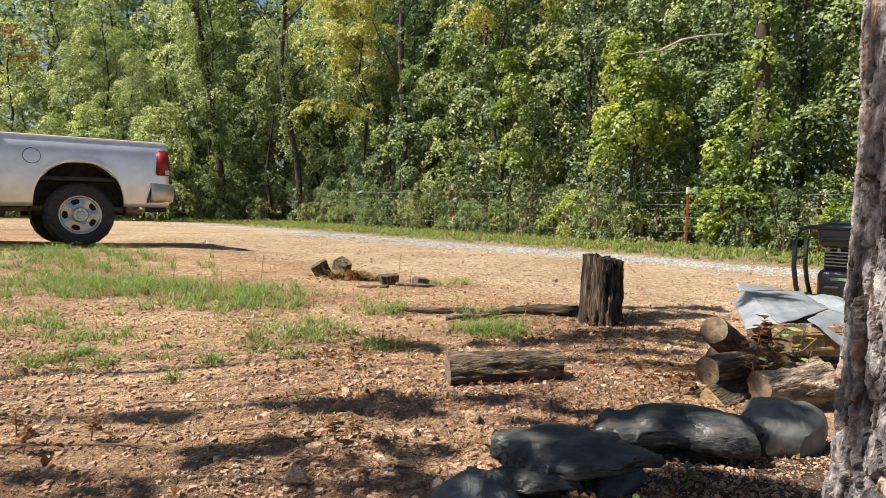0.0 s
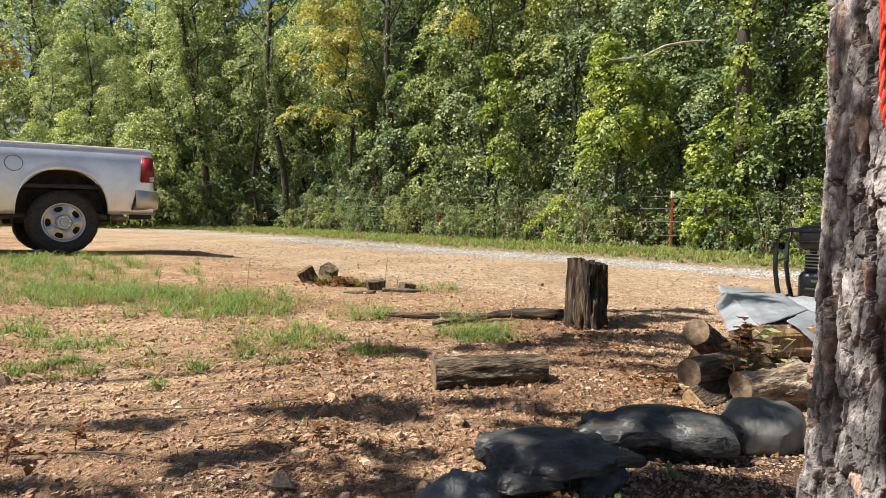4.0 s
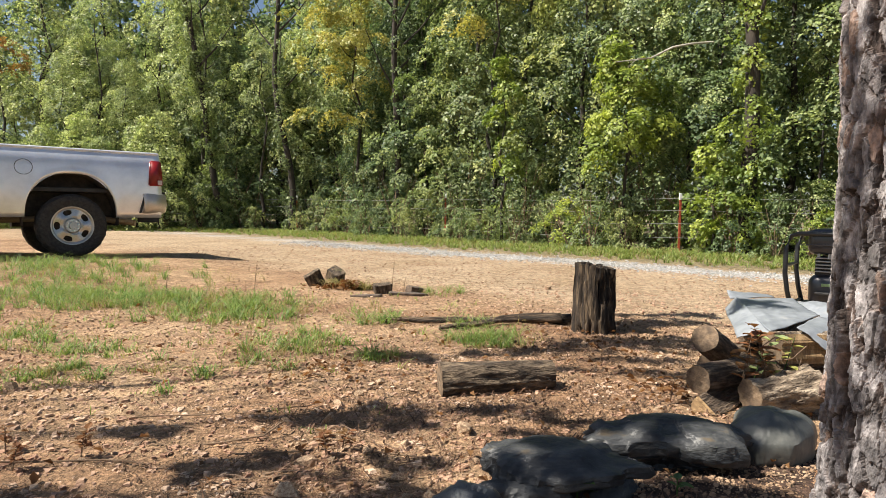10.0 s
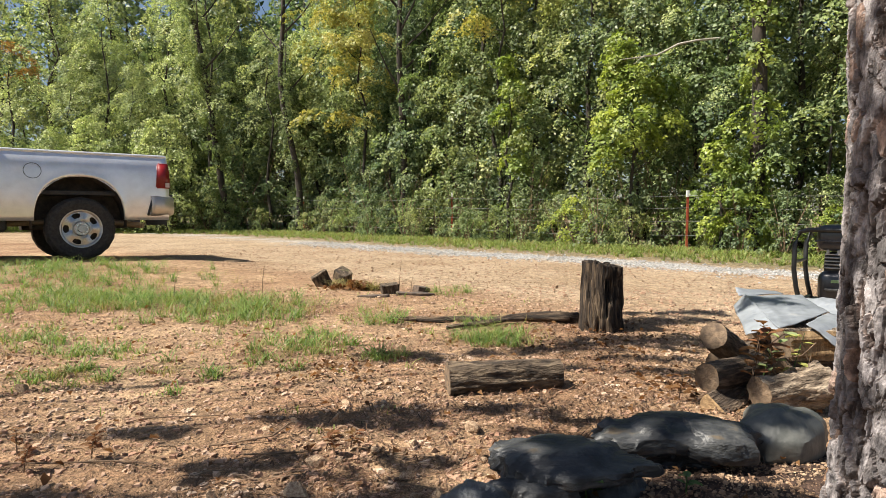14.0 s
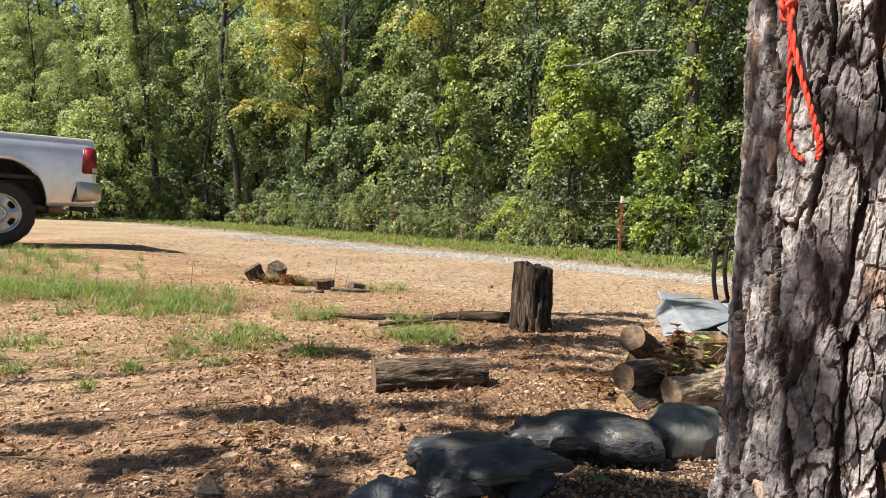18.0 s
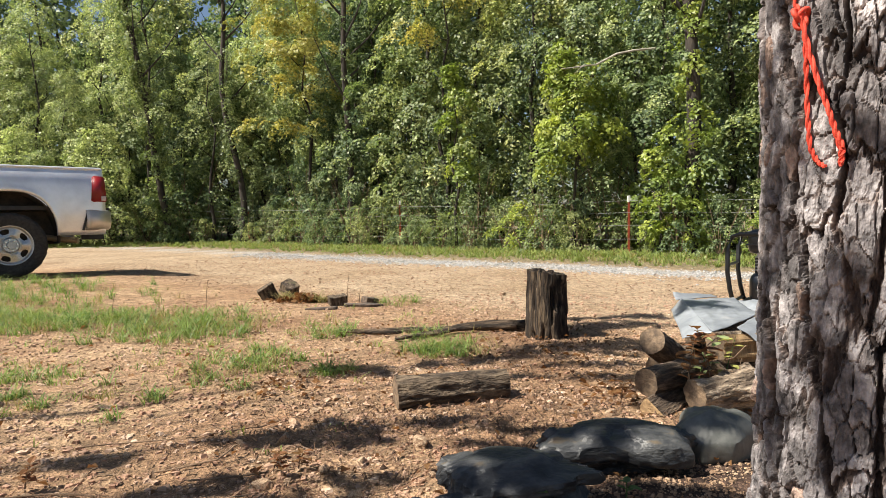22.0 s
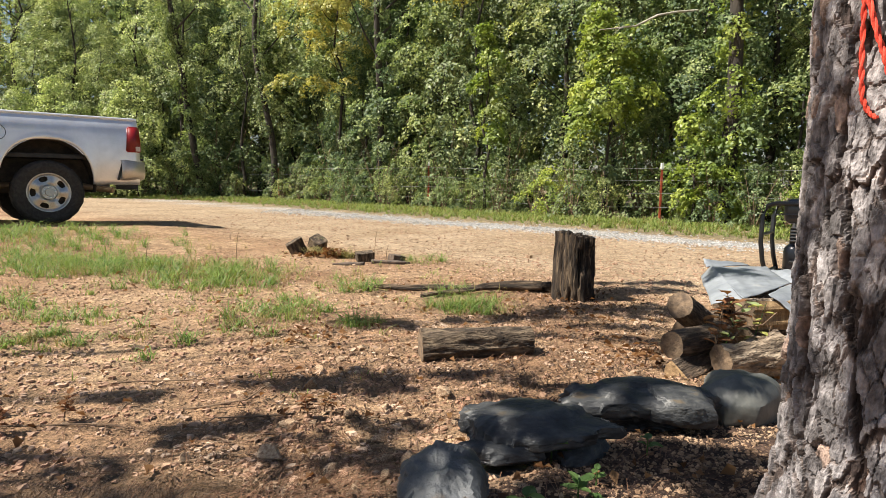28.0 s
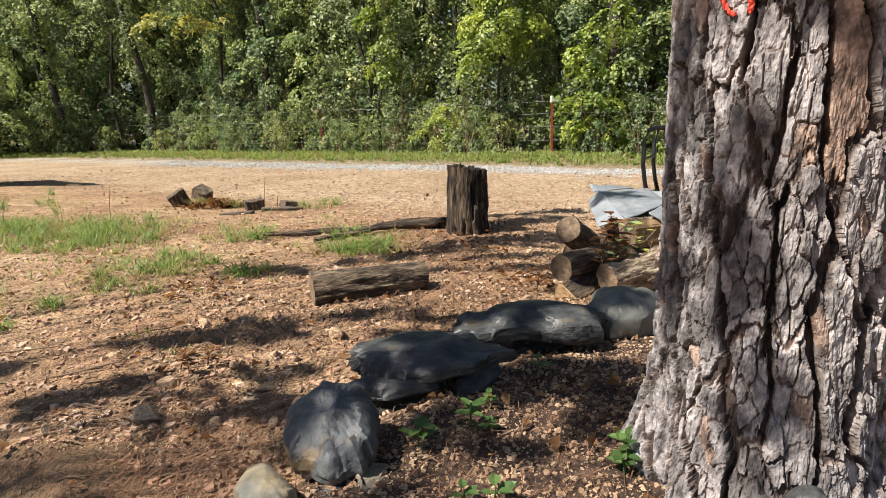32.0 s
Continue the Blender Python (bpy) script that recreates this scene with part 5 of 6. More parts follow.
for f in (0.75, 0.45, 0.2):
    q = c + (rim_v - c) * f
    q[:, 2] += 0.02 * (fbm(q[:, 0] * 30, q[:, 1] * 30, 7) - 0.5)
    ev.append(q)
ev = np.concatenate(ev + [c[None]])
ef = [(a * 96 + i, a * 96 + (i + 1) % 96, (a + 1) * 96 + (i + 1) % 96, (a + 1) * 96 + i) for a in range(3) for i in range(96)] + [(288 + i, 288 + (i + 1) % 96, 384) for i in range(96)]
mesh_object("top", ev, ef, OLD_WOOD, stump)
part("splinter", tube([(-0.055, -0.03, 0.42), (-0.052, -0.03, 0.462), (-0.05, -0.028, 0.482)], [0.02, 0.016, 0.004], 5, 0.3), OLD_WOOD, stump)


def branch(name, line, radii, seed, label, mat=OLD_WOOD):
    pts = [Vector(p) for p in line]
    dense, rr = [], []
    for i in range(len(pts) - 1):
        for k in range(6):
            f = k / 6
            dense.append(pts[i].lerp(pts[i + 1], f) + Vector(noise.noise_vector((i + f + seed, seed, 0))) * (0.012 if max(radii) < 0.008 else 0.03))
            rr.append(radii[i] + (radii[i + 1] - radii[i]) * f)
    dense.append(pts[-1])
    rr.append(radii[-1])
    if max(radii) < 0.008:
        return tagged(part(name, tube(dense, rr, 6, seed=seed), mat, None), label, "branch", "yard wood")
    mat = BRANCH_WOOD
    bm = tube(dense, rr, 18, seed=seed)
    bm.verts.ensure_lookup_table()
    for i, p in enumerate(dense):
        for k in range(18):
            v = bm.verts[i * 18 + k]
            a = 2 * math.pi * k / 18
            f = float(fbm(i * 0.15 + seed, math.cos(a) * 2.2 + 4, seed, 3) + 0.6 * fbm(i * 0.12, math.sin(a) * 4 + 6, seed + 2, 2)) - 0.8
            v.co = p + (v.co - p) * (1 + 1.3 * f)
    return tagged(part(name, bm, mat, None, smooth=True), label, "branch", "yard wood")


branch("rotten_branch", [(-0.34, 4.5, 0.012), (-0.1, 4.46, 0.015), (0.2, 4.5, 0.02), (0.6, 4.55, 0.025), (0.98, 4.46, 0.035)], [0.009, 0.016, 0.022, 0.027, 0.033], 3, "long rotten branch lying behind the stump")
branch("rotten_branch", [(0.05, 4.2, 0.012), (0.25, 4.3, 0.018), (0.5, 4.4, 0.028), (0.9, 4.42, 0.045)], [0.012, 0.019, 0.023, 0.03], 5, "short dark rotten branch by the stump")

# firewood pile
make_log("firewood_log", (1.25, 2.86, 0.232), (1.43, 3.04, 0.115), 0.064, 0.068, 71, "short dark-barked firewood log with sawn end")
make_log("firewood_log", (1.085, 2.53, 0.126), (1.43, 2.76, 0.115), 0.058, 0.062, 72, "round firewood log with pale sawn end")
make_log("firewood_log", (1.075, 2.43, 0.04), (1.30, 2.64, 0.05), 0.054, 0.056, 73, "reddish split firewood log at the bottom of the pile", end=SPLIT_WOOD, flat=0.3, roll=40)
make_log("firewood_log", (1.245, 2.43, 0.086), (1.55, 2.52, 0.100), 0.062, 0.088, 74, "thick firewood log with ridged pale bark", ridges=0.5, bark=RIDGED_BARK, end=END_WOOD)
make_log("firewood_log", (1.34, 3.0, 0.065), (1.66, 3.25, 0.07), 0.065, 0.07, 75, "barked firewood log lying under another")


def split_log(p0, turn, length, wide, tall, seed, label):
    """A quarter of a split round: two torn faces with long grain, and a barked back."""
    t = thing("split_log", label, "log", Matrix.Translation(p0) @ Matrix.Rotation(radians(turn), 4, "Z"), group="firewood")
    prof = [(0.0, 0.0), (-0.012, 0.25 * tall), (-0.004, 0.5 * tall), (-0.014, 0.75 * tall), (0.0, tall), (0.3 * wide, 1.06 * tall), (0.65 * wide, 0.98 * tall), (wide, 0.7 * tall), (0.97 * wide, 0.3 * tall), (0.6 * wide, 0.02)]
    dense = []
    for (y0, z0), (y1, z1) in zip(prof, prof[1:] + prof[:1]):
        dense += [(y0 + (y1 - y0) * f, z0 + (z1 - z0) * f) for f in (0.0, 0.2, 0.4, 0.6, 0.8)]
    k, n_x = len(dense), 14
    d = np.array(dense)
    v = []
    for i in range(n_x):
        x = length * i / (n_x - 1)
        w = 0.016 * (fbm(np.arange(k) * 0.9 + seed, np.full(k, x * 3.0), seed, 3) - 0.5)
        v.append(np.c_[np.full(k, x) + (0.012 * (fbm(d[:, 0] * 50, d[:, 1] * 50, seed) - 0.5) if i in (0, n_x - 1) else 0), d[:, 0] + w, d[:, 1] + w])
    v = np.concatenate(v)
    for name, lo, hi, mat in (("split_face", 0, 20, SPLIT_WOOD), ("bark", 20, 45, RIDGED_BARK), ("split_face", 45, 50, SPLIT_WOOD)):
        own = np.concatenate([v[i * k + (np.arange(lo, hi + 1) % k)] for i in range(n_x)])
        w_ = hi - lo + 1
        mesh_object(name, own, [(i * w_ + j, i * w_ + j + 1, (i + 1) * w_ + j + 1, (i + 1) * w_ + j) for i in range(n_x - 1) for j in range(w_ - 1)], mat, t)
    for row in (0, n_x - 1):
        mesh_object("cut_end", v[row * k:(row + 1) * k], [tuple(range(k))], END_WOOD, t)
    return t


split_log((1.505, 2.69, 0.158), 6, 0.30, 0.13, 0.125, 76, "split firewood with pale bare grain")
make_log("firewood_log", (1.50, 2.76, 0.085), (1.84, 2.84, 0.09), 0.07, 0.072, 79, "barked firewood log under split wood")
for k, (x, y, z) in enumerate(((1.66, 3.02, 0.07), (1.84, 2.95, 0.07), (1.74, 3.1, 0.165), (2.0, 3.2, 0.075), (2.2, 3.2, 0.07), (2.0, 3.3, 0.165))):
    make_log("firewood_log", (x, y, z), (x + 0.28, y + 0.36, z + 0.005), 0.066, 0.068, 80 + k, "barked firewood log under the vinyl sheet")
make_log("firewood_log", (1.85, 3.65, 0.075), (2.25, 3.95, 0.08), 0.07, 0.072, 88, "barked firewood log under the vinyl sheet")
make_log("firewood_log", (1.86, 3.62, 0.185), (2.2, 3.85, 0.19), 0.06, 0.062, 89, "barked firewood log under the vinyl sheet")

VINYL = material("grey_vinyl", [(0.165, 0.182, 0.205), (0.25, 0.27, 0.295)], 4, 0.38, 0.15, 25, spots=((0.31, 0.32, 0.33), 0.64, 7), depth=0.005)


def sheet(name, corners, nu, nv, seed, label, sag=0.03, wrinkle=0.032, fold=None):
    """A stiff cover spanned over the wood, with folds, creases and thickness."""
    a, b, c, d = (np.array(p, float) for p in corners)
    bm = bmesh.new()
    grid = []
    for i in range(nu + 1):
        u = i / nu
        row = []
        for j in range(nv + 1):
            w = j / nv
            p = (a * (1 - u) + b * u) * (1 - w) + (d * (1 - u) + c * u) * w
            p[2] += wrinkle * 2 * (float(fbm(u * 3.1 + seed, w * 2.3, seed)) - 0.5) + 0.4 * wrinkle * (float(fbm(u * 11, w * 9, seed + 1)) - 0.5)
            p[2] += sag * math.sin(math.pi * u) * (1 - abs(2 * w - 1) ** 3)
            p[:2] += 0.03 * (float(fbm(w * 5 + 7, u * 2, seed + 2)) - 0.5)
            if fold and u < fold[0]:
                p[2] -= fold[1] * ((fold[0] - u) / fold[0]) ** 1.4
            row.append(bm.verts.new(p))
        grid.append(row)
    for i in range(nu):
        for j in range(nv):
            bm.faces.new((grid[i][j], grid[i + 1][j], grid[i + 1][j + 1], grid[i][j + 1]))
    bmesh.ops.recalc_face_normals(bm, faces=bm.faces[:])
    bmesh.ops.solidify(bm, geom=bm.faces[:], thickness=0.004)
    return tagged(part(name, bm, VINYL, None, smooth=True), label, "tarp", "tarp over the firewood")


sheet("vinyl_sheet", [(1.585, 2.94, 0.248), (1.97, 3.20, 0.292), (2.20, 3.85, 0.285), (1.79, 3.72, 0.305)], 40, 30, 3, "pale grey vinyl sheet draped over firewood", sag=0.012, wrinkle=0.010)
sheet("vinyl_sheet", [(1.595, 2.945, 0.250), (1.795, 3.72, 0.308), (1.74, 3.74, 0.235), (1.495, 3.07, 0.195)], 24, 12, 5, "grey vinyl side flap hanging over the wood", sag=0.0, wrinkle=0.012)
sheet("vinyl_sheet", [(1.575, 2.70, 0.318), (1.70, 2.655, 0.215), (1.95, 2.80, 0.28), (1.86, 3.02, 0.312)], 20, 20, 6, "folded flap of grey vinyl sheet over split wood", sag=0.012, wrinkle=0.008)
sheet("vinyl_sheet", [(1.80, 3.80, 0.288), (2.14, 3.94, 0.286), (2.13, 4.02, 0.292), (1.82, 3.90, 0.325)], 16, 8, 9, "turned-up back edge of the grey vinyl sheet", sag=0.0, wrinkle=0.006)
sheet("vinyl_sheet", [(2.10, 3.30, 0.20), (2.45, 3.20, 0.22), (2.5, 3.7, 0.23), (2.24, 3.9, 0.26)], 16, 16, 4, "crumpled grey vinyl sheet over more firewood", sag=0.04, wrinkle=0.04)

# ---- portable generator ----
NAVY = plain("navy_enamel", (0.016, 0.020, 0.030), 0.3, 0.0, 0.5, coat=0.3)
FRAME = plain("black_tube_frame", (0.02, 0.021, 0.022), 0.4)
ALLOY = plain("cast_alloy", (0.34, 0.345, 0.34), 0.5, 0.5)
STRIPE = plain("pale_green_stripe", (0.22, 0.34, 0.16), 0.5)
gen = thing("generator", "black open-frame portable generator with navy tank", "generator", Matrix.Translation((2.78, 4.95, float(height(2.9, 5.0)))) @ Matrix.Rotation(radians(-40), 4, "Z"))
for yy in (0.0, 0.43):
    part("frame_tube", tube([(0.03, yy, 0.08), (0.0, yy, 0.2), (-0.02, yy, 0.34), (-0.02, yy, 0.54), (0.015, yy, 0.635), (0.07, yy, 0.655), (0.56, yy, 0.655), (0.62, yy, 0.60), (0.62, yy, 0.12), (0.56, yy, 0.07), (0.06, yy, 0.07), (0.03, yy, 0.08)], 0.018, 12), FRAME, gen, smooth=True)
for x, z in ((0.02, 0.10), (0.6, 0.1), (-0.02, 0.40), (0.03, 0.645)):
    part("cross_tube", tube([(x, 0, z), (x, 0.43, z)], 0.013, 8), FRAME, gen)
tank = part("fuel_tank", box(0.46, 0.40, 0.20, (0.35, 0.215, 0.595), 0.055, seg=4), NAVY, gen, "dark navy fuel tank", smooth=True)
part("tank_seam", box(0.475, 0.415, 0.012, (0.35, 0.215, 0.57), 0.004), NAVY, tank)
cap_bm = bmesh.new()
bmesh.ops.create_cone(cap_bm, segments=24, radius1=0.035, radius2=0.03, depth=0.03, cap_ends=True, matrix=Matrix.Translation((0.35, 0.22, 0.705)))
part("fuel_cap", cap_bm, BLACK, tank)
part("engine", box(0.32, 0.26, 0.16, (0.33, 0.20, 0.40), 0.02), BLACK, gen, "black engine block")
for k in range(5):
    part("cooling_fin", box(0.26, 0.20, 0.010, (0.31, 0.14, 0.365 + 0.026 * k), 0.003), ALLOY, gen, "grey cast cooling fin")
for k in range(4):
    bolt = bmesh.new()
    bmesh.ops.create_cone(bolt, segments=8, radius1=0.012, radius2=0.010, depth=0.03, cap_ends=True, matrix=Matrix.Translation((0.20 + 0.07 * k, 0.05, 0.49)))
    part("head_bolt", bolt, ALLOY, gen)
part("shroud", box(0.40, 0.30, 0.26, (0.33, 0.17, 0.215), 0.075, seg=5), NAVY, gen, "navy engine shroud", smooth=True)
part("label_plate", box(0.16, 0.006, 0.022, (0.31, 0.018, 0.265), 0.002), STRIPE, gen, "pale green stripe without readable marks")
part("panel", box(0.04, 0.24, 0.22, (0.575, 0.2, 0.34), 0.008), BLACK, gen)
part("base_tray", box(0.52, 0.36, 0.03, (0.32, 0.21, 0.085), 0.008), BLACK, gen)
for x in (0.08, 0.55):
    for yy in (0.02, 0.41):
        part("rubber_foot", box(0.05, 0.05, 0.07, (x, yy, 0.035), 0.008), BLACK, gen)
part("pull_handle", box(0.10, 0.02, 0.025, (0.24, 0.0, 0.20), 0.008), BLACK, gen)


# ---- slate edging of the bed ----
def slab(name, cx, cy, z0, rx, ry, thick, turn, seed, mat, label, tilt=(0, 0), corners=7, under=0.6, lip=(0.40, 0.60), crown=2.6, cleft=0.010, rough=0.005, ragged=1.0):
    """A split stone: a smooth crowned top with a low step or two, a thin ragged lip, and strata set back under it."""
    r6 = np.random.default_rng(seed)
    ang = (np.arange(corners) + 0.55 * (r6.random(corners) - 0.5)) * 2 * np.pi / corners
    far_ = 0.90 + 0.22 * r6.random(corners)
    cor = np.stack([far_ * np.cos(ang), far_ * np.sin(ang)], -1)
    m_ = 26
    f_ = (np.arange(m_) / m_)[None, :, None]
    ring = (cor[:, None] * (1 - f_) + np.roll(cor, -1, 0)[:, None] * f_).reshape(-1, 2)
    ring = 0.4 * ring + 0.3 * (np.roll(ring, 3, 0) + np.roll(ring, -3, 0))
    nseg = len(ring)

    def wob_(k, amp, f=3.0, octaves=4):
        return 1 + amp * (fbm(ring[:, 0] * f + 7 * k, ring[:, 1] * f + seed, seed + k, octaves) - 0.5)

    def top_z(x, y, f):
        big = fbm(x * 6 + seed, y * 6, seed + 5, 3)
        steps = step(0.50, 0.525, big) + step(0.38, 0.40, big) + step(0.60, 0.615, big) - 1.5
        return thick * (lip[1] + (1 - lip[1]) * (1 - f ** crown)) + (0.024 * (big - 0.5) + cleft * steps) * (0.5 + 0.5 * (1 - f ** 8)) + rough * (fbm(x * 40, y * 40 + seed, seed + 6, 3) - 0.5)

    outline = wob_(9, 0.40, 1.6, 1) * wob_(10, 0.16 * ragged, 5)
    wavy = 0.30 * thick * (fbm(ring[:, 0] * 1.5 + 5, ring[:, 1] * 1.5, seed + 7, 2) - 0.5)
    v = []
    low_rows = 9
    for k in range(low_rows):   # strata below the lip, in uneven ledges
        f = k / low_rows
        ledge = (np.floor(f * 4) + step(0.5, 1.0, f * 4 % 1)) / 4
        out = (under + (0.95 - under) * ledge ** 1.5) * outline * wob_(k // 2 + 20, 0.20 * ragged, 4, 3) * wob_(k + 30, 0.07 * ragged, 13)
        v.append(np.c_[ring[:, 0] * out * rx, ring[:, 1] * out * ry, thick * lip[0] * f + wavy * f + 0.008 * (fbm(ring[:, 0] * 6, ring[:, 1] * 6 + k, seed + 3) - 0.5)])
    for j, (f, zf) in enumerate(((0.97, 0.0), (1.0, 0.22), (0.985, 0.45), (0.995, 0.62), (0.965, 0.92))):
        w = outline * f * wob_(40 + j, 0.05 * ragged, 9)
        v.append(np.c_[ring[:, 0] * w * rx, ring[:, 1] * w * ry, thick * (lip[0] + (lip[1] - lip[0]) * zf) + wavy])
    for f in (0.94, 0.90, 0.85, 0.79, 0.72, 0.65, 0.58, 0.50, 0.42, 0.34, 0.26, 0.18, 0.10, 0.04):
        own = (1 + (outline - 1) * f ** 2) * f
        x, y = ring[:, 0] * own * rx, ring[:, 1] * own * ry
        v.append(np.c_[x, y, top_z(x, y, np.full(nseg, f)) + wavy * f ** 9])
    v.append(np.array([[0, 0, float(top_z(np.zeros(1), np.zeros(1), np.zeros(1))[0])]]))
    n_r = len(v) - 1
    v = np.concatenate(v)
    fc = [(a * nseg + i, a * nseg + (i + 1) % nseg, (a + 1) * nseg + (i + 1) % nseg, (a + 1) * nseg + i) for a in range(n_r - 1) for i in range(nseg)]
    fc += [((n_r - 1) * nseg + i, (n_r - 1) * nseg + (i + 1) % nseg, n_r * nseg) for i in range(nseg)]
    fc.append(tuple(range(nseg))[::-1])
    ob = mesh_object(name, v, fc, mat, None, True)
    ob.data.set_sharp_from_angle(angle=radians(36))
    ob.matrix_world = Matrix.Translation((cx, cy, z0)) @ Euler((radians(tilt[0]), radians(tilt[1]), radians(turn))).to_matrix().to_4x4()
    return tagged(ob, label, "stone", "slate edging stones")


slab("edging_stone", 0.37, 1.715, 0.058, 0.25, 0.135, 0.085, 3, 3, SLATE, "broad flat dark slate slab edging the bed", (5, -1), corners=6, under=0.30, lip=(0.30, 0.72), crown=4.0, cleft=0.007, ragged=2.4)
slab("edging_stone", 0.26, 1.63, 0.035, 0.14, 0.055, 0.04, 6, 14, SLATE, "thin dark slate layer under a slab", (2, 0))
slab("edging_stone", 0.27, 1.62, -0.02, 0.12, 0.07, 0.065, 10, 12, SLATE, "small slate stone propping a slab")
slab("edging_stone", 0.50, 1.73, -0.02, 0.12, 0.08, 0.09, 40, 15, SLATE, "small slate stone propping a slab")
slab("edging_stone", 0.75, 1.94, -0.02, 0.18, 0.08, 0.08, 5, 17, SLATE, "dark slate stone propping a long slab")
slab("edging_stone", 0.75, 1.915, 0.025, 0.28, 0.125, 0.115, -3, 5, SLATE, "long dark slate slab edging the bed", (6, 0), corners=6, under=0.40, lip=(0.50, 0.84), crown=4.0, cleft=0.011, ragged=2.6)
slab("edging_stone", 1.11, 2.02, -0.01, 0.18, 0.15, 0.18, 20, 8, SLATE_GREY, "smooth rounded grey slate block beside the firewood", (5, -3), under=0.9, lip=(0.25, 0.58), crown=2.6, cleft=0.004, ragged=0.2)
slab("edging_stone", 0.095, 1.39, 0.0, 0.125, 0.15, 0.15, -14, 23, SLATE_BLUE, "rounded blue-grey slate with rusty layered edge", (10, -3), corners=6, under=0.7, lip=(0.40, 0.66), crown=3.0, cleft=0.010, rough=0.014, ragged=2.0)
slab("edging_stone", 0.17, 1.255, 0.0, 0.055, 0.05, 0.06, 30, 31, SLATE_TAN, "small brown slate chip leaning on a slab", (10, 20))
slab("edging_stone", -0.035, 1.225, -0.02, 0.055, 0.105, 0.11, 18, 36, SLATE_TAN, "yellowish lichen-stained edging stone", (12, -4), corners=5, under=0.85, lip=(0.3, 0.7))
slab("edging_stone", -0.13, 1.165, -0.03, 0.07, 0.08, 0.085, -30, 44, SLATE_TAN, "pale brown edging stone", (8, -10), corners=5, under=0.85, lip=(0.3, 0.7))
slab("edging_stone", -0.13, 1.06, -0.03, 0.11, 0.07, 0.085, 12, 47, SLATE_GREY, "grey flat edging stone", (4, -4))
slab("edging_stone", 0.095, 1.245, 0.0, 0.045, 0.035, 0.05, 60, 52, SLATE, "small grey slate chip")
slab("edging_stone", 0.865, 0.86, 0.05, 0.06, 0.05, 0.085, 60, 57, SLATE, "grey stone leaning against the pine's foot")


# ---- loose stones ----
def rock_mesh(seed, flat=0.6):
    bm = bmesh.new()
    bmesh.ops.create_icosphere(bm, subdivisions=2, radius=0.5)
    r7 = random.Random(seed)
    cuts = [(Vector((r7.gauss(0, 1), r7.gauss(0, 1), r7.gauss(0, 0.7))).normalized(), 0.17 + 0.17 * r7.random()) for _ in range(10)]
    for v in bm.verts:
        for nrm, d in cuts:
            over = v.co.dot(nrm) - d
            if over > 0:
                v.co -= nrm * over
        v.co += Vector(noise.noise_vector(v.co * 4 + Vector((seed, 0, 0)))) * 0.035
        v.co.z *= flat
    me = bpy.data.meshes.new("stone")
    bm.to_mesh(me)
    bm.free()
    me.materials.append(ROCK)
    return me


ROCKS = [rock_mesh(k, 0.5 + 0.06 * k) for k in range(7)]


def rock(x, y, size, k, label, turn):
    ob = new("rock", ROCKS[k % 7])
    ob.matrix_world = Matrix.Translation((x, y, float(height(x, y)) + 0.10 * size)) @ Euler((0.2 * math.sin(k * 3.1), 0.2 * math.cos(k * 1.7), turn)).to_matrix().to_4x4() @ Matrix.Scale(size, 4)
    return tagged(ob, label, "rock", "loose stones in the yard")


NAMED = [(-0.375, 1.70, 0.125), (-0.37, 1.90, 0.085), (0.125, 2.19, 0.095), (-0.30, 2.625, 0.055), (-0.22, 2.80, 0.06), (-0.365, 2.49, 0.07), (-0.36, 2.28, 0.09), (-0.60, 2.19, 0.065), (-0.08, 2.07, 0.07), (-0.20, 2.0, 0.055), (-1.77, 2.66, 0.09), (-1.24, 2.83, 0.06), (0.92, 2.48, 0.09), (-0.61, 1.67, 0.05), (0.01, 1.70, 0.10), (-0.05, 1.69, 0.06), (1.18, 6.52, 0.09), (-0.01, 2.63, 0.05), (-0.08, 1.84, 0.06), (-0.3, 1.94, 0.05), (-0.12, 1.50, 0.05), (-0.2, 1.62, 0.07), (-0.05, 1.58, 0.06), (-0.13, 1.47, 0.045)]
rr = random.Random(3)
for k, (x, y, s_) in enumerate(NAMED):
    rock(x, y, s_ * 0.95, k, "angular tan field stone half sunk in the dirt", rr.random() * 6)
n = 0
while n < 230:
    x, y = rr.uniform(-2.6, 1.5), rr.uniform(1.25, 5.5)
    if bed_mask(x, y) > 0.05 or (0.0 < x < 0.6 and 2.6 < y < 2.85) or (x > 1.0 and y < 3.2) or math.hypot(x - 1.08, y - 4.2) < 0.2:
        continue
    rock(x, y, rr.uniform(0.02, 0.042), n + 30, "small angular tan stone on the dirt", rr.random() * 6)
    n += 1


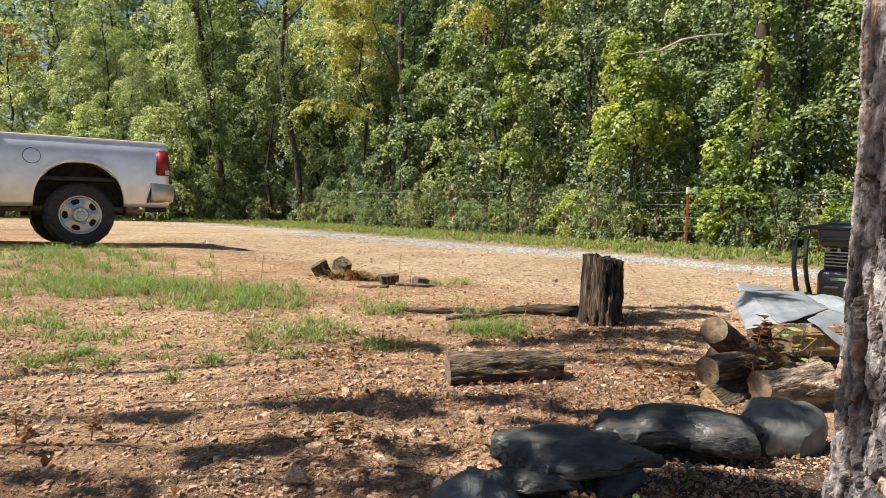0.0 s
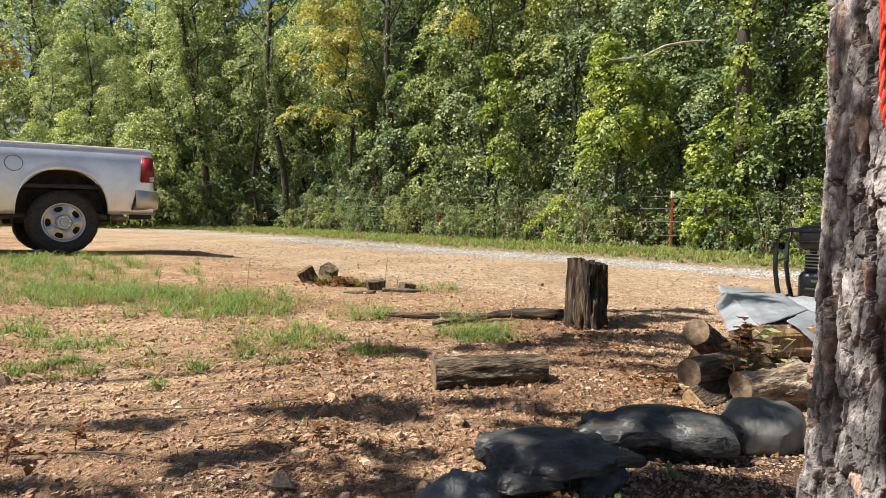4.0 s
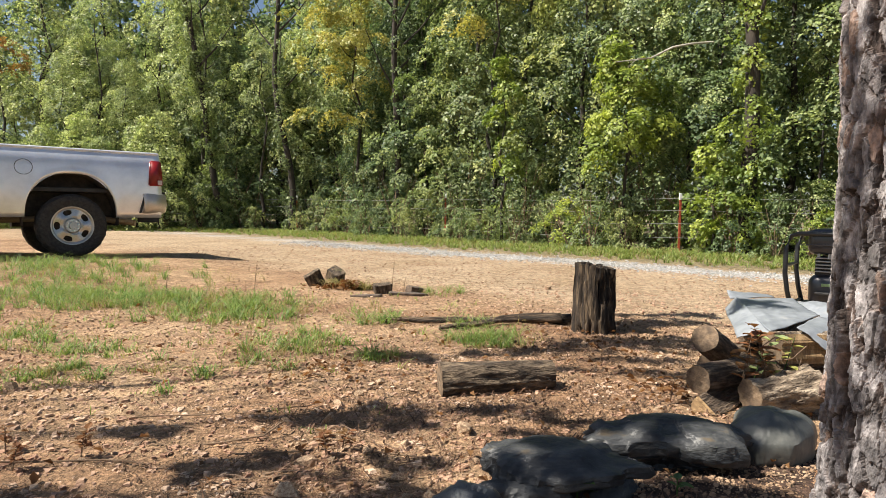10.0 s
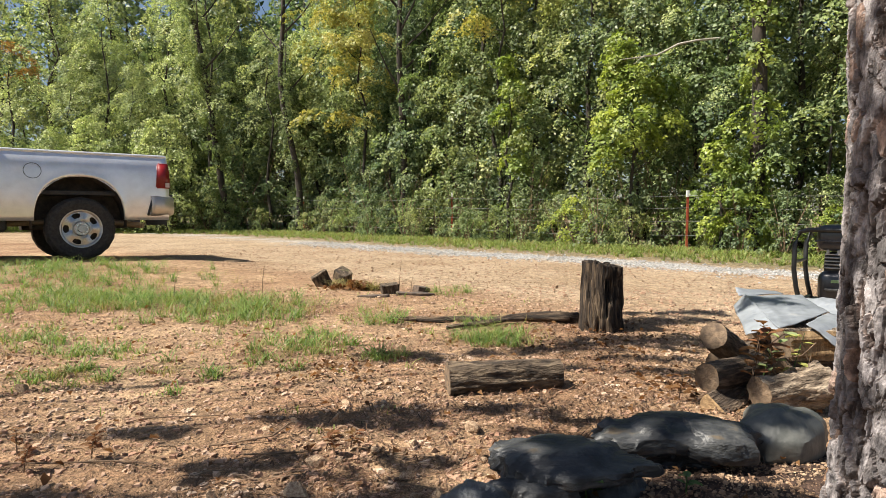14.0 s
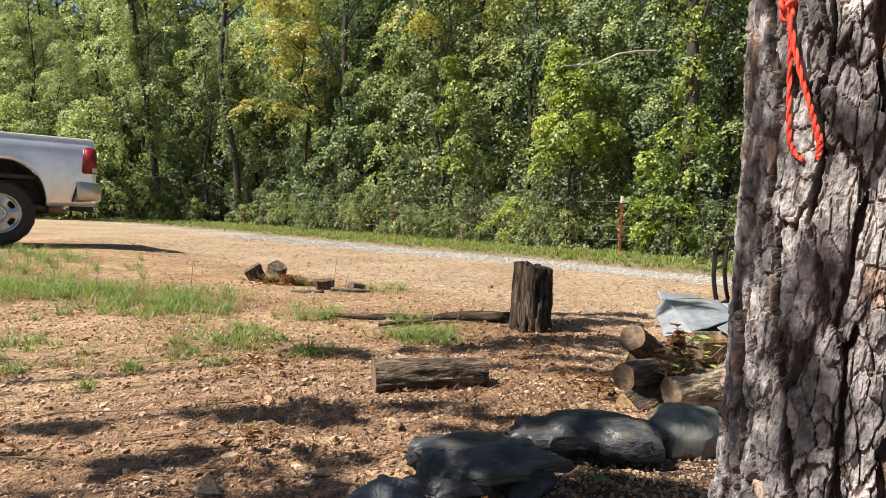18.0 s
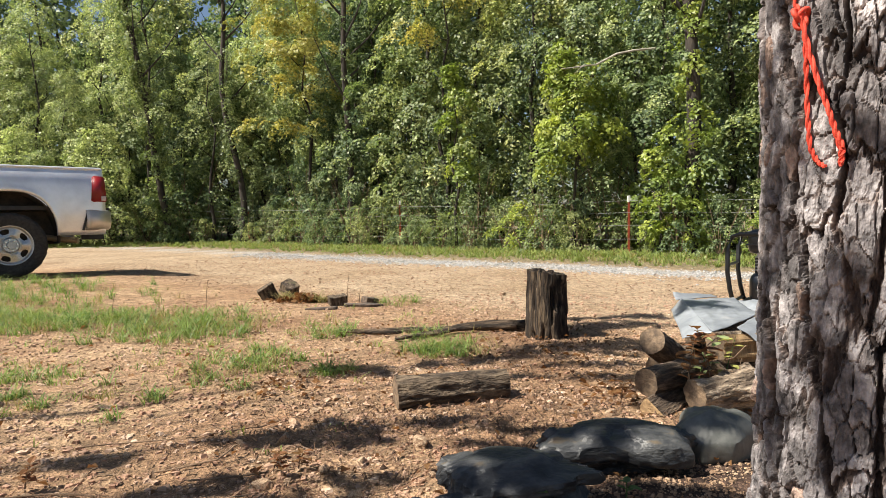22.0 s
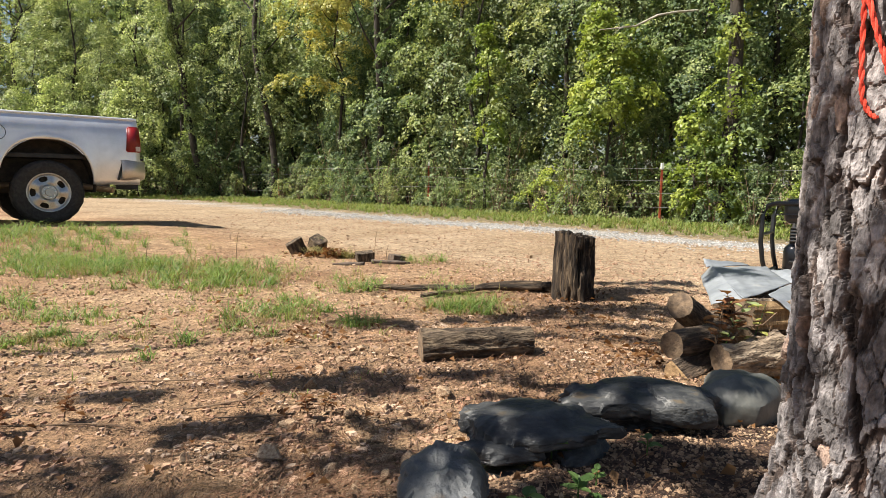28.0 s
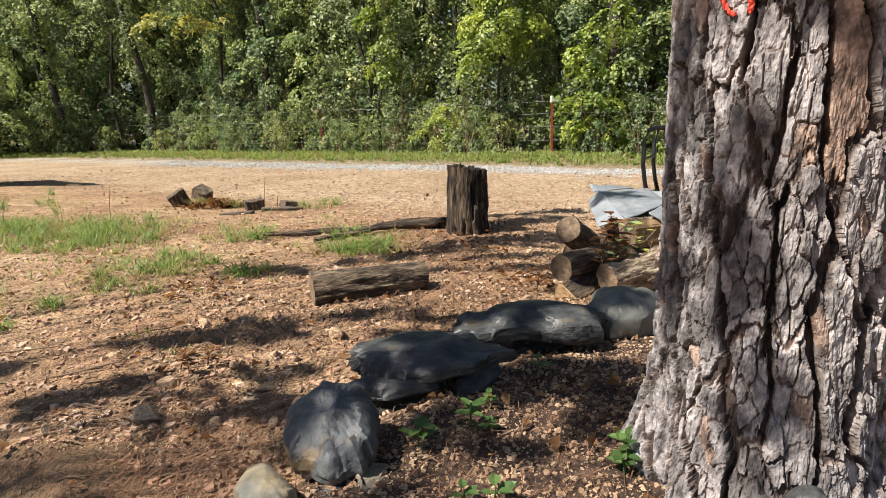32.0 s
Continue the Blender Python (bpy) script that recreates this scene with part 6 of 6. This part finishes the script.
def scatter(name, count, place, size, mat, seed, label, flat=0.5, sink=0.15, round_=True, few=3.2):
    """Chips of stone, eight faces each, as one heap of stuff."""
    r8 = np.random.default_rng(seed)
    p = place(r8, count)
    n_ = len(p)
    if round_:
        base = np.array([[x, y, z] for z in (-0.6, 0.55) for x, y in ((0.8, 0.1), (0.1, 0.8), (-0.75, 0.15), (0.0, -0.8))]) * np.array([1, 1, 1.0])
        base[4:, :2] *= 0.72
        faces = np.array([[4, 5, 6], [4, 6, 7]] + [f for i in range(4) for f in ([i, (i + 1) % 4, 4 + (i + 1) % 4], [i, 4 + (i + 1) % 4, 4 + i])])
    else:
        base = np.array([[1, 0, 0], [0.2, 0.9, 0], [-0.9, 0.3, 0.1], [-0.2, -1, 0], [0.1, 0.05, 0.85], [0, 0, -0.8]])
        faces = np.array([[0, 1, 4], [1, 2, 4], [2, 3, 4], [3, 0, 4], [1, 0, 5], [2, 1, 5], [3, 2, 5], [0, 3, 5]])
    k_ = len(base)
    s = size[0] + (size[1] - size[0]) * r8.random(n_) ** few
    a = r8.random(n_) * 2 * np.pi
    v = base[None] + r8.normal(size=(n_, k_, 3)) * (0.15 if round_ else 0.25)
    v[..., 2] *= flat
    v = v * (s[:, None, None] * 0.5) * (0.7 + 0.6 * r8.random((n_, 1, 3)))
    x = v[..., 0] * np.cos(a)[:, None] - v[..., 1] * np.sin(a)[:, None]
    y = v[..., 0] * np.sin(a)[:, None] + v[..., 1] * np.cos(a)[:, None]
    z = v[..., 2] + (height(p[:, 0], p[:, 1]) + s * sink)[:, None]
    v = np.stack([x + p[:, :1], y + p[:, 1:2], z], -1).reshape(-1, 3)
    fc = (faces[None] + k_ * np.arange(n_)[:, None, None]).reshape(-1, 3)
    return tagged(mesh_object(name, v, fc, mat), label, "stones", kind="stuff")


def yard(r8, n_):
    d = 1.15 + 6.5 * r8.random(n_ * 3) ** 1.7
    ang = r8.uniform(-0.85, 0.62, n_ * 3)
    p = np.stack([d * np.sin(ang), d * np.cos(ang)], -1)
    keep = (bed_mask(p[:, 0], p[:, 1]) < 0.3) & dry(p) & (fbm(p[:, 0] * 1.3, p[:, 1] * 1.3, 9) + 0.25 * r8.random(n_ * 3) > 0.57)
    return p[keep][:n_]


def dry(p):
    """True away from the puddle and its soft mud."""
    return np.hypot((p[:, 0] + 0.66) / 0.42, (p[:, 1] - 1.34) / 0.26) + 0.7 * (fbm(p[:, 0] * 6, p[:, 1] * 6, 4) - 0.5) > 0.95


def wide_yard(r8, n_):
    d = 1.2 + 5.5 * r8.random(n_ * 2) ** 1.25
    ang = r8.uniform(-0.8, 0.55, n_ * 2)
    p = np.stack([d * np.sin(ang), d * np.cos(ang)], -1)
    keep = (bed_mask(p[:, 0], p[:, 1]) < 0.3) & dry(p) & (fbm(p[:, 0] * 2.1, p[:, 1] * 2.1, 9) + 0.9 * r8.random(n_ * 2) > 0.75)
    return p[keep][:n_]


def near_yard(r8, n_):
    d = 1.15 + 3.6 * r8.random(n_ * 2) ** 1.3
    ang = r8.uniform(-0.8, 0.55, n_ * 2)
    p = np.stack([d * np.sin(ang), d * np.cos(ang)], -1)
    keep = (bed_mask(p[:, 0], p[:, 1]) < 0.3) & dry(p)
    return p[keep][:n_]


def strip(r8, n_):
    s_ = r8.uniform(-1.5, 14, n_)
    q = 8.55 + r8.normal(size=n_) * 0.36 + 0.5 * (fbm(s_ * 0.5, s_ * 0, 4) - 0.5) + 0.25
    return np.stack([q * 0.676 - 0.737 * (s_ - 1.5), q * 0.737 + 0.676 * (s_ - 1.5)], -1)


def track_area(r8, n_):
    s_, q = r8.uniform(-2, 13, n_), r8.uniform(4.2, 8.6, n_)
    return np.stack([q * 0.676 - 0.737 * (s_ - 1.5), q * 0.737 + 0.676 * (s_ - 1.5)], -1)


def bed_area(r8, n_):
    p = np.stack([r8.uniform(-0.1, 1.5, n_ * 3), r8.uniform(0.8, 2.1, n_ * 3)], -1)
    return p[bed_mask(p[:, 0], p[:, 1]) > 0.7][:n_]


scatter("crumbs", 17000, near_yard, (0.003, 0.010), PEBBLE, 31, "fine reddish grit on the dirt", 0.7, 0.2, False)
scatter("pebbles", 15000, yard, (0.006, 0.024), PEBBLE, 1, "scattered tan and reddish pebbles on the dirt", 0.7, 0.2)
scatter("stone_chips", 13000, wide_yard, (0.010, 0.040), CHIP, 21, "angular tan and pinkish stone chips on the dirt", 0.42, 0.12, True, 2.2)
scatter("grey_gravel", 8500, strip, (0.02, 0.06), WHITE_GRAVEL, 2, "strip of pale grey crushed gravel along the track")
scatter("track_gravel", 11000, track_area, (0.010, 0.042), CHIP, 4, "tan gravel strewn on the track")
scatter("bed_chips", 12500, bed_area, (0.004, 0.022), PEBBLE, 5, "stone and bark chips on dark bed soil")


def strips(name, pts, ang, length, width, mat, seed, label, lift=0.006, curl=0.25, category="litter"):
    """Thin bent blades lying on the ground: needles, straw, splinters."""
    r9 = np.random.default_rng(seed)
    n_ = len(pts)
    d = np.stack([np.cos(ang), np.sin(ang)], -1)
    w = np.stack([-d[:, 1], d[:, 0]], -1) * width * 0.5
    mid = pts + (r9.random((n_, 1)) - 0.5) * np.stack([-d[:, 1], d[:, 0]], -1) * length[:, None] * curl
    e0, e1 = pts - d * length[:, None] / 2, pts + d * length[:, None] / 2
    v = []
    for q, h in ((e0, 0.002), (mid, None), (e1, 0.002)):
        z = height(q[:, 0], q[:, 1]) + (lift * (0.4 + 2 * r9.random(n_)) if h is None else 0.002 + lift * r9.random(n_))
        for sg in (-1, 1):
            v.append(np.stack([q[:, 0] + sg * w[:, 0], q[:, 1] + sg * w[:, 1], z + (0.0006 if sg > 0 else 0)], -1))
    v = np.stack(v, 1).reshape(-1, 3)
    fc = (np.array([[0, 2, 3, 1], [2, 4, 5, 3]])[None] + 6 * np.arange(n_)[:, None, None]).reshape(-1, 4)
    return tagged(mesh_object(name, v, fc, mat), label, category, kind="stuff")


r10 = np.random.default_rng(12)
heaps = [(-0.22, 1.42, 0.16, 520), (0.55, 2.45, 0.3, 420), (0.6, 1.35, 0.35, 220), (-0.5, 1.7, 0.4, 300), (0.2, 2.2, 0.4, 260), (0.9, 2.6, 0.4, 260), (-0.3, 2.1, 0.5, 260), (0.6, 3.2, 0.6, 300), (1.1, 3.8, 0.6, 240), (0.55, 1.18, 0.25, 200), (-0.05, 1.75, 0.25, 160)]
pts = np.concatenate([np.array([hx, hy]) + r10.normal(size=(k, 2)) * hs for hx, hy, hs, k in heaps])
strips("pine_straw", pts, r10.random(len(pts)) * np.pi, r10.uniform(0.05, 0.14, len(pts)), 0.0016, STRAW, 13, "scattered reddish-brown pine needles", 0.012)
pts = np.stack([r10.uniform(-2.5, 1.8, 900), r10.uniform(1.2, 5.5, 900)], -1)
strips("splinters", pts, r10.normal(size=900) * 0.5, r10.uniform(0.03, 0.10, 900), 0.005, TWIG, 14, "bark splinters and twig bits on the dirt", 0.008)
pts = np.concatenate([np.array([0.95, 3.6]) + r10.normal(size=(1300, 2)) * np.array([0.45, 0.75]), np.array([0.55, 2.45]) + r10.normal(size=(700, 2)) * np.array([0.45, 0.25]), np.array([-0.2, 2.2]) + r10.normal(size=(500, 2)) * np.array([0.4, 0.3])])
strips("bark_litter", pts, r10.random(len(pts)) * np.pi, r10.uniform(0.012, 0.05, len(pts)), 0.0055, LITTER, 16, "dark bark flakes and twig litter on the dirt", 0.010)
leaf_pts = np.concatenate([np.array([0.95, 3.5]) + r10.normal(size=(220, 2)) * np.array([0.4, 0.7]), np.stack([r10.uniform(-2.4, 1.8, 420), r10.uniform(1.2, 5.0, 420)], -1), np.array([-0.5, 3.0]) + r10.normal(size=(70, 2)) * 0.14, np.array([1.05, 2.75]) + r10.normal(size=(60, 2)) * 0.1, np.array([-0.95, 6.35]) + r10.normal(size=(120, 2)) * 0.16, np.array([0.7, 1.4]) + r10.normal(size=(50, 2)) * 0.3])
lc = np.concatenate([leaf_pts, (height(leaf_pts[:, 0], leaf_pts[:, 1]) + 0.012 + 0.012 * r10.random(len(leaf_pts)))[:, None]], 1)
tagged(leaf_object("dead_leaves", lc, 0.03, BROWN_LEAF, None, 15, up=1.2, fold=0.3), "curled brown dead leaves on the ground", "leaves", kind="stuff")
for k, line in enumerate(([(-0.62, 1.98, 0.02), (-0.3, 2.03, 0.018), (0.0, 1.97, 0.012)], [(-1.1, 2.32, 0.012), (-0.8, 2.36, 0.02), (-0.55, 2.42, 0.02), (-0.45, 2.5, 0.015)], [(-0.75, 2.05, 0.02), (-0.55, 2.1, 0.03), (-0.5, 2.16, 0.06)], [(-1.35, 1.9, 0.02), (-1.0, 1.93, 0.015), (-0.85, 1.9, 0.01)])):
    branch("fallen_twig", line, [0.0028] * len(line), k + 20, "thin dry twig lying on the dirt", TWIG)


# ---- grass ----
def grass(name, patches, mat, seed, label, width=0.0034, lean=2.1, per=44):
    """Bent blades in tufts: (x, y, spread x, spread y, blades, height)."""
    r11 = np.random.default_rng(seed)
    vs = []
    for cx, cy, sx, sy, k, h in patches:
        tufts = np.array([cx, cy]) + r11.normal(size=(max(3, k // per), 2)) * np.array([sx, sy])
        root = tufts[r11.integers(len(tufts), size=k)] + r11.normal(size=(k, 2)) * 0.022
        hh = h * (0.25 + 0.85 * r11.random(k) ** 1.3)
        ang = r11.random(k) * 2 * np.pi
        d = np.stack([np.cos(ang), np.sin(ang)], -1)
        out = lean * (0.2 + r11.random(k)) * hh
        w = np.stack([-d[:, 1], d[:, 0]], -1) * width / 2
        z = height(root[:, 0], root[:, 1])
        m1, m2 = root + d * (out * 0.34)[:, None], root + d * (out * 0.72)[:, None]
        tip = root + d * out[:, None]
        vs.append(np.stack([np.c_[root - w, z - 0.01], np.c_[root + w, z - 0.01], np.c_[m1 + w * 0.9, z + hh * 0.58], np.c_[m1 - w * 0.9, z + hh * 0.58], np.c_[m2 + w * 0.7, z + hh * 0.92], np.c_[m2 - w * 0.7, z + hh * 0.92], np.c_[tip, z + hh * (1.0 - 0.7 * r11.random(k))]], 1))
    v = np.concatenate(vs)
    n_ = len(v)
    quads = (np.array([[0, 1, 2, 3], [3, 2, 4, 5]])[None] + 7 * np.arange(n_)[:, None, None]).reshape(-1, 4)
    tris = np.array([5, 4, 6])[None] + 7 * np.arange(n_)[:, None]
    return tagged(mesh_object(name, v.reshape(-1, 3), quads.tolist() + tris.tolist(), mat), label, "grass", kind="stuff")


LAWN = [(-2.5, 5.2, 0.42, 0.26, 2500, 0.085), (-1.55, 5.0, 0.30, 0.30, 1700, 0.09), (-3.2, 5.5, 0.40, 0.3, 1400, 0.08), (-1.45, 4.45, 0.16, 0.18, 420, 0.07), (-0.80, 3.5, 0.17, 0.24, 800, 0.06), (0.36, 3.85, 0.12, 0.11, 650, 0.07), (-0.26, 3.34, 0.05, 0.04, 260, 0.05), (-0.45, 4.6, 0.12, 0.25, 300, 0.08), (-1.95, 3.4, 0.22, 0.12, 450, 0.05), (-1.7, 2.85, 0.12, 0.07, 380, 0.05), (-2.5, 3.75, 0.12, 0.12, 350, 0.06), (-1.05, 3.0, 0.12, 0.12, 130, 0.05), (-4.3, 7.2, 0.8, 0.3, 1600, 0.10), (-3.6, 6.4, 0.6, 0.4, 1500, 0.09), (0.05, 6.0, 0.12, 0.15, 180, 0.07), (0.3, 4.35, 0.1, 0.06, 160, 0.07)]
grass("pale_lawn_tufts", [(x, y, sx * 1.1, sy * 1.15, int(k * 0.32), h * 1.1) for x, y, sx, sy, k, h in LAWN], VERGE_GRASS, 21, "yellow-green grass tufts in the dirt yard", 0.0042, 2.0, 12)
grass("lawn_tufts", [(x, y, sx, sy, int(k * 0.68), h * 1.15) for x, y, sx, sy, k, h in LAWN], GRASS, 1, "tufts of green grass in the dirt yard", 0.0046, 2.3, 26)
grass("dry_tufts", [(x, y, sx * 1.3, sy * 1.3, max(40, k // 4), h * 1.1) for x, y, sx, sy, k, h in LAWN], DRY_GRASS, 2, "dry yellow blades among the grass tufts", 0.0036, 1.9, 10)
SPARSE = [(-1.2, 4.3, 0.7, 0.6, 160, 0.05), (-2.2, 3.9, 0.6, 0.5, 160, 0.045), (-0.6, 4.1, 0.4, 0.4, 110, 0.05), (-1.6, 3.1, 0.5, 0.4, 90, 0.035), (-0.2, 5.2, 0.6, 0.5, 90, 0.05), (-2.8, 4.6, 0.5, 0.4, 120, 0.05), (-0.9, 2.7, 0.4, 0.3, 60, 0.03)]
grass("sparse_weeds", SPARSE, VERGE_GRASS, 31, "sparse low yellow-green weeds in the dirt", 0.005, 1.9, 7)
VERGE = []
for s_ in np.arange(-6, 26, 0.55):
    for deep in (-1.9, -1.2, -0.5):
        x, y = edge(s_, deep)
        VERGE.append((x, y, 0.42, 0.32, 170, 0.08 if deep < -1.5 else 0.13))
grass("verge_grass", VERGE, VERGE_GRASS, 3, "rough green grass along the fence", 0.014, 1.6, 9)
grass("verge_dry_grass", [(x, y, a, b, 40, h) for x, y, a, b, k, h in VERGE], DRY_GRASS, 4, "pale dry grass along the fence", 0.01, 1.6, 5)


# ---- seedlings and weeds ----
def seedling(x, y, tall, n_leaves, leaf, seed, label, mat=SPROUT, lean=(0.0, 0.0)):
    r12 = random.Random(seed)
    t = thing("seedling", label, "plant", Matrix.Translation((x, y, float(height(x, y)))), group="seedlings in the bed")
    part("stem", tube([(0, 0, -0.01), (lean[0] * 0.4, lean[1] * 0.4, tall * 0.55), (lean[0], lean[1], tall)], [0.0028, 0.0022, 0.001], 6), TWIG if mat is BROWN_LEAF else SPROUT, t)
    for k in range(n_leaves):
        f = 0.35 + 0.65 * (k + 0.5) / n_leaves
        a = k * 2.4 + r12.random()
        s_ = leaf * (0.7 + 0.5 * r12.random())
        bm = bmesh.new()
        spine = [(0.1, 0), (0.32, 0.26), (0.6, 0.30), (0.85, 0.16), (1.0, 0)]
        mid_, lft, rgt = [], [], []
        for d, w in spine:
            zz = 0.22 * d - 0.30 * d * d
            mid_.append(bm.verts.new((d * s_, 0, zz * s_ - 0.03 * s_)))
            lft.append(bm.verts.new((d * s_, w * s_, zz * s_ + 0.06 * s_)))
            rgt.append(bm.verts.new((d * s_, -w * s_, zz * s_ + 0.06 * s_)))
        for i in range(4):
            bm.faces.new((mid_[i], mid_[i + 1], lft[i + 1], lft[i]))
            bm.faces.new((mid_[i + 1], mid_[i], rgt[i], rgt[i + 1]))
        bmesh.ops.remove_doubles(bm, verts=bm.verts[:], dist=1e-5)
        bmesh.ops.transform(bm, matrix=Matrix.Translation((lean[0] * f, lean[1] * f, tall * f)) @ Matrix.Rotation(a, 4, "Z") @ Matrix.Rotation(r12.uniform(-0.5, 0.1), 4, "Y"), verts=bm.verts[:])
        part("leaf", bm, mat, t)
    return t


seedling(0.401, 1.637, 0.085, 6, 0.052, 1, "small green seedling with paired leaves in the bed")
seedling(0.423, 1.428, 0.05, 7, 0.042, 2, "low green weed in the dark bed soil")
seedling(0.284, 1.354, 0.06, 6, 0.048, 3, "low green weed beside the slate")
seedling(0.682, 1.680, 0.05, 5, 0.038, 4, "tiny green seedling in the bed")
seedling(0.712, 1.193, 0.055, 9, 0.045, 5, "green weed clump at the pine's foot")
seedling(0.765, 1.172, 0.08, 7, 0.045, 6, "green weed at the pine's foot")
seedling(0.685, 1.156, 0.04, 6, 0.04, 7, "low green weed at the pine's foot")
seedling(0.396, 1.113, 0.04, 4, 0.045, 8, "low green weed in the bed")
seedling(0.337, 1.124, 0.035, 4, 0.042, 9, "low green weed in the bed")
seedling(0.856, 0.963, 0.04, 4, 0.042, 10, "low green weed at the pine's foot")
seedling(0.487, 1.498, 0.05, 5, 0.033, 16, "low green weed in the bed")
seedling(0.460, 1.391, 0.035, 7, 0.03, 17, "low green weed in the bed")
seedling(-1.100, 1.980, 0.085, 17, 0.034, 11, "withered brown weed with curled leaves", BROWN_LEAF, (0.02, 0))
seedling(-0.320, 1.970, 0.08, 16, 0.032, 12, "withered brown weed with curled leaves", BROWN_LEAF, (-0.01, 0))
seedling(-1.250, 1.880, 0.08, 16, 0.030, 13, "withered brown weed with curled leaves", BROWN_LEAF, (0.02, 0))
seedling(-0.280, 2.020, 0.065, 14, 0.03, 14, "withered brown weed with curled leaves", BROWN_LEAF, (0.02, 0))
seedling(-1.350, 2.000, 0.09, 15, 0.027, 15, "withered brown weed with curled leaves", BROWN_LEAF)
seedling(1.330, 2.620, 0.30, 8, 0.07, 18, "pale green weed growing through the firewood", YELLOW_GREEN, (0.12, 0.02))
seedling(1.400, 2.560, 0.34, 18, 0.075, 19, "withered weed growing through the firewood", BROWN_LEAF, (-0.08, 0.0))
seedling(1.26, 2.54, 0.30, 14, 0.07, 31, "withered weed growing through the firewood", BROWN_LEAF, (0.03, -0.02))
seedling(1.44, 2.58, 0.30, 7, 0.06, 32, "yellowing weed growing through the firewood", GOLD, (0.05, -0.02))
seedling(1.000, 2.600, 0.12, 8, 0.05, 20, "withered weed beside the firewood", BROWN_LEAF, (0.02, 0.0))

for k, line in enumerate(([(1.30, 2.58, 0.10), (1.33, 2.56, 0.24), (1.40, 2.55, 0.30), (1.47, 2.55, 0.27), (1.50, 2.55, 0.20)], [(1.36, 2.60, 0.10), (1.38, 2.54, 0.20), (1.46, 2.52, 0.22), (1.52, 2.53, 0.27)], [(1.28, 2.55, 0.12), (1.29, 2.52, 0.24), (1.27, 2.5, 0.31)], [(1.41, 2.56, 0.12), (1.42, 2.52, 0.17), (1.47, 2.5, 0.16), (1.49, 2.51, 0.22)])):
    tagged(part("dry_vine", tube(line, 0.0017, 6), TWIG, None), "pale dry vine stem over the firewood", "plant", "dry stalks")


# ---- old fire pit ----
for k, (x, y, z, sx, sy, sz, rot, mat, lab) in enumerate((
        (-1.24, 6.50, 0.06, 0.17, 0.10, 0.17, (8, -28, 20), YARD_BARK, "charred block of wood tilted in the fire pit"),
        (-1.05, 6.66, 0.10, 0.16, 0.13, 0.13, (20, 30, -30), YARD_BARK, "weathered block of wood in the fire pit"),
        (-0.50, 6.02, 0.045, 0.17, 0.11, 0.10, (4, -6, 12), YARD_BARK, "dark brick-like block in the fire pit"),
        (-0.25, 5.92, 0.012, 0.36, 0.09, 0.03, (0, 3, 8), CHAR, "charred plank lying in the fire pit"),
        (-0.62, 5.75, 0.012, 0.30, 0.06, 0.03, (0, -3, -10), CHAR, "charred plank lying in the fire pit"),
        (-0.20, 6.15, 0.03, 0.14, 0.10, 0.06, (5, 10, 40), CHAR, "charred lump in the fire pit"))):
    bm = box(sx, sy, sz, (0, 0, 0), 0.008)
    bmesh.ops.subdivide_edges(bm, edges=bm.edges[:], cuts=2, use_grid_fill=True)
    for v in bm.verts:
        v.co += Vector(noise.noise_vector(v.co * 9 + Vector((k * 3, 0, 0)))) * 0.014
    ob = part("fire_pit_block" if k in (0, 1, 2, 5) else "charred_plank", bm, mat, None)
    ob.matrix_world = Matrix.Translation((x, y, z + float(height(x, y)))) @ Euler([radians(a) for a in rot]).to_matrix().to_4x4()
    tagged(ob, lab, "firewood", "fire pit remains")
grass("fire_pit_straw", [(-0.88, 6.35, 0.12, 0.08, 160, 0.10), (-0.7, 6.2, 0.12, 0.08, 120, 0.08)], DRY_GRASS, 9, "dry yellowed weeds in the fire pit", 0.007, 2.6)
ash_pts = np.array([-0.86, 6.32]) + r10.normal(size=(170, 2)) * np.array([0.14, 0.07])
ash_c = np.concatenate([ash_pts, (height(ash_pts[:, 0], ash_pts[:, 1]) + 0.015 + 0.07 * r10.random(170) * np.exp(-((ash_pts[:, 0] + 0.86) / 0.14) ** 2))[:, None]], 1)
tagged(leaf_object("fire_pit_leaves", ash_c, 0.055, BROWN_LEAF, None, 77, up=0.8, fold=0.3), "heap of dry orange-brown leaves in the fire pit", "leaves", kind="stuff")
for k, (x, y, h) in enumerate(((-0.42, 6.15, 0.3), (-0.3, 6.0, 0.16), (-1.6, 5.6, 0.3), (-2.3, 5.4, 0.22))):
    tagged(part("dry_stalk", tube([(x, y, float(height(x, y)) - 0.01), (x + 0.01, y, h * 0.6), (x + 0.025, y, h)], [0.004, 0.003, 0.0015], 5), TWIG, None), "dry upright weed stalk", "plant", "dry stalks")


# ---- puddle ----
WATER = bpy.data.materials.new("muddy_water")
WATER.use_nodes = True
wb = WATER.node_tree.nodes["Principled BSDF"]
wb.inputs["Base Color"].default_value = (0.13, 0.115, 0.10, 1)
wb.inputs["Roughness"].default_value, wb.inputs["IOR"].default_value = 0.04, 1.33
PUDDLE_Z = float(height(-0.80, 1.30)) + 0.013
pv = [(-0.78, 1.33, PUDDLE_Z)] + [(-0.78 + 0.44 * math.cos(a), 1.33 + 0.28 * math.sin(a), PUDDLE_Z) for a in np.linspace(0, 2 * math.pi, 48, endpoint=False)]
tagged(mesh_object("puddle", pv, [(0, 1 + k, 1 + (k + 1) % 48) for k in range(48)], WATER), "shallow muddy puddle in a dip", "water", kind="structure")
